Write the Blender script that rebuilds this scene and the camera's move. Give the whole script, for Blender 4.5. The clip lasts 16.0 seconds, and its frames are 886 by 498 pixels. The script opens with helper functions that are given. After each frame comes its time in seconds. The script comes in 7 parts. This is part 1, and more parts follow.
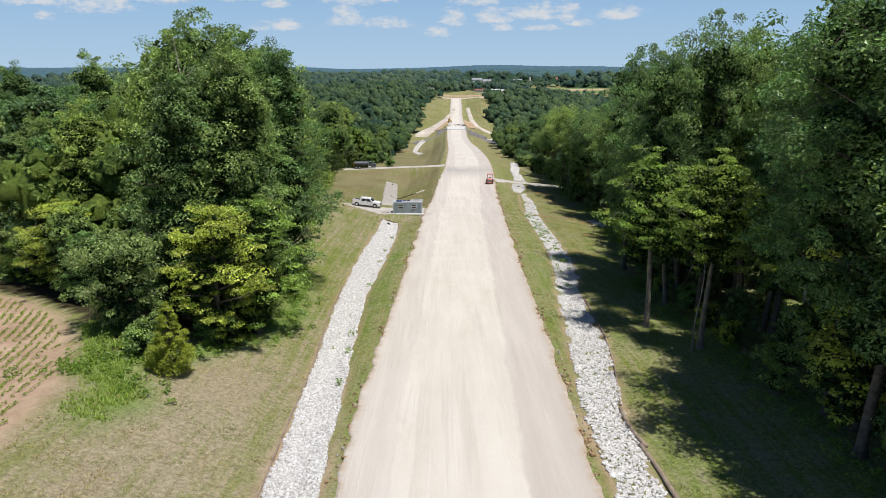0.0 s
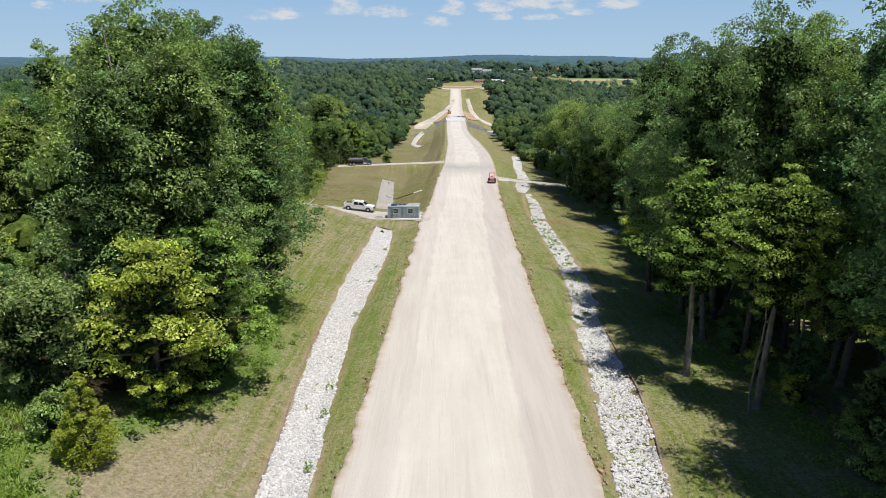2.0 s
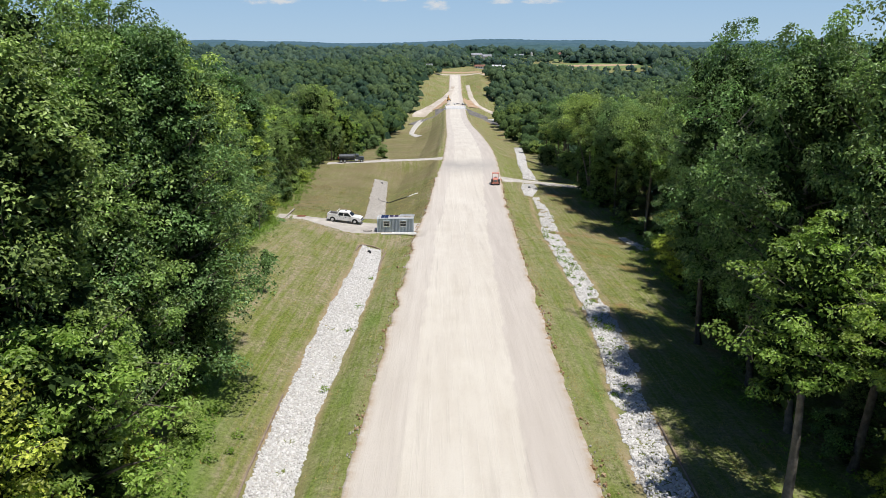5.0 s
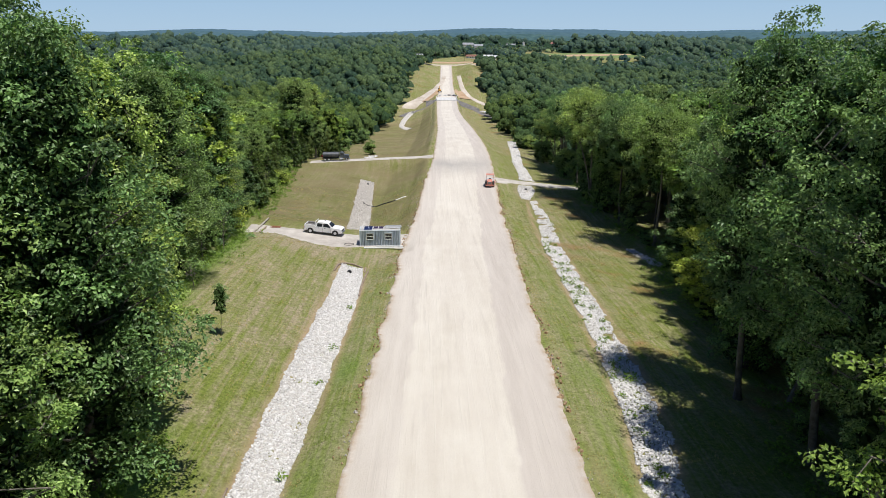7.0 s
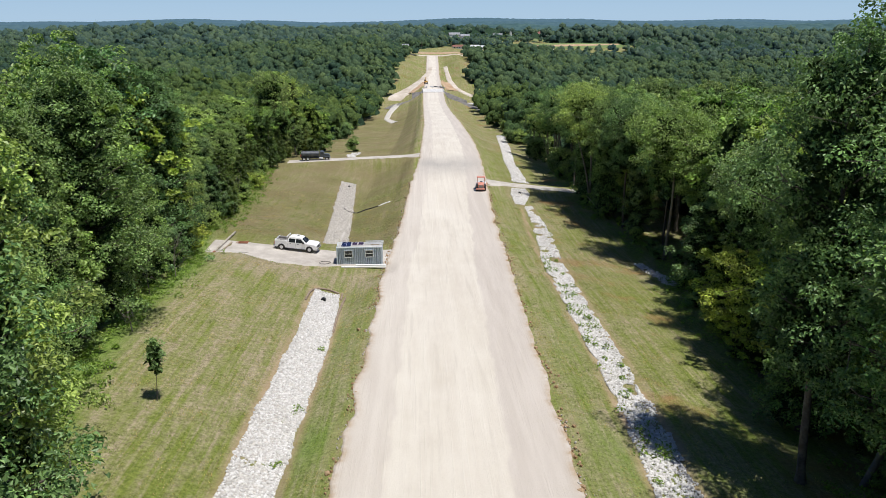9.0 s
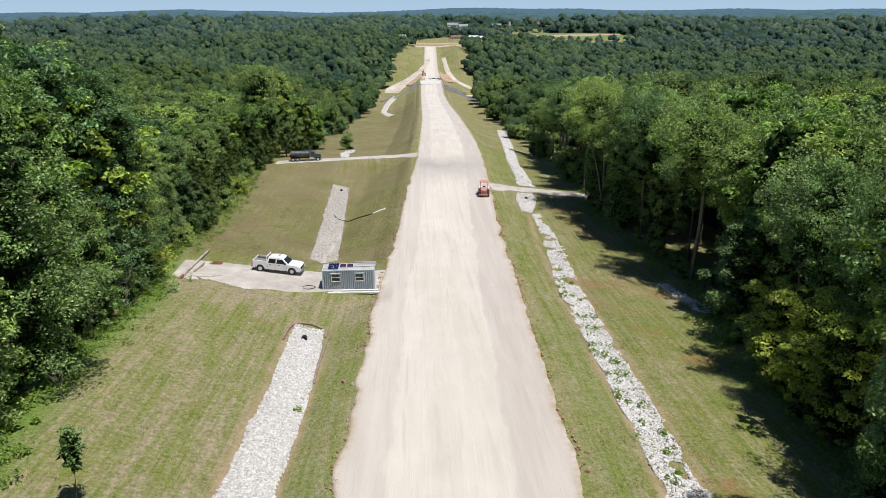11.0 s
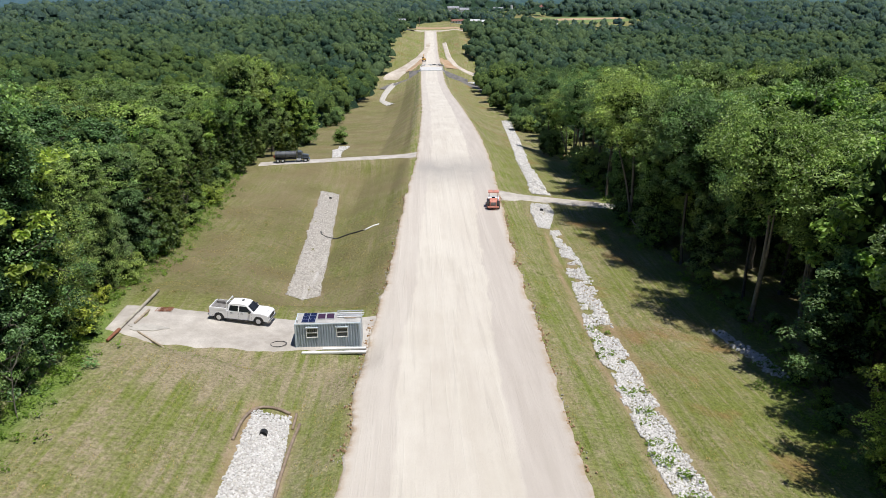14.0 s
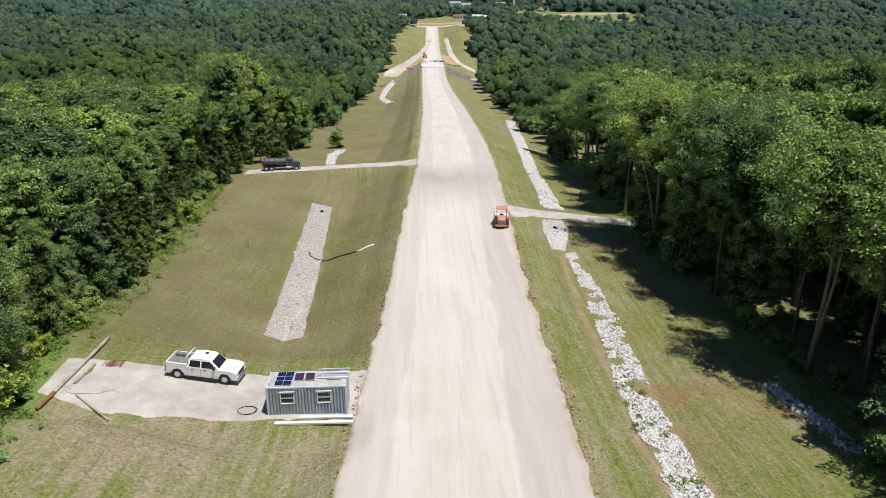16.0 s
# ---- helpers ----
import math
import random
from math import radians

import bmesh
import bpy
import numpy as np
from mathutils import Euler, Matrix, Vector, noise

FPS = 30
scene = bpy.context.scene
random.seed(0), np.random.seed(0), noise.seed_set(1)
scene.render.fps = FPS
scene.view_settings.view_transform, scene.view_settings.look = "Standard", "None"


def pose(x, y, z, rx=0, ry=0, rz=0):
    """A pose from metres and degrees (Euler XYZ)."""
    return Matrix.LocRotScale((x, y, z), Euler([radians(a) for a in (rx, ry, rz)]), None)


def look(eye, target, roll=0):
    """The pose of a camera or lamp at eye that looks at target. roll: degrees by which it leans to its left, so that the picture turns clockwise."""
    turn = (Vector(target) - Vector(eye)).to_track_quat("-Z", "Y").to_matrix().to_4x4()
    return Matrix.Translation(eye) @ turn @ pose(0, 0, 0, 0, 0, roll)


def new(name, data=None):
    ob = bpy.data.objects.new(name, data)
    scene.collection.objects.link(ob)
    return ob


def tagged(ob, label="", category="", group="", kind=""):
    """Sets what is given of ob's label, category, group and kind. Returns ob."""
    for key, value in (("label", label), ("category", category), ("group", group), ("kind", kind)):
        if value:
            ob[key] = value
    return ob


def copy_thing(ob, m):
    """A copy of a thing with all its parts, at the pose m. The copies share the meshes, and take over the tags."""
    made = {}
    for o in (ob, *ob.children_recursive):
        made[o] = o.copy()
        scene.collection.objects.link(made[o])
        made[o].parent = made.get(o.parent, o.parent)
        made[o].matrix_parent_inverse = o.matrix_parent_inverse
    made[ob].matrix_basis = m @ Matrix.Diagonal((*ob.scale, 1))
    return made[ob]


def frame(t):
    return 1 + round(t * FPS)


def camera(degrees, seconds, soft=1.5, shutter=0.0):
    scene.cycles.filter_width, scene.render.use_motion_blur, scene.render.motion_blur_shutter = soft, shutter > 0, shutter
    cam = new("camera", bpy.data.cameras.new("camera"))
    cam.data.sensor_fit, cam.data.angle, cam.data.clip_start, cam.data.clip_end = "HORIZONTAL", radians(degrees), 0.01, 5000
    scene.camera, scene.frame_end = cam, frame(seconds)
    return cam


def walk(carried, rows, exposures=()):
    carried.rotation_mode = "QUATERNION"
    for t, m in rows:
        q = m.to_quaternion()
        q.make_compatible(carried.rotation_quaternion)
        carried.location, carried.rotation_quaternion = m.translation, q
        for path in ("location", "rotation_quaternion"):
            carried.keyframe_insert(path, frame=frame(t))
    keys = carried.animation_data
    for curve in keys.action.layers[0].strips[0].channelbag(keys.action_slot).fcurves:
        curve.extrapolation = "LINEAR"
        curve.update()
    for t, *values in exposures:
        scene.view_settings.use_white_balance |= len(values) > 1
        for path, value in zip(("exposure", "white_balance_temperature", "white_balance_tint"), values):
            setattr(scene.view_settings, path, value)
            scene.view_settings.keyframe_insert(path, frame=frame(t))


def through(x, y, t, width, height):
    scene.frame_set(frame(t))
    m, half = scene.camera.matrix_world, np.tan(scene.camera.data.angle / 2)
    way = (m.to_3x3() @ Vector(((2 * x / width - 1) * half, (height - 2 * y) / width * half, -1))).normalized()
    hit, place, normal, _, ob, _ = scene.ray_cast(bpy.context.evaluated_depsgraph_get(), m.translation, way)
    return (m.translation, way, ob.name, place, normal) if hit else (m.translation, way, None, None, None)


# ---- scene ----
cam = camera(61.6, 16.0, soft=0.55)
EXPOSURE = -0.26
METRES, EYE, TILT, LEAN, TURN = 103.0, 31.5, -14.1, 0.0, 0.0
ROWS = [
    (0.0, 0.0, 0.0, 0.0, 0.0, 0.0, 0.0),
    (0.5, 0.0003, 0.0308, 0.0083, -0.02, -0.2, 0.01),
    (1.0, 0.0005, 0.0614, 0.0166, -0.03, -0.39, 0.01),
    (1.5, 0.0007, 0.0918, 0.025, -0.04, -0.58, 0.01),
    (2.0, 0.0009, 0.1221, 0.0334, -0.04, -0.75, 0.01),
    (2.5, 0.0015, 0.1523, 0.0419, -0.05, -0.93, 0.01),
    (3.0, 0.0022, 0.182, 0.0504, -0.04, -1.11, 0.05),
    (3.5, 0.0027, 0.2118, 0.059, -0.04, -1.3, 0.06),
    (4.0, 0.0031, 0.2419, 0.0675, -0.03, -1.49, 0.08),
    (6.5, 0.0061, 0.393, 0.1092, -0.44, -2.46, 0.18),
    (7.0, 0.0067, 0.4234, 0.1171, -0.72, -2.65, 0.25),
    (7.5, 0.007, 0.4541, 0.1249, -1.03, -2.84, 0.35),
    (8.0, 0.0074, 0.4848, 0.1325, -1.33, -3.02, 0.44),
    (8.5, 0.0078, 0.5155, 0.1402, -1.59, -3.2, 0.52),
    (9.0, 0.008, 0.5459, 0.1477, -1.71, -3.39, 0.57),
    (11.5, 0.0099, 0.6957, 0.1836, -1.86, -4.27, 0.74),
    (12.0, 0.0102, 0.7259, 0.1906, -1.86, -4.45, 0.77),
    (12.5, 0.0107, 0.7563, 0.1975, -1.86, -4.62, 0.78),
    (13.0, 0.0112, 0.7869, 0.2049, -1.85, -4.83, 0.8),
    (13.5, 0.0118, 0.8174, 0.2122, -1.82, -5.04, 0.8),
    (14.0, 0.0122, 0.848, 0.2191, -1.8, -5.25, 0.82),
    (14.5, 0.0127, 0.8784, 0.2262, -1.79, -5.49, 0.81),
    (15.0, 0.0132, 0.9087, 0.2331, -1.76, -5.61, 0.8),
    (15.5, 0.0137, 0.9388, 0.2396, -1.75, -5.6, 0.75),
    (16.0, 0.0145, 0.9689, 0.2463, -1.71, -5.6, 0.74),
]
walk(cam, [(t, pose(0, 0, EYE, TILT, LEAN, TURN) @ pose(METRES * x, METRES * y, METRES * z, 90 + pitch, roll, yaw)) for t, x, y, z, yaw, pitch, roll in ROWS],
     exposures=((0.0, EXPOSURE), (16.0, EXPOSURE)))



# ---- sky, sun ----
SUN_WAY = Vector((0.24, -0.20, 0.95)).normalized()      # towards the sun
world = bpy.data.worlds.new("sky")
scene.world = world
world.use_nodes = True
wn, wl = world.node_tree.nodes, world.node_tree.links
wn.clear()
w_out, w_bg = wn.new("ShaderNodeOutputWorld"), wn.new("ShaderNodeBackground")
w_sky = wn.new("ShaderNodeTexSky")
w_sky.sky_type, w_sky.sun_disc = "NISHITA", False
w_sky.sun_elevation = math.asin(SUN_WAY.z)
w_sky.sun_rotation = math.atan2(SUN_WAY.x, SUN_WAY.y)
w_sky.air_density, w_sky.dust_density, w_sky.ozone_density, w_sky.altitude = 0.75, 0.1, 4.0, 200
w_bg.inputs["Strength"].default_value = 0.088
# small fair-weather clouds: across (x/y), height (z/y), half width, half height of each
CLOUDS = ((-.520, .081, .046, .008), (-.440, .076, .036, .011), (-.360, .085, .034, .009), (-.262, .086, .028, .008), (-.216, .076, .012, .006), (-.212, .046, .026, .005),
          (-.125, .057, .017, .009), (-.072, .049, .024, .005), (-.113, .083, .028, .009), (-.072, .085, .016, .008), (-.018, .086, .018, .005), (.012, .055, .012, .008),
          (-.007, .038, .012, .005), (.043, .080, .024, .008), (.066, .058, .019, .007), (.115, .063, .024, .008), (.157, .063, .013, .009), (.073, .043, .012, .003),
          (.130, .043, .020, .003), (.176, .050, .013, .004), (.229, .061, .024, .006), (-.512, .058, .010, .004))
w_tc, w_sep, w_noise, w_fine = (wn.new("ShaderNode" + k) for k in ("TexCoord", "SeparateXYZ", "TexNoise", "TexNoise"))
wl.new(w_tc.outputs["Generated"], w_sep.inputs[0])


def w_math(how, a, b=0.0):
    n = wn.new("ShaderNodeMath")
    n.operation = how
    for i, v in enumerate((a, b)):
        if isinstance(v, (int, float)):
            n.inputs[i].default_value = v
        else:
            wl.new(v, n.inputs[i])
    return n.outputs[0]


w_flat = wn.new("ShaderNodeCombineXYZ")
w_fore = w_math("MAXIMUM", w_sep.outputs["Y"], 0.05)
wl.new(w_math("DIVIDE", w_sep.outputs["X"], w_fore), w_flat.inputs[0])
wl.new(w_math("MULTIPLY", w_math("DIVIDE", w_sep.outputs["Z"], w_fore), 2.2), w_flat.inputs[1])
w_noise.inputs["Scale"].default_value, w_noise.inputs["Detail"].default_value, w_noise.inputs["Roughness"].default_value = 42.0, 5, 0.62
w_fine.inputs["Scale"].default_value, w_fine.inputs["Detail"].default_value, w_fine.inputs["Roughness"].default_value = 110.0, 4, 0.6
cover = None
for n in (w_noise, w_fine):
    wl.new(w_flat.outputs[0], n.inputs["Vector"])
for cx, cz, half_w, half_h in CLOUDS:
    across = w_math("DIVIDE", w_math("SUBTRACT", w_math("DIVIDE", w_sep.outputs["X"], w_fore), cx), half_w * 1.6)
    rise = w_math("SUBTRACT", w_math("DIVIDE", w_sep.outputs["Z"], w_fore), cz - half_h * 0.5)
    # level undersides, domed tops
    high = w_math("MAXIMUM", w_math("DIVIDE", rise, half_h * 2.4), w_math("DIVIDE", rise, -half_h * 0.9))
    far_out = w_math("ADD", w_math("MULTIPLY", across, across), w_math("MULTIPLY", high, high))
    puff = w_math("SUBTRACT", 1.0, far_out)
    cover = puff if cover is None else w_math("MAXIMUM", cover, puff)
cover = w_math("ADD", cover, w_math("MULTIPLY", w_math("SUBTRACT", w_noise.outputs[0], 0.50), 3.8))
cover = w_math("ADD", cover, w_math("MULTIPLY", w_math("SUBTRACT", w_fine.outputs[0], 0.5), 1.4))
w_soft = wn.new("ShaderNodeMapRange")
w_soft.interpolation_type = "SMOOTHSTEP"
w_soft.inputs[1].default_value, w_soft.inputs[2].default_value, w_soft.inputs[4].default_value = -0.1, 1.5, 0.85
wl.new(cover, w_soft.inputs[0])
w_mix = wn.new("ShaderNodeMix")
w_mix.data_type = "RGBA"
w_mix.inputs[7].default_value = (9.6, 9.7, 9.9, 1)
wl.new(w_math("MULTIPLY", w_soft.outputs[0], w_math("GREATER_THAN", w_sep.outputs["Y"], 0.1)), w_mix.inputs[0])
w_tint = wn.new("ShaderNodeMix")
w_tint.data_type, w_tint.blend_type = "RGBA", "MULTIPLY"
w_tint.inputs[0].default_value, w_tint.inputs[7].default_value = 1.0, (0.82, 0.91, 1.12, 1)
wl.new(w_sky.outputs[0], w_tint.inputs[6])
# hazy blue towards the horizon
w_pale, w_band, w_haze, w_fade = wn.new("ShaderNodeMix"), wn.new("ShaderNodeMapRange"), wn.new("ShaderNodeMix"), wn.new("ShaderNodeMapRange")
w_pale.data_type = w_haze.data_type = "RGBA"
w_haze.inputs[6].default_value, w_haze.inputs[7].default_value = (5.7, 8.0, 10.4, 1), (3.7, 6.4, 9.9, 1)
w_fade.inputs[1].default_value, w_fade.inputs[2].default_value = 0.0, 0.11
w_band.inputs[1].default_value, w_band.inputs[2].default_value, w_band.inputs[3].default_value, w_band.inputs[4].default_value = 0.06, 0.35, 0.95, 0.0
wl.new(w_sep.outputs["Z"], w_fade.inputs[0])
wl.new(w_fade.outputs[0], w_haze.inputs[0])
wl.new(w_sep.outputs["Z"], w_band.inputs[0])
wl.new(w_band.outputs[0], w_pale.inputs[0])
wl.new(w_tint.outputs[2], w_pale.inputs[6])
wl.new(w_haze.outputs[2], w_pale.inputs[7])
wl.new(w_pale.outputs[2], w_mix.inputs[6])
wl.new(w_mix.outputs[2], w_bg.inputs["Color"])
wl.new(w_bg.outputs[0], w_out.inputs["Surface"])

sun_data = bpy.data.lights.new("sun", "SUN")
sun_data.energy, sun_data.angle, sun_data.color = 5.7, radians(0.53), (1.0, 0.965, 0.925)
sun = new("sun", sun_data)
sun.matrix_world = look(SUN_WAY * 300, (0, 0, 0))

# ---- materials ----
class Nodes:
    """A node material under construction."""

    def __init__(self, name, rough=0.8, metal=0.0, spec=0.3):
        self.m = bpy.data.materials.new(name)
        self.m.use_nodes = True
        self.t = self.m.node_tree
        self.b = self.t.nodes["Principled BSDF"]
        self.b.inputs["Roughness"].default_value = rough
        self.b.inputs["Metallic"].default_value = metal
        self.b.inputs["Specular IOR Level"].default_value = spec

    def add(self, kind, **values):
        n = self.t.nodes.new("ShaderNode" + kind)
        for k, v in values.items():
            n.inputs[k.replace("_", " ")].default_value = v
        return n

    def link(self, a, b):
        self.t.links.new(a, b)

    def place(self, scale=(1, 1, 1), turn=0.0):
        """World position, scaled."""
        g, mp = self.add("NewGeometry"), self.add("Mapping")
        mp.inputs["Scale"].default_value = scale
        mp.inputs["Rotation"].default_value = (0, 0, turn)
        self.link(g.outputs["Position"], mp.inputs["Vector"])
        return mp.outputs[0]

    def local(self, scale=(1, 1, 1)):
        g, mp = self.add("TexCoord"), self.add("Mapping")
        mp.inputs["Scale"].default_value = scale
        self.link(g.outputs["Object"], mp.inputs["Vector"])
        return mp.outputs[0]

    def noise(self, where, scale, detail=4, rough=0.6, lo=0.35, hi=0.65):
        """Noise stretched to 0..1 between lo and hi."""
        n, r = self.add("TexNoise", Scale=scale, Detail=detail, Roughness=rough), self.add("MapRange")
        r.inputs[1].default_value, r.inputs[2].default_value = lo, hi
        self.link(where, n.inputs["Vector"])
        self.link(n.outputs[0], r.inputs[0])
        return r.outputs[0]

    def mix(self, f, a, b, how="MIX"):
        n = self.add("Mix")
        n.data_type, n.blend_type = "RGBA", how
        for sock, v in ((0, f), (6, a), (7, b)):
            if isinstance(v, (tuple, list)):
                n.inputs[sock].default_value = (*v, 1) if len(v) == 3 else v
            elif isinstance(v, (int, float)):
                n.inputs[sock].default_value = v
            else:
                self.link(v, n.inputs[sock])
        return n.outputs[2]

    def math(self, how, a, b=0.0):
        n = self.add("Math")
        n.operation = how
        for i, v in enumerate((a, b)):
            if isinstance(v, (int, float)):
                n.inputs[i].default_value = v
            else:
                self.link(v, n.inputs[i])
        return n.outputs[0]

    def attr(self, name):
        n = self.add("Attribute")
        n.attribute_name = name
        return n.outputs["Fac"]

    def bump(self, height, strength=0.5, dist=0.1):
        n = self.add("Bump", Strength=strength, Distance=dist)
        self.link(height, n.inputs["Height"])
        self.link(n.outputs[0], self.b.inputs["Normal"])

    def colour(self, c):
        if isinstance(c, (tuple, list)):
            self.b.inputs["Base Color"].default_value = (*c, 1)
        else:
            self.link(c, self.b.inputs["Base Color"])
        return self

    def rand(self):
        return self.add("ObjectInfo").outputs["Random"]

    def island(self):
        return self.add("NewGeometry").outputs["Random Per Island"]


def plain(name, a, b, scale=2.0, rough=0.7, metal=0.0, spec=0.4, bump=0.0, fine=18.0):
    """Two-tone mottled material with a finer grain, in object space."""
    n = Nodes(name, rough, metal, spec)
    where = n.local()
    c = n.mix(n.noise(where, scale), a, b)
    c = n.mix(n.math("MULTIPLY", n.noise(where, fine, 3), 0.25), c, tuple(v * 0.72 for v in a))
    n.colour(c)
    if bump:
        n.bump(n.noise(where, fine, 4), bump, 0.02)
    return n.m


def leafy(name, dark, light, through=0.24, crowns=False):
    """Foliage: each leaf spray its own tint, tree by tree a little apart, and lit through from behind."""
    n = Nodes(name, 0.75 if crowns else 0.45, 0.0, 0.15 if crowns else 0.45)
    c = n.mix(n.island(), dark, light)
    c = n.mix(1.0, c, n.math("ADD", 1.0, n.math("MULTIPLY", n.attr("tone"), 0.42)), "MULTIPLY")
    tint = n.mix(n.attr("tint") if crowns else n.rand(), (0.58, 0.70, 0.80) if crowns else (0.62, 0.76, 0.74), (1.5, 1.32, 0.98) if crowns else (1.38, 1.2, 0.95))
    c = n.mix(1.0, c, tint, "MULTIPLY")
    n.colour(c)
    tr, mx = n.add("BsdfTranslucent"), n.add("MixShader")
    warm = n.mix(1.0, c, (1.15, 1.25, 0.6), "MULTIPLY")
    n.link(warm, tr.inputs["Color"])
    mx.inputs[0].default_value = through
    n.link(n.b.outputs[0], mx.inputs[1])
    n.link(tr.outputs[0], mx.inputs[2])
    n.link(mx.outputs[0], n.t.nodes["Material Output"].inputs["Surface"])
    return n.m


def crown_material(name, dark, light, fine):
    """Far crowns: leaf mottling, a tint for each tree, fine relief."""
    n = Nodes(name, 0.85, 0.0, 0.1)
    speck = n.noise(n.place(), fine, 6, 0.85, 0.34, 0.66)
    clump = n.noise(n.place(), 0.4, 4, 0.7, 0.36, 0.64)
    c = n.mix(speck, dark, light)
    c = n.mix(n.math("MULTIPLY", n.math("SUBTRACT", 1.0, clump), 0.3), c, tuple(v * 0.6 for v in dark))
    c = n.mix(1.0, c, n.mix(n.attr("tint"), (0.60, 0.70, 0.80), (1.55, 1.35, 0.95)), "MULTIPLY")
    n.colour(c)
    n.bump(n.math("ADD", speck, n.math("MULTIPLY", clump, 1.6)), 0.6, 0.45)
    return n.m


def ground_material():
    n = Nodes("grass_and_soil", 0.95, 0.0, 0.1)
    big = n.noise(n.place(), 0.055, 4, 0.6, 0.36, 0.62)
    mid = n.noise(n.place(), 0.35, 5, 0.65, 0.36, 0.66)
    mown = n.noise(n.place((1.6, 0.10, 0.3)), 1.0, 4, 0.6, 0.38, 0.62)
    fine = n.noise(n.place(), 3.6, 6, 0.85, 0.34, 0.66)
    tuft = n.noise(n.place(), 1.6, 4, 0.7, 0.38, 0.66)
    green = n.mix(fine, (0.084, 0.114, 0.018), (0.274, 0.318, 0.076))
    straw = n.mix(fine, (0.19, 0.158, 0.092), (0.51, 0.435, 0.29))
    dryness = n.math("ADD", n.math("MULTIPLY", big, 0.5), n.math("MULTIPLY", mid, 0.45))
    dryness = n.math("ADD", dryness, n.math("MULTIPLY", mown, 0.62))
    crimp = n.noise(n.place((0.5, 3.2, 0.3)), 1.0, 4, 0.65, 0.36, 0.64)
    dryness = n.math("ADD", dryness, n.math("MULTIPLY", crimp, 0.22))
    swath = n.noise(n.place((3.4, 0.045, 0.2), 0.03), 1.0, 3, 0.6, 0.40, 0.60)
    dryness = n.math("ADD", dryness, n.math("MULTIPLY", swath, 0.5))
    dryness = n.math("MULTIPLY", n.math("SUBTRACT", dryness, 0.64), n.math("ADD", n.math("MULTIPLY", tuft, 0.7), 0.45))
    dryness = n.math("ADD", dryness, n.attr("dry"))
    dr = n.add("Clamp")
    n.link(dryness, dr.inputs[0])
    c = n.mix(dr.outputs[0], green, straw)
    rust = n.math("MULTIPLY", n.noise(n.place(), 0.13, 4, 0.6, 0.55, 0.72), n.attr("rust"))
    c = n.mix(rust, c, n.mix(fine, (0.22, 0.12, 0.05), (0.36, 0.22, 0.10)))
    lush = n.mix(fine, (0.075, 0.145, 0.024), (0.215, 0.335, 0.062))
    c = n.mix(n.attr("lush"), c, lush)
    soil = n.mix(mid, (0.36, 0.235, 0.15), (0.56, 0.40, 0.28))
    c = n.mix(n.attr("bare"), c, n.mix(n.math("MULTIPLY", fine, 0.5), soil, (0.5, 0.38, 0.27)))
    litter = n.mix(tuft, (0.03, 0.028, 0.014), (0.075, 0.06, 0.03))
    thatch = n.mix(fine, (0.105, 0.096, 0.038), (0.255, 0.232, 0.105))
    c = n.mix(n.attr("dull"), c, n.mix(n.math("MULTIPLY", big, 0.6), thatch, (0.235, 0.185, 0.105)))
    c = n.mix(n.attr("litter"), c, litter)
    n.colour(c)
    n.bump(n.math("ADD", fine, n.math("MULTIPLY", tuft, 1.6)), 0.6, 0.09)
    return n.m


def gravel_road():
    n = Nodes("crushed_limestone", 0.95, 0.0, 0.1)
    streak = n.noise(n.place((0.9, 0.012, 1)), 1.0, 5, 0.6, 0.36, 0.64)
    lane = n.noise(n.place((0.33, 0.004, 1)), 1.0, 2, 0.5, 0.40, 0.60)
    line = n.noise(n.place((3.4, 0.010, 1), -0.01), 1.0, 4, 0.7, 0.54, 0.68)
    wheel_mark = n.noise(n.place((1.7, 0.008, 1), 0.02), 1.0, 3, 0.6, 0.56, 0.66)
    patch = n.noise(n.place((0.14, 0.05, 1)), 1.0, 5, 0.65, 0.38, 0.64)
    blot = n.noise(n.place((0.45, 0.22, 1)), 1.0, 4, 0.7, 0.58, 0.72)
    grain = n.noise(n.place(), 9.0, 5, 0.8, 0.3, 0.7)
    c = n.mix(patch, (0.600, 0.548, 0.468), (0.690, 0.645, 0.565))
    c = n.mix(n.math("MULTIPLY", lane, 0.5), c, (0.585, 0.530, 0.460))
    c = n.mix(n.math("MULTIPLY", streak, 0.45), c, (0.745, 0.705, 0.620))
    c = n.mix(n.math("MULTIPLY", line, 0.2), c, (0.78, 0.745, 0.67))
    c = n.mix(n.attr("shoulder"), c, n.mix(streak, (0.50, 0.448, 0.40), (0.578, 0.525, 0.472)))
    c = n.mix(n.math("MULTIPLY", wheel_mark, 0.28), c, (0.47, 0.425, 0.37))
    c = n.mix(n.math("MULTIPLY", blot, 0.16), c, (0.46, 0.41, 0.35))
    # cloud shadow across the road, mixed in as greyer stone
    c = n.mix(n.math("MULTIPLY", n.attr("shade_band"), 0.85), c, n.mix(patch, (0.33, 0.315, 0.30), (0.45, 0.42, 0.38)))
    c = n.mix(n.math("MULTIPLY", n.attr("edge"), n.noise(n.place(), 0.8, 4, 0.7, 0.35, 0.6)), c, (0.42, 0.31, 0.20))
    c = n.mix(n.math("MULTIPLY", grain, 0.30), c, (0.46, 0.415, 0.355))
    n.colour(c)
    n.bump(n.math("ADD", grain, n.math("MULTIPLY", line, 1.5)), 0.4, 0.05)
    return n.m


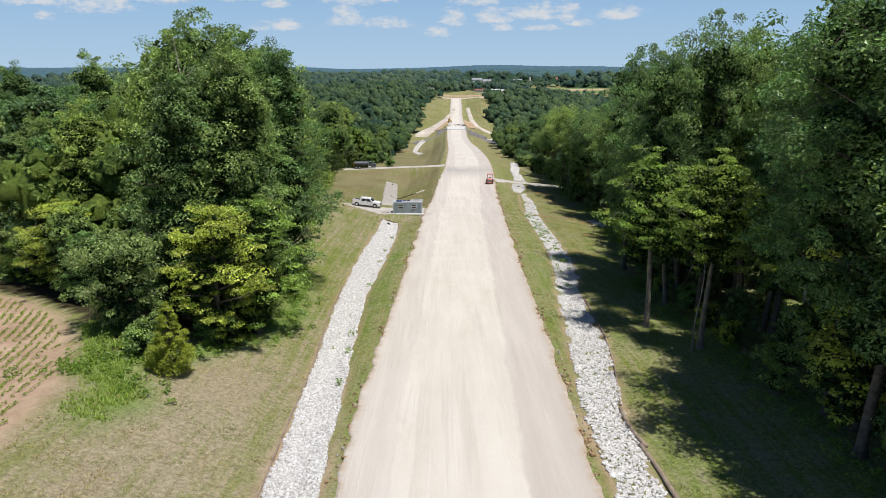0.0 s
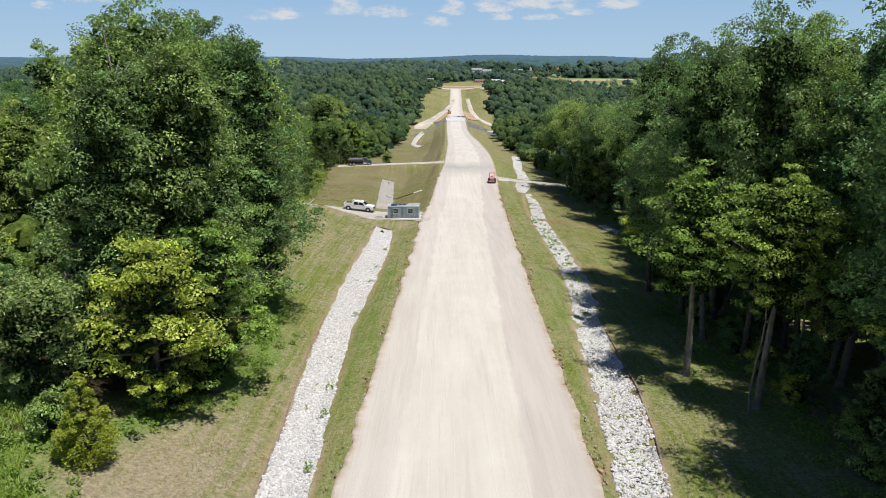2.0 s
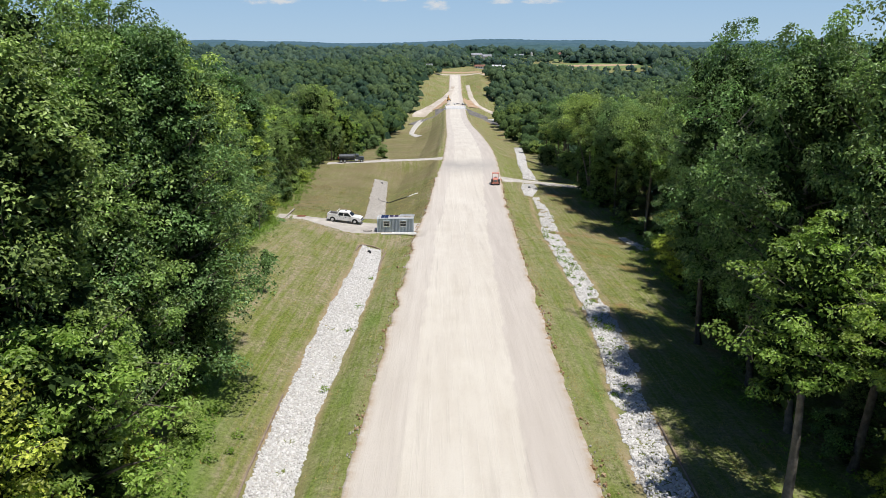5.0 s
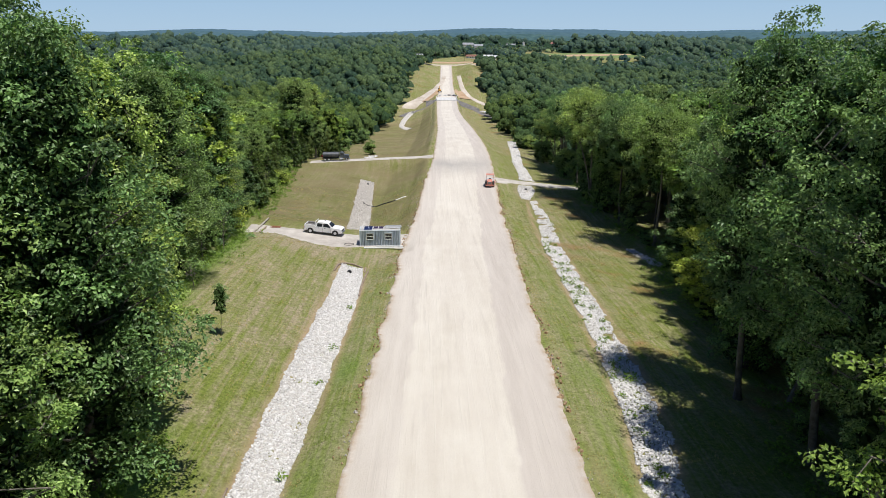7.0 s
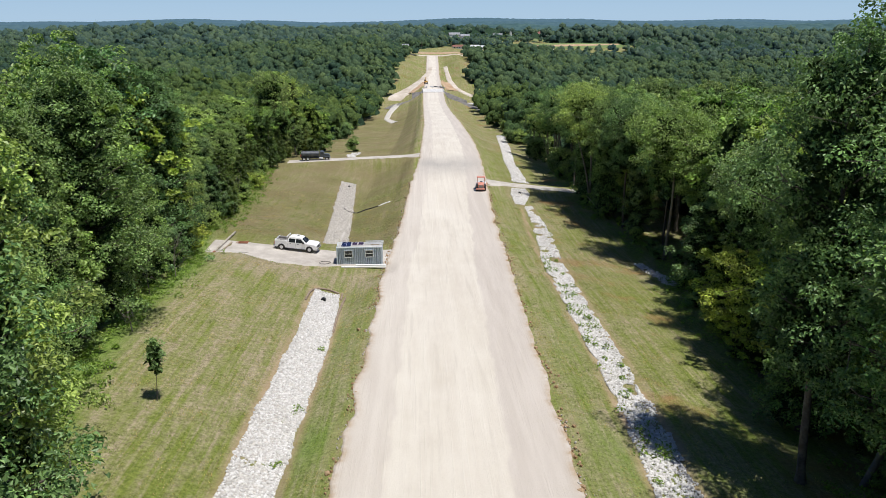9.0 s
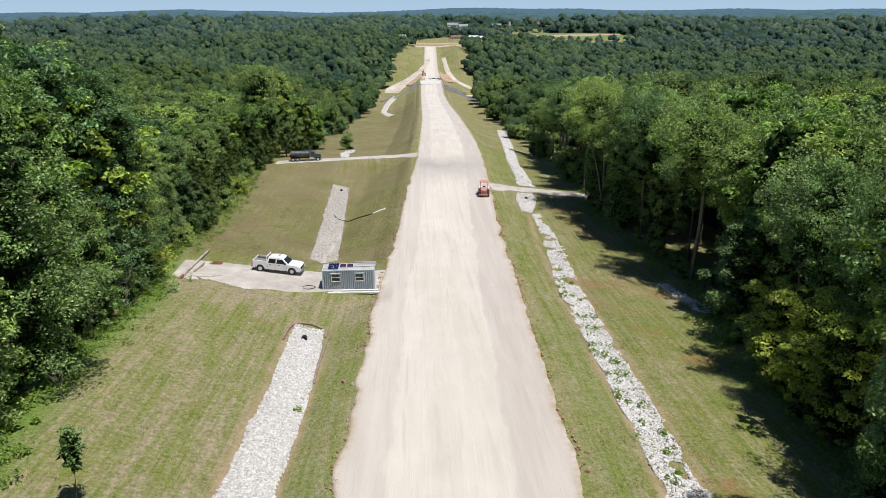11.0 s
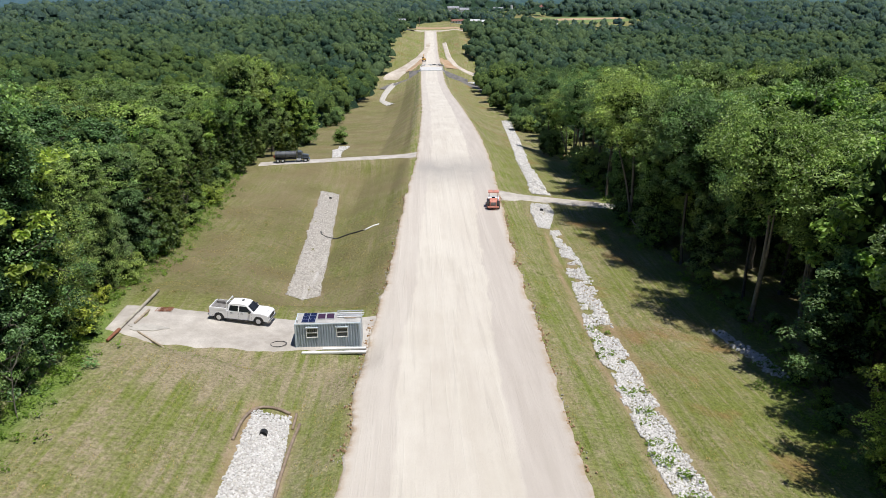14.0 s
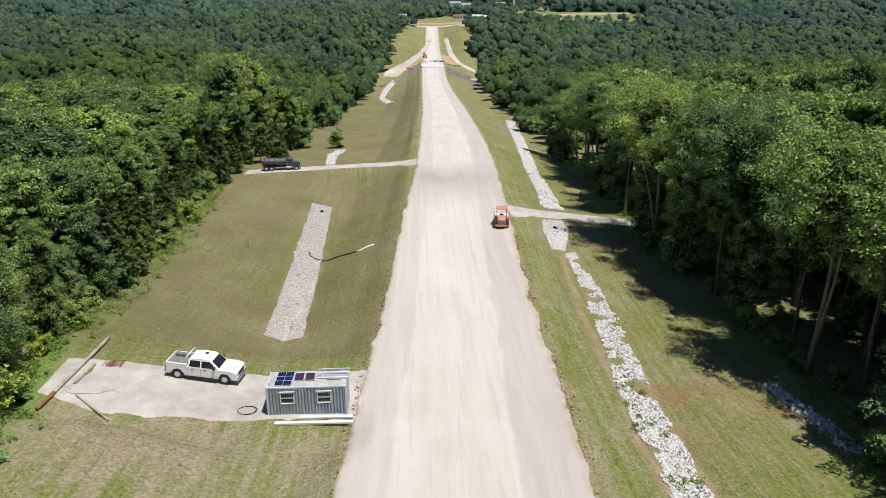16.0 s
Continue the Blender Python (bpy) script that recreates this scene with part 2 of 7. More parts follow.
def rock(name, a, b):
    n = Nodes(name, 0.9, 0.0, 0.2)
    c = n.mix(n.island(), a, b)
    c = n.mix(n.math("MULTIPLY", n.noise(n.place(), 6.0), 0.35), c, tuple(v * 0.6 for v in a))
    n.colour(c)
    return n.m


M_GROUND = ground_material()
M_ROAD = gravel_road()
M_ROCK = rock("white_limestone_rock", (0.52, 0.50, 0.47), (0.80, 0.785, 0.76))
M_ROCK_GREY = rock("grey_limestone_rock", (0.40, 0.37, 0.33), (0.64, 0.60, 0.54))
M_LEAF_DARK = leafy("leaf_dark_green", (0.078, 0.150, 0.044), (0.315, 0.460, 0.172), 0.24)
M_LEAF_MID = leafy("leaf_mid_green", (0.104, 0.188, 0.046), (0.380, 0.525, 0.175), 0.24)
M_LEAF_LIGHT = leafy("leaf_yellow_green", (0.22, 0.31, 0.046), (0.56, 0.65, 0.15), 0.3)
M_LEAF_FRESH = leafy("leaf_fresh_green", (0.125, 0.215, 0.036), (0.410, 0.550, 0.130), 0.26)
M_LEAF_GREY = leafy("leaf_grey_green", (0.11, 0.19, 0.07), (0.30, 0.41, 0.17))
# far leaves: some blue mixed into the greens in place of haze
M_FAR_DARK = leafy("far_leaf_dark_green", (0.050, 0.100, 0.040), (0.150, 0.245, 0.098), 0.3, True)
M_FAR_MID = leafy("far_leaf_mid_green", (0.070, 0.128, 0.040), (0.195, 0.298, 0.100), 0.3, True)
M_FAR_LIGHT = leafy("far_leaf_yellow_green", (0.110, 0.165, 0.034), (0.260, 0.340, 0.082), 0.3, True)
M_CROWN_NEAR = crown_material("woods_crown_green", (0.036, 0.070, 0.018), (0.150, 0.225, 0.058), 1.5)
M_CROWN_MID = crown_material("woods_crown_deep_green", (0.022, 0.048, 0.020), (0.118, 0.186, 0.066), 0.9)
# the two farthest crown colours have distance haze put in as blue
M_CROWN_FAR = crown_material("woods_crown_haze_green", (0.024, 0.052, 0.034), (0.108, 0.172, 0.094), 0.55)
M_CROWN_HAZY = crown_material("woods_crown_haze_blue", (0.036, 0.070, 0.062), (0.098, 0.156, 0.118), 0.3)
# dark green for leaves deep in the crowns: their shade put into the colour
M_LEAF_INNER = plain("inner_leaves_painted_shade", (0.020, 0.040, 0.010), (0.052, 0.088, 0.024), 1.2, 0.8, spec=0.1, fine=5.0)
M_NEEDLE = leafy("cedar_needles", (0.20, 0.26, 0.030), (0.44, 0.50, 0.075), 0.35)
M_PINE = leafy("pine_needles", (0.070, 0.115, 0.026), (0.190, 0.255, 0.060), 0.25)
M_BARK = plain("bark", (0.075, 0.062, 0.047), (0.17, 0.145, 0.115), 3.0, 0.9, bump=0.6, fine=9)
M_DEAD = plain("bleached_dead_wood", (0.34, 0.30, 0.25), (0.55, 0.50, 0.43), 1.5, 0.9, bump=0.4)
M_BARK_PALE = plain("pale_bark", (0.13, 0.115, 0.09), (0.27, 0.24, 0.20), 2.0, 0.9, bump=0.4, fine=9)


# ---- lie of the land: road line, road level and cross-sections ----
def lerp_at(y, ys, vs):
    return np.interp(y, ys, vs)


LINE_Y = (-80, 41, 168, 288, 420, 569, 720, 890, 1000)
LINE_X = (-1.8, 1.4, 5.0, 9.0, 10.4, 10.7, 11.2, 14.2, 17.5)
LEVEL_Y = (-80, 0, 40, 65, 100, 130, 155, 186, 207, 248, 288, 366, 450, 569, 640, 700, 780, 900, 1000)
LEVEL_Z = (13.5, 10.8, 8.8, 7.4, 5.2, 3.1, 0.9, -0.9, -1.2, -1.9, -4.2, -9.5, -16, -23.5, -23, -20, -13, -5, -4)


def smooth_table(ys, vs, width=14.0):
    """A softened copy of a table, every 4 m."""
    grid = np.arange(-100.0, 1100.0, 4.0)
    raw = np.interp(grid, ys, vs)
    k = np.exp(-0.5 * (np.arange(-40, 41) * 4.0 / width) ** 2)
    k /= k.sum()
    return grid, np.convolve(np.pad(raw, 40, mode="edge"), k, mode="valid")


LINE = smooth_table(LINE_Y, LINE_X, 30)
LEVEL = smooth_table(LEVEL_Y, LEVEL_Z, 12)


def road_x(y):
    return np.interp(y, *LINE)


def road_z(y):
    return np.interp(y, *LEVEL)


# how far the land lies above the road, 12, 18, 26 and 60 m to its left and right
CUT_Y = (-80, 0, 60, 110, 140, 156, 168, 190, 225, 245, 265, 300, 380, 470, 560, 640, 760, 900)
LEFT_12 = (-.7, -.7, -.7, -.8, -1.0, -1.0, -1.3, -1.5, -2.0, -1.8, -1.8, -2.5, -2.9, -3, -3, -2.4, 0.5, 0)
LEFT_18 = (1.0, 1.0, .6, .7, .9, .3, -2.6, -3.4, -4.5, -4, -4, -6.0, -7, -7.5, -8, -6, 3, 0)
LEFT_26 = (3.2, 3.2, 2.6, 2.7, 3.2, 2.8, .8, -1.5, -2.6, -2.2, -2.6, -6.0, -8, -10, -11, -8, 6, 1)
LEFT_60 = (3.2, 2.4, 2, 3, 3.5, 3.5, 3.2, 1.5, -.4, -.6, -1.5, -6, -9, -10, -11, -6, 4, 1)
RIGHT_12 = (-.6, -.6, -.6, -.6, -.7, -.9, -1, -1.2, -1.2, -1.6, -2, -2.6, -3.5, -4.5, -5, -4, 0, 0)
RIGHT_18 = (-.7, -.7, -.8, -1.0, -1.4, -1.6, -1.7, -1.8, -1.8, -2.8, -3.4, -5, -7, -8, -8, -6, 2, 0)
RIGHT_26 = (0, 0, -.6, -2.2, -2.8, -3.2, -3, -2.6, -2.4, -4, -5, -7, -9.5, -11, -10, -8, 5, 0)
RIGHT_60 = (3, 3, 1, -2, -3, -3.5, -3.5, -3, -3, -4.5, -5.5, -7, -9, -10, -11, -10, -5, -5)
# rock-lined ditches: y, centre x, half width
DITCH_LEFT = ((14, 37, 55, 80, 100, 126, 139.6), (-7.7, -8.4, -9.1, -10.2, -10.0, -9.7, -10.1), (1.7, 1.65, 1.5, 1.4, 1.75, 1.6, 1.45))
DITCH_RIGHT = ((14, 37, 46, 63, 85, 91, 102, 115, 136, 156, 182, 197), (10.2, 10.9, 11.0, 13.0, 14.7, 15.9, 16.8, 17.5, 18.2, 19.0, 20.0, 21.2), (1.6, 1.55, 1.5, 1.75, 1.3, 1.45, 1.5, 1.35, 1.4, 1.45, 1.0, .9))
DITCH_BASIN = ((172, 200, 229), (-12.8, -14.4, -15.9), (1.95, 1.85, 1.75))
# side tracks: start, end, level at both, half width
TRACKS = (((-2.5, 155.0), (-12.0, 155.3), 0.55, 0.85, 5.2), ((-12.0, 155.3), (-28.5, 156.0), 0.85, 2.5, 5.0), ((1.0, 250.8), (-46.0, 246.6), -2.4, -3.6, 2.2), ((14.0, 213.3), (35.8, 211.2), -1.4, -3.5, 2.2))


def along(x, y, a, b):
    """Share of the way from a to b, and distance from that line."""
    ax, ay = b[0] - a[0], b[1] - a[1]
    ln = math.hypot(ax, ay)
    u = np.clip(((x - a[0]) * ax + (y - a[1]) * ay) / ln ** 2, 0, 1)
    return u, np.hypot(x - a[0] - u * ax, y - a[1] - u * ay)


def land(x, y):
    """Height of the ground at x, y (arrays)."""
    x, y = np.asarray(x, float), np.asarray(y, float)
    yc = np.clip(y, -80, 1000)
    s = x - road_x(yc)
    zr = road_z(yc)
    side = [np.where(s < 0, np.interp(yc, CUT_Y, a), np.interp(yc, CUT_Y, b))
            for a, b in ((LEFT_12, RIGHT_12), (LEFT_18, RIGHT_18), (LEFT_26, RIGHT_26), (LEFT_60, RIGHT_60))]
    d = np.abs(s)
    knots = (8.0, 12.0, 18.0, 26.0, 60.0)
    vals = [np.zeros_like(d) - 0.05] + side
    out = np.where(d < knots[0], vals[0], vals[-1])
    for i in range(4):
        u = np.clip((d - knots[i]) / (knots[i + 1] - knots[i]), 0, 1)
        u = u if i else u * u * (3 - 2 * u)
        out = np.where((d >= knots[i]) & (d < knots[i + 1]), vals[i] + (vals[i + 1] - vals[i]) * u, out)
    z = zr + out
    for ys, xs, hw in (DITCH_LEFT, DITCH_RIGHT):
        near = np.clip((y - ys[0]) / 6, 0, 1) * np.clip((ys[-1] + 1.5 - y) / 2, 0, 1)
        z = z - 0.4 * near * np.exp(-((x - np.interp(y, ys, xs)) / 1.5) ** 2)
    z = z - 4.5 * np.exp(-((y - 641) / 7.0) ** 2) * np.clip((75 - d) / 15, 0, 1)      # the stream under the crossing
    for a, b, za, zb, half in TRACKS:
        u, away = along(x, y, a, b)
        k = np.clip((away - half) / 5.0, 0, 1)
        k = 1 - k * k * (3 - 2 * k)
        k = k * np.clip((d - 6.6) / 2.0, 0, 1)
        z = z * (1 - k) + (za + (zb - za) * u) * k
    # far country: falls into a broad valley, then low hills
    far = -14 - np.where(x > 0, 19, 16) * np.exp(-((y - np.where(x > 0, 640, 560)) / 280) ** 2) + 5 * np.sin(x / 210 + y / 330) + 4 * np.sin(x / 97 - y / 151 + 1)
    far = far + np.clip((y - 950) / 280, 0, 1) * (8 + 6 * np.clip(x / 200, 0, 1))
    far = far + np.clip((np.abs(x) - 900) / 1500, 0, 1) * 9
    plateau = np.exp(-((x - 110) / 330) ** 4) * np.clip((y - 820 - np.clip((x - 85) / 40, 0, 1) * 195) / 70, 0, 1) * np.clip((2000 - y) / 500, 0, 1)
    far = far * (1 - plateau) + (-5 + np.clip(y - 900, 0, 900) * 0.009) * plateau
    far = far - np.clip((np.hypot(x, y) - 1330) / 200, 0, 1) * 30
    w = np.clip((d - 70) / 130, 0, 1)
    w = np.maximum(w * w * (3 - 2 * w), np.clip((y - 920) / 120, 0, 1))
    return z * (1 - w) + far * w

# ---- mesh helpers ----
def mesh_of(name, verts, faces, material=None, smooth=False):
    """A mesh from arrays; faces all of one size."""
    verts, faces = np.asarray(verts, np.float32), np.asarray(faces, np.int32)
    me = bpy.data.meshes.new(name)
    k = faces.shape[1]
    me.vertices.add(len(verts))
    me.vertices.foreach_set("co", verts.ravel())
    me.loops.add(faces.size)
    me.loops.foreach_set("vertex_index", faces.ravel())
    me.polygons.add(len(faces))
    me.polygons.foreach_set("loop_start", np.arange(0, faces.size, k, dtype=np.int32))
    me.update(calc_edges=True)
    me.polygons.foreach_set("use_smooth", np.full(len(faces), smooth))
    if material:
        me.materials.append(material)
    me.validate()
    return me


def part(name, bm, material, parent, label=""):
    """Link a bmesh (or a mesh) as one object under its thing or part."""
    if isinstance(bm, bpy.types.Mesh):
        me = bm
    else:
        me = bpy.data.meshes.new(name)
        bm.to_mesh(me)
        bm.free()
        if material:
            me.materials.append(material)
    ob = new(name, me)
    ob.parent = parent
    return tagged(ob, label)


def box(bm, lo, hi, bevel=0.0, at=None):
    """A box between two corners, with rounded edges, in bm."""
    lo, hi = Vector(lo), Vector(hi)
    m = Matrix.Translation((lo + hi) / 2) @ Matrix.Diagonal((*(hi - lo), 1))
    made = bmesh.ops.create_cube(bm, size=1, matrix=(at or Matrix()) @ m)["verts"]
    if bevel:
        edges = list({e for v in made for e in v.link_edges})
        bmesh.ops.bevel(bm, geom=edges, offset=bevel, segments=2, profile=0.6, affect="EDGES")
    return bm


def rod(bm, a, b, r0, r1=None, sides=10):
    """A round bar from a to b, in bm."""
    a, b = Vector(a), Vector(b)
    r1 = r0 if r1 is None else r1
    m = Matrix.Translation((a + b) / 2) @ (b - a).to_track_quat("Z", "Y").to_matrix().to_4x4()
    bmesh.ops.create_cone(bm, cap_ends=True, segments=sides, radius1=r0, radius2=r1, depth=(b - a).length, matrix=m)
    return bm


def empty(name, m=None):
    ob = new(name)
    ob.empty_display_size = 0.3
    if m is not None:
        ob.matrix_world = m
    return ob


def tubes(paths, sides=5):
    """Tapered tubes as arrays. paths: lists of (point, radius)."""
    vs, fs, base = [], [], 0
    ang = np.arange(sides) * 2 * np.pi / sides
    for path in paths:
        pts = np.array([p for p, _ in path], float)
        rad = np.array([r for _, r in path], float)
        tan = np.gradient(pts, axis=0)
        tan /= np.linalg.norm(tan, axis=1)[:, None] + 1e-9
        ref = np.array([0.3, 0.9, 0.1]) if abs(tan[0][2]) > 0.7 else np.array([0, 0, 1.0])
        u = np.cross(tan, ref)
        u /= np.linalg.norm(u, axis=1)[:, None] + 1e-9
        w = np.cross(tan, u)
        ring = pts[:, None] + rad[:, None, None] * (np.cos(ang)[None, :, None] * u[:, None] + np.sin(ang)[None, :, None] * w[:, None])
        vs.append(ring.reshape(-1, 3))
        n = len(pts)
        for i in range(n - 1):
            for j in range(sides):
                k = (j + 1) % sides
                fs.append((base + i * sides + j, base + i * sides + k, base + (i + 1) * sides + k, base + (i + 1) * sides + j))
        base += n * sides
    return np.concatenate(vs), np.array(fs)


def sprays(rng, centres, radii, count, size, flat=0.6, up=0.75, loose=0.45):
    """Leaf sprays as loose kites, scattered through balls round the centres."""
    centres, radii = np.asarray(centres, float), np.asarray(radii, float)
    c = np.repeat(centres, count, axis=0)
    r = np.repeat(radii, count)
    n = len(c)
    d = rng.normal(size=(n, 3))
    d /= np.linalg.norm(d, axis=1)[:, None]
    d[:, 2] = np.where(d[:, 2] < -0.25, -d[:, 2], d[:, 2])
    p = c + d * (r * rng.uniform(0.35, 1.05, n) ** 0.6)[:, None] * np.array([1, 1, flat])
    nor = d * 0.7 + np.array([0, 0, up]) + rng.normal(size=(n, 3)) * loose
    nor /= np.linalg.norm(nor, axis=1)[:, None]
    t = np.cross(nor, rng.normal(size=(n, 3)))
    t /= np.linalg.norm(t, axis=1)[:, None] + 1e-9
    b = np.cross(nor, t)
    s = (size * rng.uniform(0.6, 1.3, n))[:, None]
    droop = nor * s * 0.22
    v = np.stack([p - t * s * 0.55 - droop, p + b * s * 0.34, p + t * s * 0.65 - droop, p - b * s * 0.34], axis=1).reshape(-1, 3)
    return v, np.arange(n * 4).reshape(n, 4)


def clumps(rng, centres, radii, count, size, flat=0.7, up=0.5, loose=0.42):
    """Leaf sprays in uneven tufts, thicker on their upper sides."""
    centres, radii = np.asarray(centres, float), np.asarray(radii, float)
    c, r = np.repeat(centres, count, axis=0), np.repeat(radii, count)
    squash = np.repeat(np.clip(flat * rng.uniform(0.75, 1.5, len(radii)), 0.2, 1.2), count)
    n = len(c)
    d = rng.normal(size=(n, 3))
    d /= np.linalg.norm(d, axis=1)[:, None]
    d[:, 2] = np.where(d[:, 2] < -0.1, -d[:, 2] * rng.choice((1, 1, -0.8), n), d[:, 2])
    reach = r * (1.25 - 0.65 * rng.random(n) ** 1.3)
    p = c + d * reach[:, None] * np.stack([np.ones(n), np.ones(n), squash], -1)
    nor = d * 0.7 + np.array([0, 0, up]) + rng.normal(size=(n, 3)) * loose
    nor /= np.linalg.norm(nor, axis=1)[:, None]
    t = np.cross(nor, rng.normal(size=(n, 3)))
    t /= np.linalg.norm(t, axis=1)[:, None] + 1e-9
    b = np.cross(nor, t)
    s = (size * rng.uniform(0.5, 1.3, n))[:, None]
    droop = nor * s * 0.22
    v = np.stack([p - t * s * 0.55 - droop, p + b * s * 0.36, p + t * s * 0.65 - droop, p - b * s * 0.36], axis=1).reshape(-1, 3)
    return v, np.arange(n * 4).reshape(n, 4)


def lumps(rng, centres, radius, tall, around=9, rings=4):
    """Uneven solid crowns: domes with bulges, one a centre."""
    n = len(centres)
    az = np.linspace(0, 2 * np.pi, around, endpoint=False)
    el = np.linspace(-0.45, 1.35, rings)
    shape = np.stack([np.cos(el)[:, None] * np.cos(az)[None], np.cos(el)[:, None] * np.sin(az)[None], np.sin(el)[:, None] + 0 * az[None]], -1).reshape(-1, 3)
    shape = np.concatenate([shape, [[0, 0, 1.0]]])
    m = len(shape)
    spin = rng.uniform(0, 6.28, (n, 1))
    bulge = 1 + 0.2 * np.sin(3 * np.arctan2(shape[:, 1], shape[:, 0])[None] + spin) * np.cos(shape[:, 2] * 2)[None] + rng.normal(0, 0.13, (n, m))
    v = centres[:, None] + shape[None] * np.stack([radius, radius, tall], -1)[:, None] * bulge[..., None]
    f = []
    for r in range(rings - 1):
        for k in range(around):
            a, b = r * around + k, r * around + (k + 1) % around
            f += [(a, b, b + around), (a, b + around, a + around)]
    f += [((rings - 1) * around + k, (rings - 1) * around + (k + 1) % around, m - 1) for k in range(around)]
    f = np.array(f)
    return v.reshape(-1, 3), (f[None] + (np.arange(n) * m)[:, None, None]).reshape(-1, 3), m


def lobes(rng, centres, radius, tall, count):
    """Places and sizes of the leafy bulges that make up rounded crowns."""
    n = len(centres)
    k = np.arange(count)
    up = 1.0 - 1.15 * (k + 0.5) / count
    az = k * 2.39996 + rng.uniform(0, 6.28, (n, 1))
    d = np.stack([np.sqrt(1 - up ** 2) * np.cos(az), np.sqrt(1 - up ** 2) * np.sin(az), np.broadcast_to(up, az.shape)], -1)
    d = d + rng.normal(0, 0.14, d.shape)
    c = centres[:, None] + d * np.stack([radius, radius, tall], -1)[:, None] * rng.uniform(0.6, 0.86, (n, count))[..., None]
    r = radius[:, None] * rng.uniform(0.30, 0.52, (n, count)) * math.sqrt(10 / count)
    return c.reshape(-1, 3), r.ravel()

# ---- ground, road, ditches ----
LEFT_EDGE = ((-60, 30, 47, 52, 57, 62, 70, 78, 88, 96, 106, 125, 140, 157, 174, 214, 240, 262, 300, 400, 520, 600, 640, 740, 850, 900), (-60, -44, -26, -21.5, -19, -16.8, -15.6, -16.6, -19, -22.5, -25, -26.8, -26, -30.5, -31.5, -34.5, -37.5, -37.5, -36, -34, -30, -25, -22, -14, -4, 0))
RIGHT_EDGE = ((-60, 30, 38, 61, 66, 88, 99, 113, 128, 146, 157, 177, 196, 212, 240, 300, 400, 520, 640, 720, 800, 900), (27, 26, 25.5, 25.5, 25, 24.5, 29, 31, 32, 33.5, 37, 36, 33.5, 35, 33.5, 38, 42, 42, 39, 44, 46, 44))


def left_edge(y):
    return np.interp(y, *LEFT_EDGE) + np.clip((y - 255) / 40, 0, 1) * (3 * np.sin(y / 15.0) + 2.2 * np.sin(y / 6.1))


def right_edge(y):
    return np.interp(y, *RIGHT_EDGE) + np.clip((y - 255) / 40, 0, 1) * (3 * np.sin(y / 17.0 + 1) + 2.2 * np.sin(y / 6.7))


def steps(lo, hi, near_lo, near_hi, fine, grow):
    """Grid lines: fine between near_lo and near_hi, ever wider outside."""
    mid = list(np.arange(near_lo, near_hi + fine / 2, fine))
    a, s = [near_lo], fine
    while a[-1] > lo:
        s *= grow
        a.append(a[-1] - s)
    b, s = [near_hi], fine
    while b[-1] < hi:
        s *= grow
        b.append(b[-1] + s)
    return np.array(a[:0:-1] + mid + b[1:])


def wobble(x, y, scale, seed=0.0):
    """Soft noise from -1 to 1."""
    return np.array([noise.noise(Vector((a * scale + seed, b * scale - seed, seed))) for a, b in zip(np.ravel(x), np.ravel(y))]).reshape(np.shape(x))


def in_field(x, y):
    """How far inside the young crop field a place lies (metres)."""
    edge = np.interp(y, (0, 35, 45, 56, 62, 68, 72, 90), (-21.0, -23.0, -24.0, -29.0, -33, -40, -48, -90))
    return edge - x


def sheet(name, xs, ys, material, layers):
    gx, gy = np.meshgrid(xs, ys)
    gz = land(gx, gy)
    nx, ny = len(xs), len(ys)
    i = np.arange(nx * ny).reshape(ny, nx)
    faces = np.stack([i[:-1, :-1], i[:-1, 1:], i[1:, 1:], i[1:, :-1]], axis=-1).reshape(-1, 4)
    near = (np.abs(gx) < 60) & (gy < 340) & (gy > 0)
    bumps = np.zeros_like(gz)
    bumps[near] = 0.10 * wobble(gx[near], gy[near], 0.45) + 0.05 * wobble(gx[near], gy[near], 1.3, 5)
    off_road = np.clip((np.abs(gx - road_x(np.clip(gy, -80, 1000))) - 7.0) / 3, 0, 1)
    me = mesh_of(name, np.stack([gx, gy, gz + bumps * off_road], axis=-1).reshape(-1, 3), faces, material, True)
    for key, values in layers(gx, gy).items():
        me.attributes.new(key, "FLOAT", "POINT").data.foreach_set("value", np.clip(values, 0, 1).astype(np.float32).ravel())
    return new(name, me)


VERGE_Y = np.arange(-80.0, 260.0, 2.0)
VERGE_LEFT = np.interp(VERGE_Y, (-80, 36, 70, 97, 136, 166, 205, 243), (-7, -5.9, -5.3, -4.7, -3.9, -3.0, -1.5, .6))
VERGE_RIGHT = np.interp(VERGE_Y, (-80, 36, 70, 98, 142, 166, 205, 243), (7.6, 8.5, 9.6, 10.3, 11.9, 12.8, 14.5, 16.1))


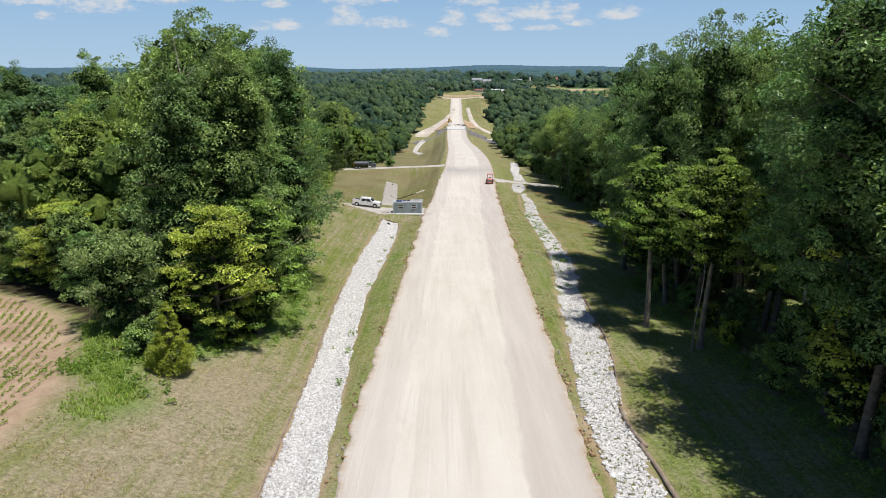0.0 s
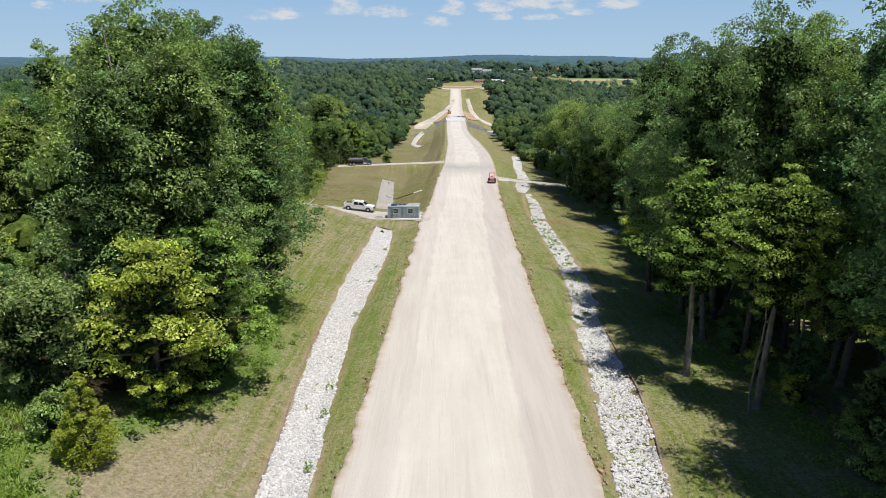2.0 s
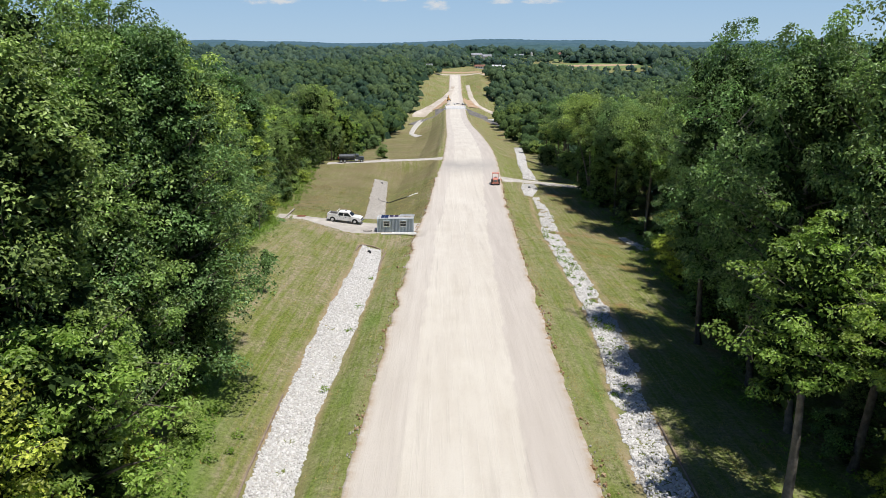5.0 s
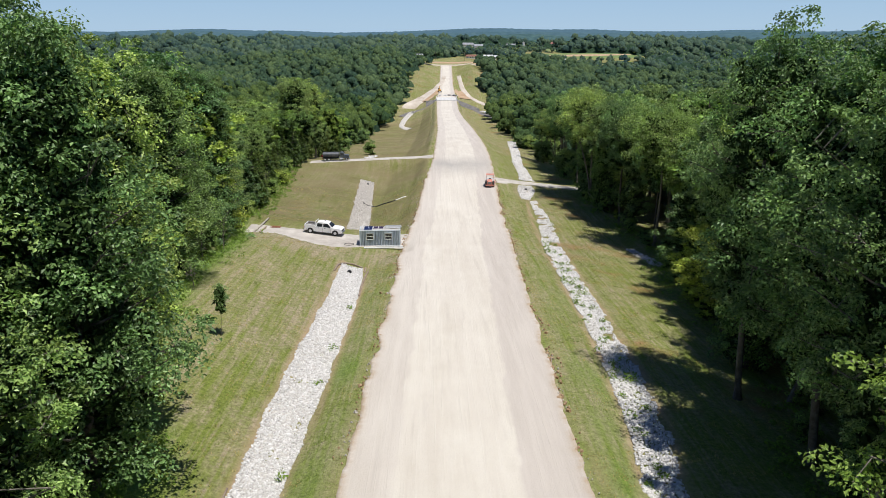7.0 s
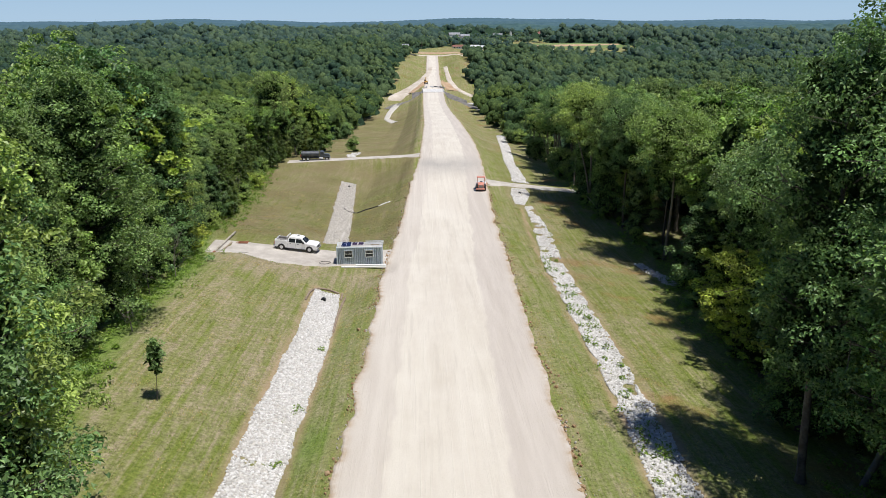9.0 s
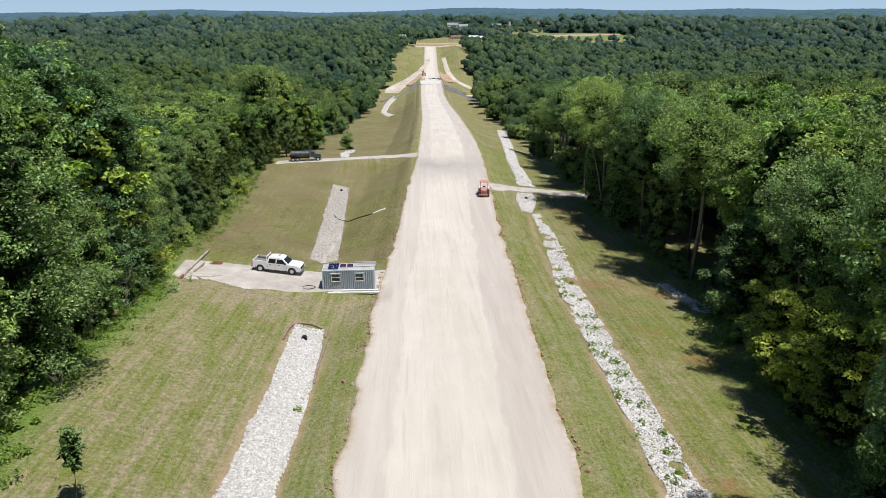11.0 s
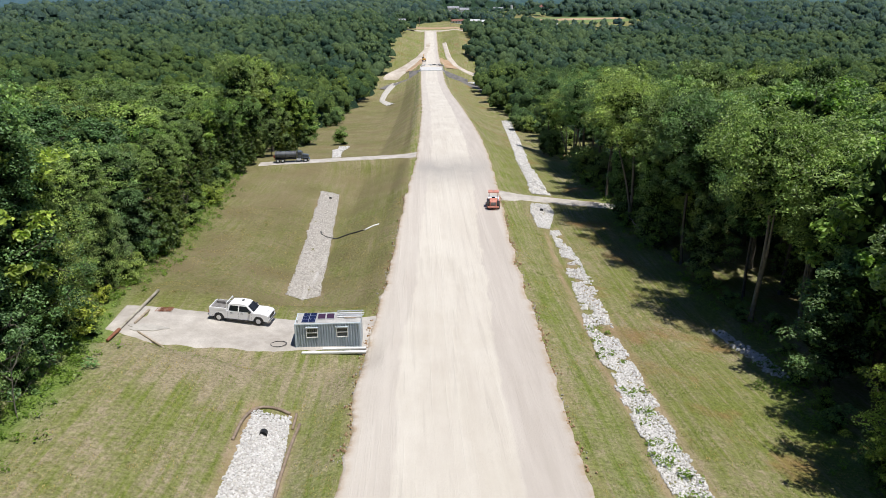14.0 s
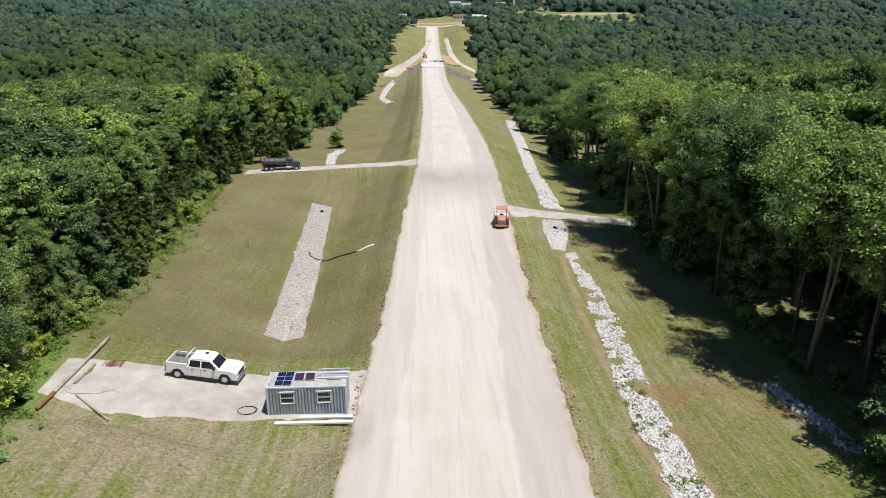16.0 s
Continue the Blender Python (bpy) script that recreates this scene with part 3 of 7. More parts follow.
def ground_layers(gx, gy):
    yc = np.clip(gy, -80, 1000)
    dl, dr = left_edge(yc) - gx, gx - right_edge(yc)
    wob = wobble(gx, gy, 0.16, 3.0)
    forest = np.maximum(dl, dr)
    field = in_field(gx, gy) * ((gy < 75) & (gx < 0))
    s = gx - road_x(yc)
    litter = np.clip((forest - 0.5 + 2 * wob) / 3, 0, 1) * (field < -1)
    lush = np.exp(-((dl + 0.8) / (1.6 + wob)) ** 2) * 0.85 * (gy > 40) + 0.75 * np.exp(-((dr + 1.0) / 2.0) ** 2) * (0.5 + wob)
    lush = np.where((field < 0) & (field > -8) & (gx < -17) & (gy < 60), np.maximum(lush, np.clip(-field / 2, 0, 1) * np.clip((field + 6.5) / 3 + wob, 0, 1) * np.clip((gy - 38) / 5, 0, 1) * 0.8), lush)
    lush = lush * np.clip((300 - gy) / 50, 0, 1)
    lo, hi = (np.interp(yc, VERGE_Y, v) for v in (VERGE_LEFT, VERGE_RIGHT))
    near_left = (gx < lo) & (gx > np.interp(gy, DITCH_LEFT[0], DITCH_LEFT[1]))
    near_right = (gx > hi) & (gx < np.interp(gy, DITCH_RIGHT[0], DITCH_RIGHT[1]))
    lush = np.maximum(lush, (near_left * np.clip((150 - gy) / 40, 0, 1) + near_right * np.clip((150 - gy) / 60, 0.15, 1)) * np.clip(0.34 + 0.5 * wob, 0, 1))
    lush = np.maximum(lush, np.clip(0.5 + 0.6 * wob, 0, 1) * 0.4 * ((gx > np.interp(gy, DITCH_RIGHT[0], DITCH_RIGHT[1])) & (gy < 110) & (gy > 20)))
    bare = np.where(field > 0, np.clip(field / 1.5, 0, 1), 0)
    for ys, xs, hw in (DITCH_LEFT, DITCH_RIGHT, DITCH_BASIN):
        inside = (gy > ys[0] - 1) & (gy < ys[-1] + 1)
        bare = np.maximum(bare, inside * 0.75 * np.exp(-((np.abs(gx - np.interp(gy, ys, xs)) - np.interp(gy, ys, hw)) / 0.35) ** 2))
    bare = np.maximum(bare, 0.5 * np.exp(-((np.abs(s) - 8.1) / 0.7) ** 2) * np.clip(0.3 + wob, 0, 1))
    dry = 0.56 * np.exp(-((gx + 17) / 7) ** 2) * np.clip((64 - gy) / 12, 0, 1) + 0.62 * np.exp(-((gy - 146) / 6) ** 2) * (gx < -5) - 0.35 * np.exp(-((gy - 115) / 20) ** 2) * (gx < 0)
    dry = dry + 0.05 * ((gy > 165) & (gy < 240) & (gx < 0)) + 0.12 * np.clip((gy - 260) / 60, 0, 1) - 0.25 * np.clip((gy - 650) / 60, 0, 1) - 0.12 * ((gx > 8) & (gy < 90))
    for x0, x1 in ((-19.5, -18.2), (-18.0, -16.4), (-13.6, -12.6), (-15.2, -14.2)):
        line = x0 + (x1 - x0) * (gy - 139) / 12
        dry = dry + 0.8 * np.exp(-((gx - line) / 0.3) ** 2) * ((gy > 138) & (gy < 152))
    rust = np.clip((s - 12) / 4, 0, 1) * (gy > 95) + 0.6 * np.clip((gy - 250) / 60, 0, 1)
    beyond = np.clip((np.hypot(gx, gy) - 1250) / 60, 0, 1)
    dull = np.clip((gy - 158) / 6, 0, 1) * (gx < -1) * np.clip(0.72 + 0.5 * wob, 0, 1) * np.clip((620 - gy) / 60, 0.3, 1)
    dull = np.maximum(dull, 0.35 * (s > 12) * np.clip((gy - 110) / 40, 0, 1) * np.clip(0.6 + 0.6 * wob, 0, 1))
    litter, lush = np.maximum(litter, 0.55 * beyond), np.maximum(lush, beyond)
    return {"litter": litter, "lush": lush, "bare": bare, "dry": dry, "rust": rust, "dull": dull}


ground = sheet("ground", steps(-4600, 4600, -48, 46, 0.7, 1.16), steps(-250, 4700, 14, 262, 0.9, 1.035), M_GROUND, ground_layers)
tagged(ground, "mown olive and straw-coloured grass over rolling land", "ground", kind="structure")


def road_edges(y):
    """Ragged left and right edge of the gravel."""
    lo = lerp_at(y, (-80, 36, 50, 70, 97, 136, 144, 166, 183, 205, 243, 280, 350, 510, 640, 720, 900), (-7, -5.9, -5.9, -5.3, -4.7, -3.9, -4.2, -3.0, -2.2, -1.5, .6, 1.4, 2.5, 3.0, 3.5, 6.5, 9.5))
    hi = lerp_at(y, (-80, 36, 50, 70, 98, 142, 154, 166, 186, 205, 243, 278, 347, 511, 640, 720, 900), (7.6, 8.5, 9.0, 9.6, 10.3, 11.9, 12.5, 12.8, 13.5, 14.5, 16.1, 16.9, 17.3, 17.6, 19, 18.5, 21))
    z = np.zeros_like(y)
    lo = lo + 0.44 * wobble(z, y, 0.21, 1) + 0.24 * wobble(z, y, 0.7, 2) + 0.10 * wobble(z, y, 2.0, 12)
    hi = hi + 0.44 * wobble(z, y, 0.19, 7) + 0.24 * wobble(z, y, 0.7, 9) + 0.10 * wobble(z, y, 2.0, 14)
    return lo, hi


def ribbon(name, ys, lo, hi, lift, material, layers=None, across=24):
    """A draped strip of ground between two edges, with a skirt down into the land."""
    u = np.concatenate([[0], np.linspace(0, 1, across), [1]])
    gx = lo[:, None] + (hi - lo)[:, None] * u[None]
    gy = np.repeat(ys[:, None], len(u), axis=1)
    gz = land(gx, gy) + lift
    gz[:, 0] -= lift + 0.25
    gz[:, -1] -= lift + 0.25
    gx[:, 0] -= 0.12
    gx[:, -1] += 0.12
    ny, nx = gx.shape
    i = np.arange(nx * ny).reshape(ny, nx)
    faces = np.stack([i[:-1, :-1], i[:-1, 1:], i[1:, 1:], i[1:, :-1]], axis=-1).reshape(-1, 4)
    me = mesh_of(name, np.stack([gx, gy, gz], axis=-1).reshape(-1, 3), faces, material, True)
    for key, values in (layers(gx, gy, u[None] * np.ones_like(gx)) if layers else {}).items():
        me.attributes.new(key, "FLOAT", "POINT").data.foreach_set("value", np.clip(values, 0, 1).astype(np.float32).ravel())
    return new(name, me)


def road_layers(gx, gy, u):
    w = wobble(gx * 0.4, gy, 0.06, 4)
    ragged = 0.022 * wobble(gx * 0, gy, 0.05, 14) + 0.008 * wobble(gx * 0, gy, 0.35, 15)
    shoulder = np.clip((0.215 + ragged - u) / 0.012, 0, 1) * 0.55 + np.clip((u - 0.725 - ragged) / 0.012, 0, 1) * 0.9
    # mask of the grey band: a cloud's shadow put into the road colour
    shade_band = np.exp(-((gy - 234 + 3 * w) / 11.0) ** 2) * np.clip(1.3 - 1.6 * np.abs(u - 0.5) + 0.5 * w, 0, 1)
    edge = np.exp(-(np.minimum(u, 1 - u) / 0.025) ** 2)
    return {"shoulder": shoulder, "shade_band": shade_band, "edge": edge}


road_ys = np.concatenate([np.arange(-60, 14, 2.0), np.arange(14, 300, 0.6), np.arange(300, 632, 3.0)])
road = ribbon("road", road_ys, *road_edges(road_ys), 0.16, M_ROAD, road_layers, 72)
tagged(road, "wide unpaved road of pale crushed limestone with ragged edges", "road", kind="structure")
road_far_ys = np.arange(650, 857, 3.0)
road_far = ribbon("road_beyond_the_crossing", road_far_ys, *road_edges(road_far_ys), 0.25, M_ROAD, road_layers, 12)
tagged(road_far, "pale limestone road climbing the far hillside", "road", kind="structure")


def track(name, a, b, half, label, drift=0.25):
    """A side track as a draped strip, across the road's line."""
    n = int(abs(b[0] - a[0]) / 0.5) + 2
    t = np.linspace(0, 1, n)
    x, y = a[0] + (b[0] - a[0]) * t, a[1] + (b[1] - a[1]) * t
    w = np.linspace(-1, 1, 12)
    flare = 1 + 0.8 * np.exp(-(t * abs(b[0] - a[0]) / 3.0) ** 2)
    gx = x[:, None] + 0 * w[None]
    gy = y[:, None] + w[None] * (half * flare)[:, None]
    gy[:, 0] += drift * wobble(x, y, 0.5, 3)
    gy[:, -1] += drift * wobble(x, y, 0.5, 8)
    gz = land(gx, gy) + 0.07
    gz[:, 0] -= 0.25
    gz[:, -1] -= 0.25
    ny, nx = gx.shape
    i = np.arange(nx * ny).reshape(ny, nx)
    faces = np.stack([i[:-1, :-1], i[:-1, 1:], i[1:, 1:], i[1:, :-1]], axis=-1).reshape(-1, 4)
    if b[0] > a[0]:
        faces = faces[:, ::-1]
    me = mesh_of(name, np.stack([gx, gy, gz], axis=-1).reshape(-1, 3), faces[:, ::-1], M_TRACK, True)
    return tagged(new(name, me), label, "track", kind="structure")


def track_material():
    n = Nodes("track_gravel", 0.95, 0.0, 0.1)
    c = n.mix(n.noise(n.place(), 0.5, 5), (0.42, 0.385, 0.345), (0.60, 0.565, 0.515))
    c = n.mix(n.math("MULTIPLY", n.noise(n.place(), 7.0, 4), 0.35), c, (0.33, 0.29, 0.24))
    n.colour(c)
    n.bump(n.noise(n.place(), 8.0, 4), 0.3, 0.04)
    return n.m


M_TRACK = track_material()


def gravel_pad():
    """The parking pad of the site office, with crumbling edges."""
    x = np.arange(-28.4, -2.8, 0.35)
    knots = (-28.4, -25, -22, -17.5, -13.3, -10.5, -6, -2.8)
    near = np.interp(x, knots, (153.6, 152.3, 151.1, 151.3, 151.2, 151.5, 151.5, 150.0)) + 0.22 * wobble(x, x * 0, 0.6, 3) + 0.12 * wobble(x, x * 0, 2.0, 5)
    far = np.interp(x, knots, (159.6, 159.8, 159.6, 159.2, 159.1, 158.7, 159.0, 160.6)) + 0.18 * wobble(x, x * 0, 0.7, 8) + 0.10 * wobble(x, x * 0, 2.0, 9)
    w = np.linspace(0, 1, 16)
    gx = x[:, None] + 0 * w[None]
    gy = near[:, None] + (far - near)[:, None] * w[None]
    gz = land(gx, gy) + 0.07
    gz[:, 0] -= 0.25
    gz[:, -1] -= 0.25
    gz[0] -= 0.25
    ny, nx = gx.shape
    i = np.arange(nx * ny).reshape(ny, nx)
    faces = np.stack([i[:-1, :-1], i[1:, :-1], i[1:, 1:], i[:-1, 1:]], axis=-1).reshape(-1, 4)
    me = mesh_of("parking_pad", np.stack([gx, gy, gz], axis=-1).reshape(-1, 3), faces, M_TRACK, True)
    return tagged(new("parking_pad", me), "grey gravel parking pad beside the site office container", "track", kind="structure")


gravel_pad()
track("drive_to_the_tanker", (1.5, 250.8), (-33.0, 247.8), 1.9, "narrow gravel drive across the grass bank")
track("drive_into_the_woods", (14.5, 213.3), (37.0, 211.1), 2.0, "narrow gravel drive leading into the woods")


def bed_material():
    n = Nodes("crushed_stone_bed", 0.95, 0.0, 0.1)
    c = n.mix(n.noise(n.place(), 5.0, 5, 0.75), (0.36, 0.335, 0.30), (0.70, 0.67, 0.62))
    n.colour(c)
    n.bump(n.noise(n.place(), 6.0, 4, 0.7), 0.6, 0.08)
    return n.m


M_BED = bed_material()


def stones(rng, n_sides=5):
    """One rough stone of unit size: verts, tri faces."""
    v = [(0, 0, 0.42 + rng.uniform(-.1, .1))]
    for z, r in ((0.22, 0.36), (-0.25, 0.5)):
        for k in range(n_sides):
            a = 2 * math.pi * (k + rng.uniform(-.25, .25)) / n_sides
            q = r * rng.uniform(0.75, 1.25)
            v.append((q * math.cos(a), q * math.sin(a), z + rng.uniform(-.1, .1)))
    f = [(0, 1 + k, 1 + (k + 1) % n_sides) for k in range(n_sides)]
    for k in range(n_sides):
        a, b = 1 + k, 1 + (k + 1) % n_sides
        f += [(a, a + n_sides, b + n_sides), (a, b + n_sides, b)]
    return np.array(v), np.array(f)


def rock_bed(name, ditch, label, size, density, seed, holes=(), cover=1.0, material=None):
    """A rock-lined channel: a draped bed with loose stones over it."""
    rng = np.random.default_rng(seed)
    ys, xs, hw = ditch
    yy = np.arange(ys[0], ys[-1], 0.8)
    cx = np.interp(yy, ys, xs) + 0.15 * wobble(yy * 0, yy, 0.25, seed)
    h = np.interp(yy, ys, hw) * (1 + 0.14 * wobble(yy * 0, yy, 0.3, seed + 3))
    if cover >= 1:
        bed = ribbon(name + "_bed", yy, cx - h * 0.97, cx + h * 0.97, 0.05, M_BED, None, 6)
        tagged(bed, "bed of fine white crushed stone under the rocks", "rock lining", kind="structure")
    shapes = [stones(rng) for _ in range(12)]
    n = int(density * 2 * float(h.mean()) * (ys[-1] - ys[0]))
    py = rng.uniform(ys[0], ys[-1], n)
    u = rng.uniform(-1, 1, n)
    px = np.interp(py, yy, cx) + u * np.interp(py, yy, h)
    gone = cover < 0.5 + 0.75 * wobble(px, py, 0.42, seed + 11) + 0.35 * (np.abs(u) > 0.8)
    keep = ~gone if cover < 1 else np.ones(n, bool)
    px, py = px[keep], py[keep]
    n = len(px)
    sc = size * rng.lognormal(0, 0.28, n)
    pz = land(px, py) + 0.06 + sc * 0.12
    rot = rng.uniform(0, 2 * np.pi, n)
    vs, fs, base = [], [], 0
    for k, (v, f) in enumerate(shapes):
        idx = np.arange(n) % 12 == k
        c, s = np.cos(rot[idx]), np.sin(rot[idx])
        m = idx.sum()
        w = v[None] * sc[idx][:, None, None] * np.stack([np.full(m, 1.25), np.full(m, .8), rng.uniform(.45, .85, m)], -1)[:, None]
        x = w[..., 0] * c[:, None] - w[..., 1] * s[:, None] + px[idx][:, None]
        y = w[..., 0] * s[:, None] + w[..., 1] * c[:, None] + py[idx][:, None]
        vs.append(np.stack([x, y, w[..., 2] + pz[idx][:, None]], -1).reshape(-1, 3))
        fs.append((f[None] + (np.arange(m) * len(v))[:, None, None] + base).reshape(-1, 3))
        base += m * len(v)
    me = mesh_of(name, np.concatenate(vs), np.concatenate(fs), material or M_ROCK)
    return tagged(new(name, me), label, "rock lining", kind="stuff")


rock_bed("ditch_rocks_along_the_grass_bank", DITCH_LEFT, "loose white limestone rocks lining a shallow roadside ditch", 0.18, 60, 1)
rock_bed("ditch_rocks_below_the_woods", ((14, 37, 46, 63, 85, 91, 102, 115, 136, 156), DITCH_RIGHT[1][:10], DITCH_RIGHT[2][:10]), "loose white limestone rocks lining a roadside ditch below the trees", 0.18, 60, 2, cover=0.93)
rock_bed("sparse_ditch_rocks", ((156, 165, 182, 197), (19.0, 20.0, 21.3, 21.6), (1.8, 1.6, 1.3, 0.8)), "thin scatter of white rocks in grassed ditch", 0.22, 34, 4, cover=0.6)
rock_bed("ditch_rocks_by_the_drive", ((197.5, 203, 207, 209.6), (20.0, 20.8, 21.3, 21.3), (1.0, 1.5, 2.0, 1.5)), "white rock apron at a drain inlet", 0.22, 36, 5)
rock_bed("ditch_rocks_in_the_basin", DITCH_BASIN, "pale grey limestone chute down the grass basin", 0.18, 34, 6, material=M_ROCK_GREY)
rock_bed("channel_rocks_beyond_the_drive", ((216.5, 222, 229, 255, 304, 340, 420), (22.9, 23.0, 23.4, 24.6, 29.5, 33, 40.2), (1.7, 1.6, 1.4, 1.3, 1.6, 1.8, 2.0)), "white rock channel running along the edge of the woods", 0.4, 6, 7)
rock_bed("rock_wash_under_the_trees", ((149, 155, 161), (34.0, 33.6, 32.6), (.9, 1.0, .6)), "patch of pale rocks spilling under the trees", 0.25, 22, 8, cover=0.9)

# ---- trees ----
def tree_parts(seed, height, reach, base, limbs, per_limb, leaves, size, thick=0.32, lean=0.014, flat=0.80, fill=0.155, cone=False, fork=0):
    """Trunk and crown arrays of one broadleaved tree: limbs that divide into twigs, each twig ending in a tuft of leaves."""
    rng = np.random.default_rng(seed)
    bend = rng.normal(size=2) * lean

    def stem(h):
        return np.array([bend[0] * h + 0.35 * math.sin(h * 0.21 + seed), bend[1] * h + 0.35 * math.cos(h * 0.17 + seed) - 0.35 * math.cos(seed), h])

    top = height * 0.93
    paths = [[(stem(h), thick * (1 - 0.9 * h / height) * (1.5 if h == 0 else 1)) for h in np.concatenate([[0, 0.8], np.linspace(2.5, top, 8)])]]
    for k in range(fork):
        a = rng.uniform(0, 6.28)
        reach_out = np.array([math.cos(a), math.sin(a), 0]) * reach * 0.55
        paths.append([(stem(1.5 + (height * 0.6) * u) + reach_out * u ** 1.2, thick * 0.8 * (1 - 0.75 * u)) for u in np.linspace(0, 1, 7)])
    centres, radii = [], []
    for k in range(limbs):
        f = (k + rng.uniform(0, 0.8)) / limbs
        h0 = base + (height * (0.86 if cone else 0.82) - base) * f
        az = k * 2.4 + rng.uniform(-.5, .5)
        shape = math.sin(math.pi * (0.12 + 0.74 * f)) ** 0.8
        if cone:
            shape = min(1, 0.72 + 1.3 * f) * (1 - f) ** 0.5
        ln = reach * shape * rng.uniform(0.55, 1.16)
        rise = 0.22 + (0.75 if cone else 0.48) * f + rng.uniform(-.12, .2)
        pts = []
        for u in (0, 0.3, 0.6, 1):
            pts.append(stem(h0) + np.array([math.cos(az) * ln * u, math.sin(az) * ln * u, ln * rise * (u ** 1.3)]) + rng.normal(size=3) * 0.25 * u)
        r0 = thick * (1 - 0.85 * h0 / height) * 0.5
        paths.append([(p, r0 * (1 - 0.8 * u)) for p, u in zip(pts, (0, 0.3, 0.6, 1))])
        for j in range(per_limb):
            u = 0.34 + 0.70 * (j + rng.uniform(0, 1)) / per_limb
            q = pts[1] + (pts[3] - pts[1]) * min(1.12, (u - 0.3) / 0.7)
            side = rng.normal(size=3) * np.array([1, 1, 0.75]) * reach * 0.17
            c = q + side
            centres.append(c)
            radii.append(reach * fill * rng.uniform(0.6, 1.35) * (1.0 if cone else 0.7 + 0.4 * f))
            if rng.random() < 0.3:
                paths.append([(q, r0 * 0.35), (c, 0.02)])
    for k in range(max(5, per_limb * limbs // 16)):
        centres.append(stem(height * rng.uniform(0.84, 0.965)) + rng.normal(size=3) * np.array([1, 1, 0.35]) * reach * (0.13 if cone else 0.2))
        radii.append(reach * fill * rng.uniform(0.5, 0.85))
    r, c = np.array(radii), np.array(centres)
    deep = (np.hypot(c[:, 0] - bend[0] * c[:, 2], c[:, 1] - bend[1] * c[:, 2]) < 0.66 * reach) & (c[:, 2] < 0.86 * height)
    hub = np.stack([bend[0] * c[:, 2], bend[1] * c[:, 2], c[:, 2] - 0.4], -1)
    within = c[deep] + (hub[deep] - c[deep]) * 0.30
    # sprays behind the tufts, coloured dark as the crown's inner shade
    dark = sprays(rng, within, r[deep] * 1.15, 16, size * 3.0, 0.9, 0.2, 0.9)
    tone = np.repeat(np.clip(rng.normal(0, 0.5, len(r)), -1, 1), leaves * 4)
    return tubes(paths, 5), clumps(rng, centres, radii, leaves, size, flat), dark, tone


def build_tree(name, seed, height, reach, base, limbs, per_limb, leaves, size, leaf, bark, label, category="tree", **more):
    (tv, tf), (cv, cf), (iv, jf), tone = tree_parts(seed, height, reach, base, limbs, per_limb, leaves, size, **more)
    root = tagged(empty(name), label, category)
    part("trunk", mesh_of("trunk", tv, tf, bark, True), None, root)
    leaves_mesh = mesh_of("crown", cv, cf, leaf)
    leaves_mesh.attributes.new("tone", "FLOAT", "POINT").data.foreach_set("value", tone.astype(np.float32))
    crown = part("crown", leaves_mesh, None, root)
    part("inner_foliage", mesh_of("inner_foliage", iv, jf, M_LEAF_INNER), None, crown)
    return root


def conifer(name, seed, height, reach, tiers, leaves, size, leaf, label, category="tree"):
    """A cedar or young pine: a dense cone with upswept sprays."""
    rng = np.random.default_rng(seed)
    centres, radii, paths = [], [], [[((0, 0, h), 0.16 * (1 - h / height) + 0.02) for h in np.linspace(0, height * 0.98, 5)]]
    for k in range(tiers):
        f = (k + 0.5) / tiers
        h = height * (0.06 + 0.92 * f)
        r = reach * (1 - f) ** 0.62 * (0.7 + 0.3 * min(1, f * 4))
        m = max(3, int(9 * (1 - f) + 3))
        for j in range(m):
            a = 2 * math.pi * j / m + k * 1.1 + rng.uniform(-.3, .3)
            q = r * rng.uniform(0.45, 0.95)
            centres.append((q * math.cos(a), q * math.sin(a), h + rng.uniform(-.2, .2)))
            radii.append(max(0.25, reach * 0.3 * (1.1 - f)))
            paths.append([((0, 0, h - 0.3 * q), 0.035), ((q * math.cos(a), q * math.sin(a), h), 0.01)])
    root = tagged(empty(name), label, category)
    tv, tf = tubes(paths, 4)
    cv, cf = sprays(rng, centres, radii, leaves, size, 0.9, 0.9)
    part("trunk", mesh_of("trunk", tv, tf, M_BARK, True), None, root)
    part("crown", mesh_of("crown", cv, cf, leaf), None, root)
    return root


def put(proto, x, y, height, turn, wide=1.0, label="", sink=0.15):
    """A tree on the ground, scaled to a height; the first of a kind stands there itself."""
    z = float(land(x, y)) - sink
    if not proto.get("planted"):
        proto["planted"] = True
        proto.matrix_world = pose(x, y, z, 0, 0, turn)
        return proto
    k = height / proto["tall"]
    m = pose(x, y, z, 0, 0, turn) @ Matrix.Diagonal((k * wide, k * wide, k, 1))
    return tagged(copy_thing(proto, m), label)


def stock(ob, tall):
    ob["tall"] = tall
    return ob


TALL = "tall broadleaved forest tree in full dark green leaf"
NEAR = dict(limbs=38, per_limb=10, leaves=104, size=0.205)
EDGE = dict(limbs=32, per_limb=10, leaves=84, size=0.25)
FAR = dict(limbs=22, per_limb=7, leaves=62, size=0.36)
OVER = [
    stock(build_tree("tree", 11, 28, 5.6, 7, leaf=M_LEAF_DARK, bark=M_BARK, label=TALL, **NEAR), 28),
    stock(build_tree("tree", 12, 28, 6.2, 8, leaf=M_LEAF_MID, bark=M_BARK, label="tall broadleaved tree with layered mid-green crown", **NEAR), 28),
    stock(build_tree("tree", 13, 28, 5.0, 5, leaf=M_LEAF_DARK, bark=M_BARK_PALE, label="narrow broadleaved tree with pale trunk and dark leaves", **NEAR), 28),
]
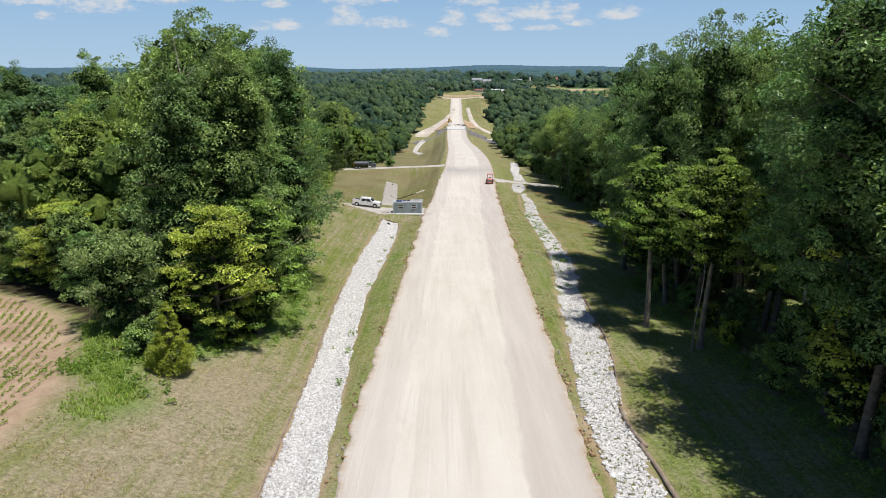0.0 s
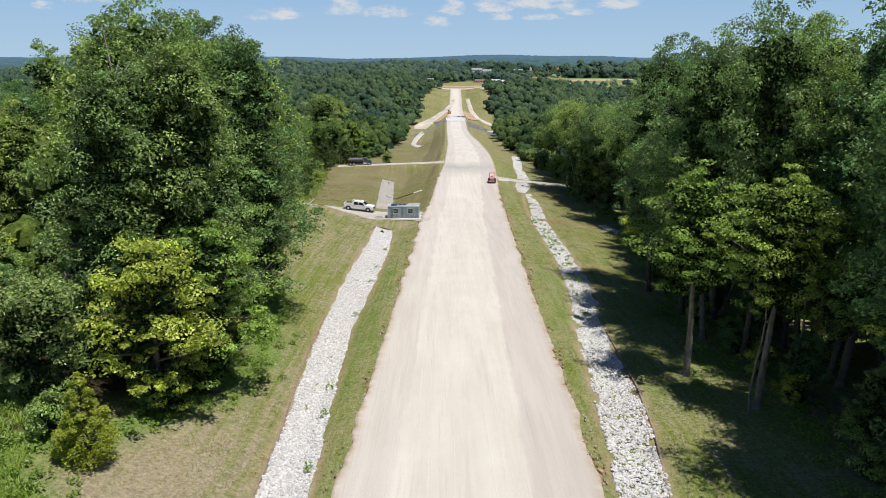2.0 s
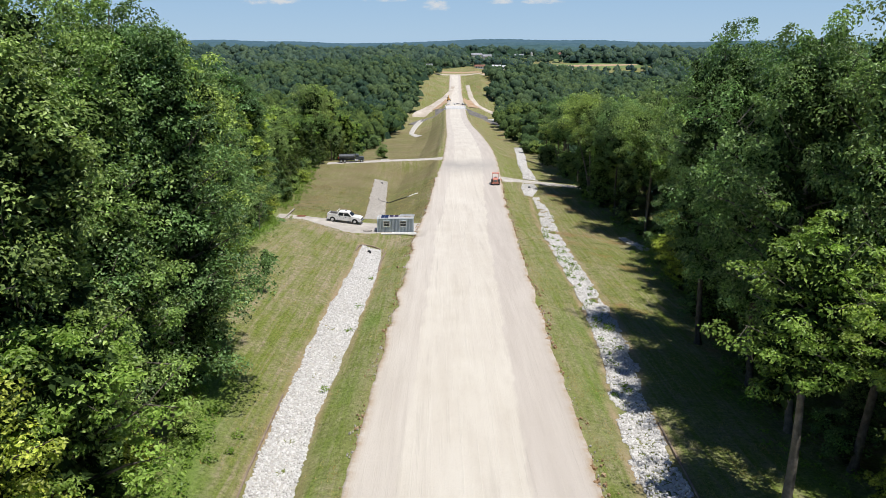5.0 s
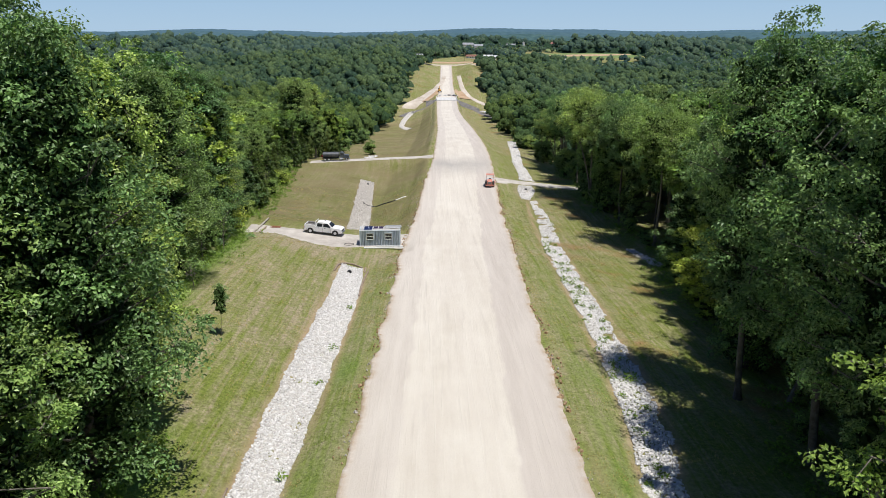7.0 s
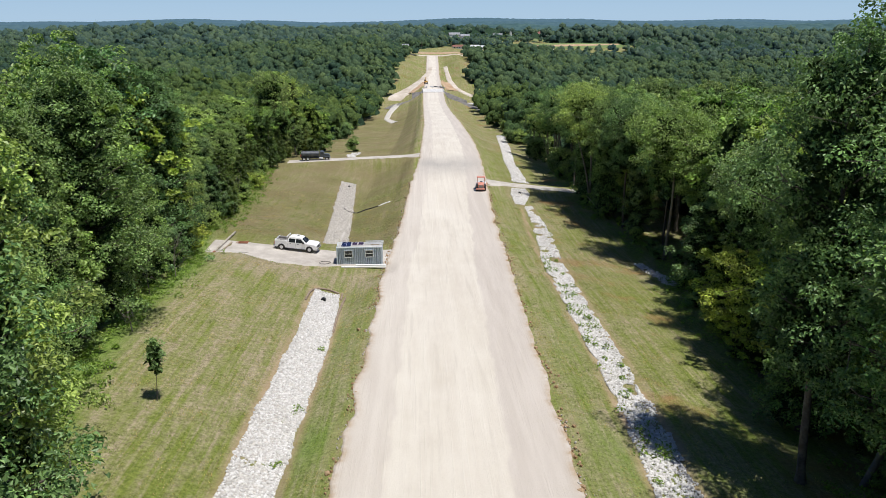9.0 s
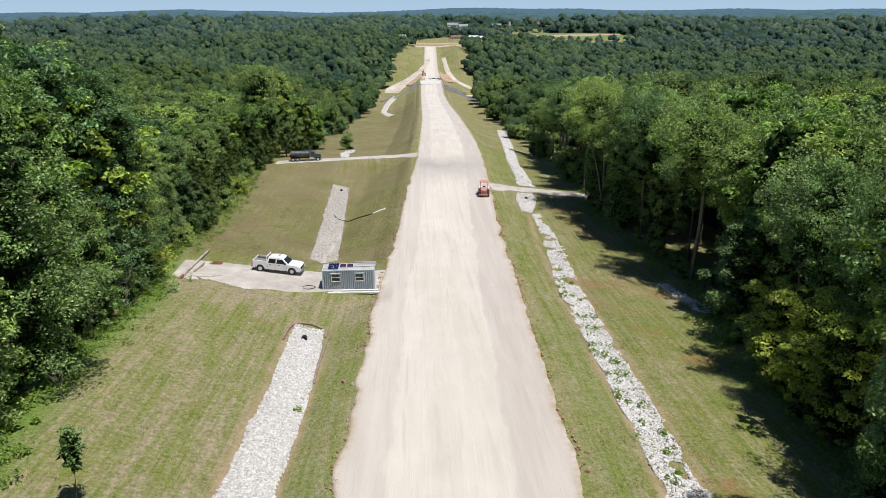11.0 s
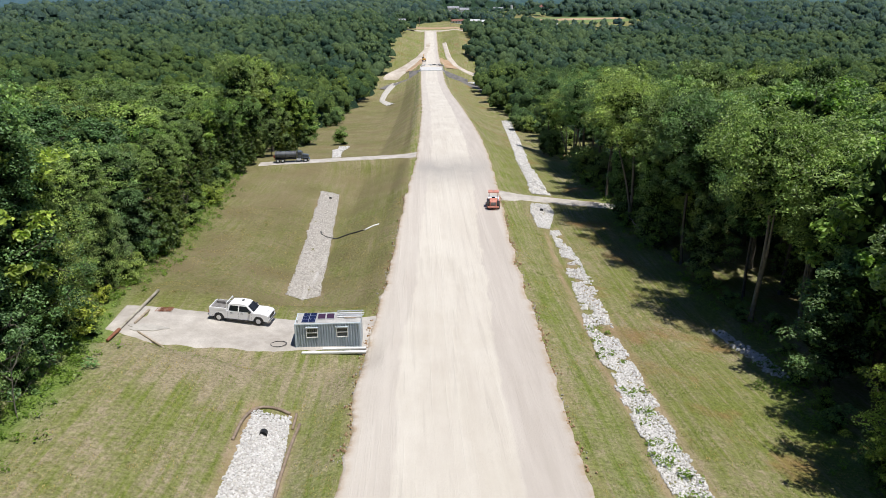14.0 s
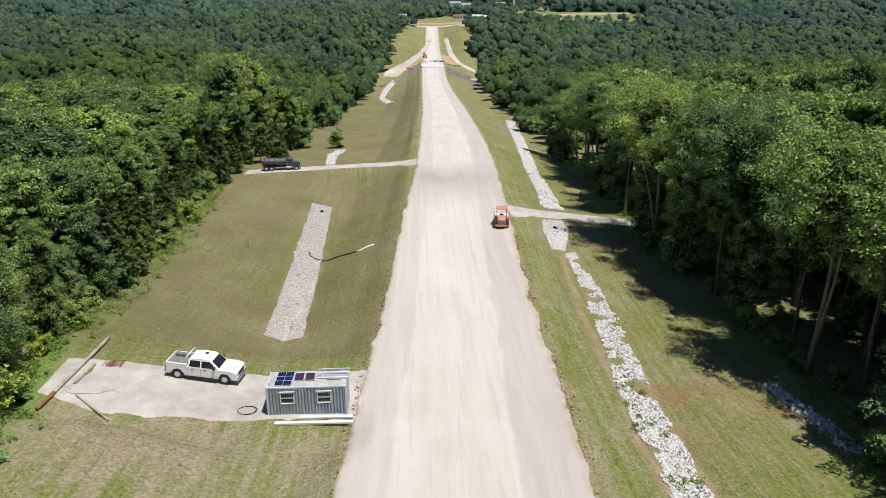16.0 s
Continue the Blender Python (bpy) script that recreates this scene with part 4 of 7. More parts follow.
STEMMED = [
    stock(build_tree("tree", 61, 24, 6.0, 12.5, leaf=M_LEAF_DARK, bark=M_BARK, label="forest tree with a long bare trunk and high crown", thick=0.30, **EDGE), 24),
    stock(build_tree("tree", 62, 24, 6.6, 12.5, leaf=M_LEAF_MID, bark=M_BARK_PALE, label="forked forest tree with bare grey stems and a rounded crown", thick=0.30, fork=1, **EDGE), 24),
    stock(build_tree("tree", 63, 24, 5.2, 11.0, leaf=M_LEAF_GREY, bark=M_BARK, label="slim forest tree with a bare trunk and soft green crown", thick=0.24, **EDGE), 24),
]
LOW = [
    stock(build_tree("tree", 16, 25, 5.4, 1.6, leaf=M_LEAF_DARK, bark=M_BARK, label="tall dark green tree leafy down to the grass", cone=True, **NEAR), 25),
    stock(build_tree("tree", 17, 25, 4.8, 2.2, leaf=M_LEAF_MID, bark=M_BARK_PALE, label="tall mid-green tree with low hanging branches", cone=True, **NEAR), 25),
    stock(build_tree("tree", 15, 16, 4.6, 1.2, leaf=M_LEAF_MID, bark=M_BARK, label="broad mid-green tree at the edge of the woods", cone=True, **EDGE), 16),
    stock(build_tree("tree", 18, 12, 3.6, 0.9, leaf=M_LEAF_GREY, bark=M_BARK, label="soft grey-green small tree at the edge of the woods", cone=True, limbs=22, per_limb=7, leaves=76, size=0.22), 12),
]
MAPLE = [
    stock(build_tree("maple", 14, 18, 4.4, 8.0, 22, 8, 80, 0.20, M_LEAF_LIGHT, M_BARK_PALE, "yellow-green maple with bare trunk and flat layered sprays", flat=0.38, fill=0.18), 18),
    stock(build_tree("maple", 19, 12, 3.8, 1.5, 22, 8, 80, 0.20, M_LEAF_LIGHT, M_BARK, "low yellow-green maple with flat layered sprays", flat=0.38, fill=0.18), 12),
]
BACK = [
    stock(build_tree("tree", 21, 24, 5.4, 9, leaf=M_LEAF_DARK, bark=M_BARK, label=TALL, **FAR), 24),
    stock(build_tree("tree", 22, 24, 6.0, 11, leaf=M_LEAF_MID, bark=M_BARK, label="forest tree with rounded mid-green crown", **FAR), 24),
    stock(build_tree("tree", 23, 24, 4.8, 10, leaf=M_LEAF_MID, bark=M_BARK_PALE, label="slender forest tree with a pale trunk", **FAR), 24),
    stock(build_tree("tree", 24, 24, 5.6, 8, leaf=M_LEAF_GREY, bark=M_BARK, label="forest tree with soft grey-green leaves", **FAR), 24),
    stock(build_tree("tree", 25, 18, 4.8, 3, leaf=M_LEAF_FRESH, bark=M_BARK, label="fresh light green tree among darker ones", **FAR), 18),
]
CEDAR = stock(conifer("cedar", 31, 5.4, 1.9, 18, 90, 0.12, M_NEEDLE, "dense conical yellow-green cedar at the field corner", "cedar"), 5)
PINE = stock(conifer("conifer", 32, 12, 2.6, 15, 26, 0.5, M_PINE, "olive-green conifer at the edge of the woods", "conifer"), 12)
SHRUB = [
    stock(build_tree("shrub", 41, 3, 1.4, 0.3, 9, 4, 60, 0.17, M_LEAF_MID, M_BARK, "leafy green shrub at the foot of the trees", "shrub", thick=0.05, fill=0.30), 3),
    stock(build_tree("shrub", 42, 3, 1.6, 0.2, 9, 4, 60, 0.17, M_LEAF_LIGHT, M_BARK, "bright green shrub in the tall grass", "shrub", thick=0.05, fill=0.30), 3),
    stock(build_tree("shrub", 43, 8, 3.6, 0.5, 18, 8, 80, 0.20, M_LEAF_GREY, M_BARK, "large grey-green bush at the edge of the field", "shrub", thick=0.12, fill=0.20), 8),
]
SAPLING = stock(build_tree("sapling", 44, 5.2, 0.62, 2.5, 9, 2, 40, 0.17, M_LEAF_DARK, M_BARK, "young tree on a thin stem in the mown grass", "sapling", thick=0.03, fill=0.55), 5.2)

tree_rng = random.Random(5)


def pick(weights, protos):
    return tree_rng.choices(protos, weights)[0]


def left_height(y):
    return float(np.interp(y, (30, 60, 82, 98, 112, 128, 142, 150, 162, 210, 260, 320), (22, 24, 24, 23, 21, 22, 23, 20, 14, 13, 14, 15)))


def right_height(y):
    return float(np.interp(y, (30, 56, 63, 72, 80, 105, 118, 150, 190, 250, 330), (27, 26, 25, 26, 27, 27, 24, 23, 23, 21, 20)))


def free(side, y):
    return not (side < 0 and 243 < y < 256) and not (side > 0 and 208 < y < 216)


# single trees that stand out
put(CEDAR, -19.6, 50.0, 5, 20)
put(SHRUB[2], -25.5, 56.5, 8, 0)
put(SHRUB[0], -22.0, 51.6, 3, 0)
put(SHRUB[0], -21.0, 51.4, 2.3, 80)
put(MAPLE[1], -18.6, 57.5, 12, 0)
put(MAPLE[1], -16.5, 62.0, 12.5, 130, 1.1)
put(MAPLE[0], 19.6, 69.0, 18, 0)
put(MAPLE[0], 23.2, 62.0, 18, 140, 0.95)
put(MAPLE[0], 32.0, 98.0, 15, 60)
put(MAPLE[1], 27.0, 44.5, 13, 60, 1.1)
# (x, y, level of its top, kind, breadth): trees that line the opening
for k, (x, y, top_z, kind, wide) in enumerate((
        (-18.4, 64.0, 33.6, LOW[0], 0.95), (-24.0, 67.5, 33.8, LOW[1], 1.0), (-18.6, 73.0, 32.6, LOW[1], 1.0), (-18.6, 81.5, 34.2, LOW[0], 1.0), (-19.4, 88.0, 33.2, LOW[1], 1.0),
        (-25.0, 90.4, 36.0, OVER[2], 1.0), (-25.5, 77.0, 33.0, OVER[0], 1.0), (-23.5, 96.5, 30.5, LOW[0], 0.95), (-26.0, 104.0, 28.5, LOW[1], 1.0), (-27.5, 110.0, 27.5, LOW[0], 0.9),
        (25.2, 98.8, 34.2, OVER[0], 0.86), (25.6, 88.2, 34.6, OVER[1], 0.7), (25.0, 79.2, 34.4, OVER[2], 0.9), (26.4, 73.2, 36.6, OVER[0], 0.84), (31.4, 76.5, 36.0, OVER[1], 0.9),
        (31.0, 66.0, 36.5, OVER[2], 1.0), (32.5, 57.0, 36.5, OVER[1], 0.95), (26.4, 47.0, 38.5, OVER[1], 1.0), (25.6, 40.5, 39.0, OVER[0], 1.1), (26.0, 34.0, 38.5, OVER[2], 1.15), (27.5, 28.0, 38.0, OVER[0], 1.05), (32.0, 51.0, 39.0, OVER[2], 1.1), (29.5, 50.5, 22.0, LOW[2], 1.0),
        (37.6, 163.4, 20.6, STEMMED[1], 1.15), (37.2, 177.6, 20.2, STEMMED[0], 1.05), (36.4, 183.0, 19.0, STEMMED[2], 1.0), (35.6, 191.2, 20.0, STEMMED[0], 1.0), (34.4, 201.5, 20.4, STEMMED[1], 1.0), (35.0, 218.0, 17.0, STEMMED[0], 1.0))):
    put(kind, x, y, top_z - float(land(x, y)), k * 77 % 360, wide)
put(LOW[2], 28.0, 38.0, 12, 0, 1.1)
# tall trees behind the field
for k, (x, y, top_z) in enumerate(((-57.0, 123.0, 33.5), (-46.0, 112.0, 31.0), (-67.0, 120.0, 32.0), (-50.0, 101.0, 29.5), (-37.0, 98.0, 30.0), (-60.0, 106.0, 28.0), (-76.0, 116.0, 31.0), (-40.0, 124.0, 30.0))):
    put((LOW[1], OVER[0], LOW[0], OVER[1])[k % 4], x, y, top_z - float(land(x, y)), k * 53, 1.1)
put(SAPLING, -18.2, 106.3, 5.2, 0)
# edge of the woods, then the ranks behind
for side in (-1, 1):
    y = 105.0 if side > 0 else 114.0
    while y < 330:
        hero = y < 185
        e = float(left_edge(y) if side < 0 else right_edge(y))
        h = left_height(y) if side < 0 else right_height(y)
        if free(side, y):
            if side < 0 and 165 < y < 245 and tree_rng.random() < 0.6:
                put(PINE, e - tree_rng.uniform(0.5, 2.5), y, h * tree_rng.uniform(0.5, 0.8), tree_rng.uniform(0, 360), 1.0)
            else:
                if side > 0 and y > 124:
                    proto = tree_rng.choices((*STEMMED, OVER[1], LOW[2], LOW[3]), (4, 4, 3, 1, 1, 1))[0]
                elif not hero:
                    proto = pick((4, 4, 3, 2, 2), BACK)
                elif side < 0:
                    proto = pick((5, 5, 3, 2) if y < 90 else (3, 3, 4, 3), LOW)
                else:
                    proto = pick((4, 5, 4), OVER) if tree_rng.random() < 0.8 else LOW[2]
                low = 0.66 if proto in (LOW[2], LOW[3]) else 1.0
                deep = tree_rng.uniform(2.2, 5.0) if proto in OVER else tree_rng.uniform(1.2, 5.5) if proto in STEMMED else tree_rng.uniform(0.6, 3.0)
                put(proto, e + side * deep, y, h * low * tree_rng.uniform(0.74, 1.10), tree_rng.uniform(0, 360), tree_rng.uniform(0.9, 1.15))
        y += (tree_rng.uniform(3.8, 5.6) if side < 0 else tree_rng.uniform(6.4, 10.5)) if hero else tree_rng.uniform(5.5, 9.0)
    for rank in (1, 2):
        y = 30.0 + rank
        while y < (280 if rank == 1 else 200):
            e = float(left_edge(y) if side < 0 else right_edge(y))
            x = e + side * (rank * (5.5 if side < 0 or y < 118 else 8.5) + tree_rng.uniform(-1.5, 1.5))
            h = left_height(y) if side < 0 else right_height(y)
            if side > 0 or in_field(x, y) < -3 and y > 58 and (y > 80 or x > -21.5 - (y - 56) * 0.45):
                near = OVER if side > 0 else LOW[:2]
                put(tree_rng.choice(near) if y < 112 and rank == 1 else pick((5, 4, 3, 2, 1), BACK), x, y, h * tree_rng.uniform(0.88, 1.12), tree_rng.uniform(0, 360), tree_rng.uniform(0.95, 1.2))
            y += tree_rng.uniform(5.0, 7.5) if side < 0 or y < 118 else tree_rng.uniform(7.0, 10.0)
    # sunlit small maples standing out from the edge
    if side > 0:
        for y in (106, 111, 117, 123, 131):
            e = float(right_edge(y))
            put(tree_rng.choice((MAPLE[1], MAPLE[1], LOW[2], LOW[3])), e + tree_rng.uniform(-1.2, 1.2), y + tree_rng.uniform(-1, 1), tree_rng.uniform(7, 15) if y < 135 else tree_rng.uniform(4, 9), tree_rng.uniform(0, 360), tree_rng.uniform(0.95, 1.2))
    # small trees in the shade
    y = 36.0 if side > 0 else 100.0
    while y < 215:
        if free(side, y):
            e = float(left_edge(y) if side < 0 else right_edge(y))
            put(LOW[3] if tree_rng.random() < 0.5 else LOW[2], e + side * tree_rng.uniform(1.5, 9) + (4 if side > 0 and y > 135 else 0), y, tree_rng.uniform(4, 9), tree_rng.uniform(0, 360), tree_rng.uniform(0.9, 1.2))
        y += (tree_rng.uniform(4.5, 8) if y < 100 else tree_rng.uniform(7, 13)) if side > 0 else tree_rng.uniform(9, 15)
    # undergrowth along the foot of the trees
    y = 58.0 if side < 0 else 34.0
    while y < 240:
        if free(side, y):
            e = float(left_edge(y) if side < 0 else right_edge(y))
            proto = SHRUB[0] if tree_rng.random() < 0.65 else SHRUB[1]
            put(proto, e + side * tree_rng.uniform(-0.6, 2.5), y, tree_rng.uniform(1.4, 3.6 if side < 0 else 2.6), tree_rng.uniform(0, 360), tree_rng.uniform(0.9, 1.3))
        y += tree_rng.uniform(2.0, 5.0) * (1 if side < 0 else 1.5)

# groves of whole trees behind the edge, seen over the front rank
def grove_mesh(seed):
    """Six trees side by side in one mesh: leaves, stems and shade-coloured inner leaves, about 25 m long and 16 m deep.
    """
    rng = np.random.default_rng(seed)
    vs, fs, kinds, tones, base = [], [], [], [], 0
    for k in range(6):
        off = np.array([-4.2 + 8.4 * (k % 2), -8.5 + 8.5 * (k // 2), 0]) + np.append(rng.uniform(-1.8, 1.8, 2), 0)
        wide, tall, turn = rng.uniform(0.95, 1.25), rng.uniform(0.78, 1.08), rng.uniform(0, 6.28)
        stems, leaves, inner, tone = tree_parts(seed * 10 + k, 21, 5.6, 7, **FAR)
        own = rng.normal(0, 0.55)
        for kind, (v, f) in enumerate((leaves, stems, inner)):
            c, d = math.cos(turn), math.sin(turn)
            v = np.asarray(v) @ np.array([[c, d, 0], [-d, c, 0], [0, 0, 1]]) * np.array([wide, wide, tall]) + off
            vs.append(v)
            fs.append(np.asarray(f) + base)
            kinds.append(np.full(len(f), kind))
            tones.append(np.clip(tone * 0.7 + own, -1.2, 1.2) if kind == 0 else np.zeros(len(v)))
            base += len(v)
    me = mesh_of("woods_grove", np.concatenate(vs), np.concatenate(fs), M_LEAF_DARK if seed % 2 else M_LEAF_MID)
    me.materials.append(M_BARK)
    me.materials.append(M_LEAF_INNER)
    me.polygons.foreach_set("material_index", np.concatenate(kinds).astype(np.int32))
    me.attributes.new("tone", "FLOAT", "POINT").data.foreach_set("value", np.concatenate(tones).astype(np.float32))
    return me


GROVES = [grove_mesh(5), grove_mesh(6)]
for side, offsets in ((-1, (18, 34)), (1, (30, 46))):
    for column, off_x in enumerate(offsets):
        for k in range(7):
            y = 138 + 25 * k + 9 * column
            x = float(left_edge(y) if side < 0 else right_edge(y)) + side * off_x
            tall = (0.82 if y > 165 else 1.02) if side < 0 else 1.06
            grove = new("woods_grove", GROVES[(k + column) % 2])
            grove.matrix_world = pose(x, y, float(land(x, y)) - 0.3, 0, 0, 180 * (k % 2) + tree_rng.uniform(-8, 8)) @ Matrix.Diagonal((1, 1, tall * tree_rng.uniform(0.93, 1.07), 1))
            tagged(grove, "close-standing green forest trees behind the edge of the woods", "woods", kind="stuff")

# trees behind the end of the side track and deeper in the shade
for k in range(26):
    x, y = tree_rng.uniform(42, 58), 128 + k * 4.2
    put(pick((5, 4, 3, 2, 1), BACK), x, y, right_height(y) * tree_rng.uniform(0.75, 1.0), tree_rng.uniform(0, 360), 1.15)
for k in range(14):
    x, y = tree_rng.uniform(39, 47), 204 + k * 1.2
    put(SHRUB[0] if k % 2 else LOW[3], x, y, tree_rng.uniform(2.5, 6), tree_rng.uniform(0, 360), 1.2)
for k in range(16):
    x, y = tree_rng.uniform(-41, -34.5), 240 + k * 1.3
    put(pick((3, 3, 2, 2, 1), BACK) if k % 3 else PINE, x, y, tree_rng.uniform(9, 15), tree_rng.uniform(0, 360), 1.0)
for k in range(8):
    x, y = -38 + k * 1.5 + tree_rng.uniform(-.5, .5), 261 + tree_rng.uniform(-1.5, 3)
    put(tree_rng.choice((LOW[3], PINE, BACK[3])), x, y, tree_rng.uniform(6, 12) * (1 - 0.06 * k), tree_rng.uniform(0, 360), 1.0)
# undergrowth along the far edges
for side in (-1, 1):
    y = 222.0
    while y < 470:
        e = float(left_edge(y) if side < 0 else right_edge(y))
        if free(side, y):
            put(tree_rng.choice((LOW[3], SHRUB[2], SHRUB[0])), e + side * tree_rng.uniform(1.0, 5.0), y, tree_rng.uniform(2.5, 7), tree_rng.uniform(0, 360), 1.2)
        y += tree_rng.uniform(3.5, 7.5)

# the woods across the field: tall ranks behind, low and yellow-green in front
for k in range(30):
    x = -38 - k * 2.5 + tree_rng.uniform(-1, 1)
    y = float(np.interp(-x, (33, 40, 48, 110), (70, 76, 81, 101))) + tree_rng.uniform(3, 8)
    put(pick((3, 3, 4, 3), LOW) if k < 14 else pick((4, 4, 3, 2, 1), BACK), x, y, tree_rng.uniform(15, 21), tree_rng.uniform(0, 360), 1.1)
for k in range(26):
    x = -33 - k * 2.2 + tree_rng.uniform(-1, 1)
    y = float(np.interp(-x, (33, 40, 48, 110), (66, 72, 77, 97))) + tree_rng.uniform(0, 3)
    put(tree_rng.choice((LOW[2], LOW[3], MAPLE[1], SHRUB[2], PINE)), x, y, tree_rng.uniform(5, 10), tree_rng.uniform(0, 360), 1.2)

# ---- far woods: a closed canopy with crowns of loose sprays on it ----
def canopy_material():
    n = Nodes("far_canopy", 0.9, 0.0, 0.1)
    # sheet below the crowns, dark green to paint the shade between them
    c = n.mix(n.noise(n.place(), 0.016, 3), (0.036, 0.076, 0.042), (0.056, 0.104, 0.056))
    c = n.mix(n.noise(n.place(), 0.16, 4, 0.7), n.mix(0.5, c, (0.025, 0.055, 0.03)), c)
    n.colour(c)
    n.bump(n.noise(n.place(), 0.5, 4, 0.7), 1.0, 1.5)
    return n.m


CLEARINGS = ((40, 905, 52, 36), (46, 948, 24, 22), (66, 962, 16, 18), (-275, 742, 36, 30), (203, 1172, 66, 52), (190, 1058, 84, 24), (156, 968, 16, 16), (60, 1205, 26, 38), (142, 1235, 12, 22), (195, 1275, 40, 26), (-14, 905, 20, 22))


def clear(x, y):
    """How far a place lies inside the far woods (metres, negative in the clearings)."""
    yc = np.clip(y, -60, 900)
    inside = np.maximum(left_edge(yc) - x, x - right_edge(yc))
    inside = np.where(y > 905, 300.0, inside)
    inside = np.where((y < 100) & (x < -20), np.minimum(inside, np.hypot(*np.maximum(0, (-in_field(x, np.minimum(y, 90)), 0 * x))) - 4 + np.maximum(0, y - 78)), inside)
    for cx, cy, rx, ry in CLEARINGS:
        d = np.hypot((x - cx) / rx, (y - cy) / ry)
        inside = np.minimum(inside, (d - 1) * min(rx, ry))
    return inside


M_CANOPY = canopy_material()
far_rng = np.random.default_rng(8)


def canopy_top(x, y):
    """Height of the tree tops over the ground, crown by crown."""
    cell = 9.0
    best = np.full(np.shape(x), 9.0)
    i, j = np.floor(x / cell), np.floor(y / cell)
    for di in (-1, 0, 1):
        for dj in (-1, 0, 1):
            a, b = i + di, j + dj
            h1 = np.modf(np.abs(np.sin(a * 127.1 + b * 311.7) * 43758.5453))[0]
            h2 = np.modf(np.abs(np.sin(a * 269.5 + b * 183.3) * 43758.5453))[0]
            d = np.hypot(x - (a + h1) * cell, y - (b + h2) * cell) / cell
            best = np.maximum(best, (12 + 6 * np.modf(h1 * 7 + h2 * 3)[0]) * np.sqrt(np.clip(1 - 0.9 * d * d, 0, 1)))
    return best


def low_growth(x, y):
    """Greatest height of the young trees round the farms and the earthworks."""
    wedge = (x > 0.02 * y + 10) & (x < 0.27 * y)
    hay = (x < -0.31 * y) & (x > -0.42 * y) & (y > 640) & (y < 770)
    return np.where(hay, 5.5, np.where(wedge & (y > 925) & (y <= 1045), 8.5, np.where(wedge & (y > 1045) & (y < 1290) & (x < 175), 6.5, 99.0)))


cx_ = steps(-1500, 1500, -330, 340, 5.0, 1.04)
cy_ = steps(40, 1600, 60, 760, 5.0, 1.018)
gx, gy = np.meshgrid(cx_, cy_)
inside = clear(gx, gy)
rise = np.clip((inside - 14) / 6, 0, 1) * np.where(gy < 330, 1, 0) + np.clip((inside - 4) / 6, 0, 1) * np.where(gy >= 330, 1, 0)
top = land(gx, gy) - 4.2 + rise * np.where(low_growth(gx, gy) < 50, 0.45, 1.0) * (canopy_top(gx, gy) * np.interp(gy, (560, 680, 950, 1100), (0.9, 0.62, 0.62, 0.9)) + np.clip((gy - 500) / 900, 0, 1) * 4 * (np.sin(gx / 37 + gy / 53) + np.sin(gx / 91 - gy / 71)))
idx = np.arange(gx.size).reshape(gx.shape)
quads = np.stack([idx[:-1, :-1], idx[:-1, 1:], idx[1:, 1:], idx[1:, :-1]], -1).reshape(-1, 4)
keep = (rise.ravel()[quads] > 0.01).any(axis=1) & ~((np.abs(gx).ravel()[quads] < 90).all(axis=1) & (gy.ravel()[quads] < 50).all(axis=1)) & ~((gx.ravel()[quads] < 0).all(axis=1) & (gy.ravel()[quads] < 135).any(axis=1))
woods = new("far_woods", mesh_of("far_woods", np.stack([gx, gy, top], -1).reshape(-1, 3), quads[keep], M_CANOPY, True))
tagged(woods, "closed canopy of distant woods, dark green as shade between crowns", "woods", kind="stuff")

def spots(lo_x, hi_x, lo_y, hi_y, step):
    """Jittered tree places."""
    x, y = np.meshgrid(np.arange(lo_x, hi_x, step), np.arange(lo_y, hi_y, step))
    x, y = (a + far_rng.uniform(-0.42, 0.42, a.shape) * step for a in (x, y))
    return x.ravel(), y.ravel()


LEAF_KINDS = ((M_FAR_DARK, 0.40, "dark"), (M_FAR_MID, 0.40, "green"), (M_FAR_LIGHT, 0.20, "light"))
chunks = {k: [] for _, _, k in LEAF_KINDS}


def with_tint(me, tint):
    me.attributes.new("tint", "FLOAT", "POINT").data.foreach_set("value", np.clip(tint, 0, 1).astype(np.float32))
    return me


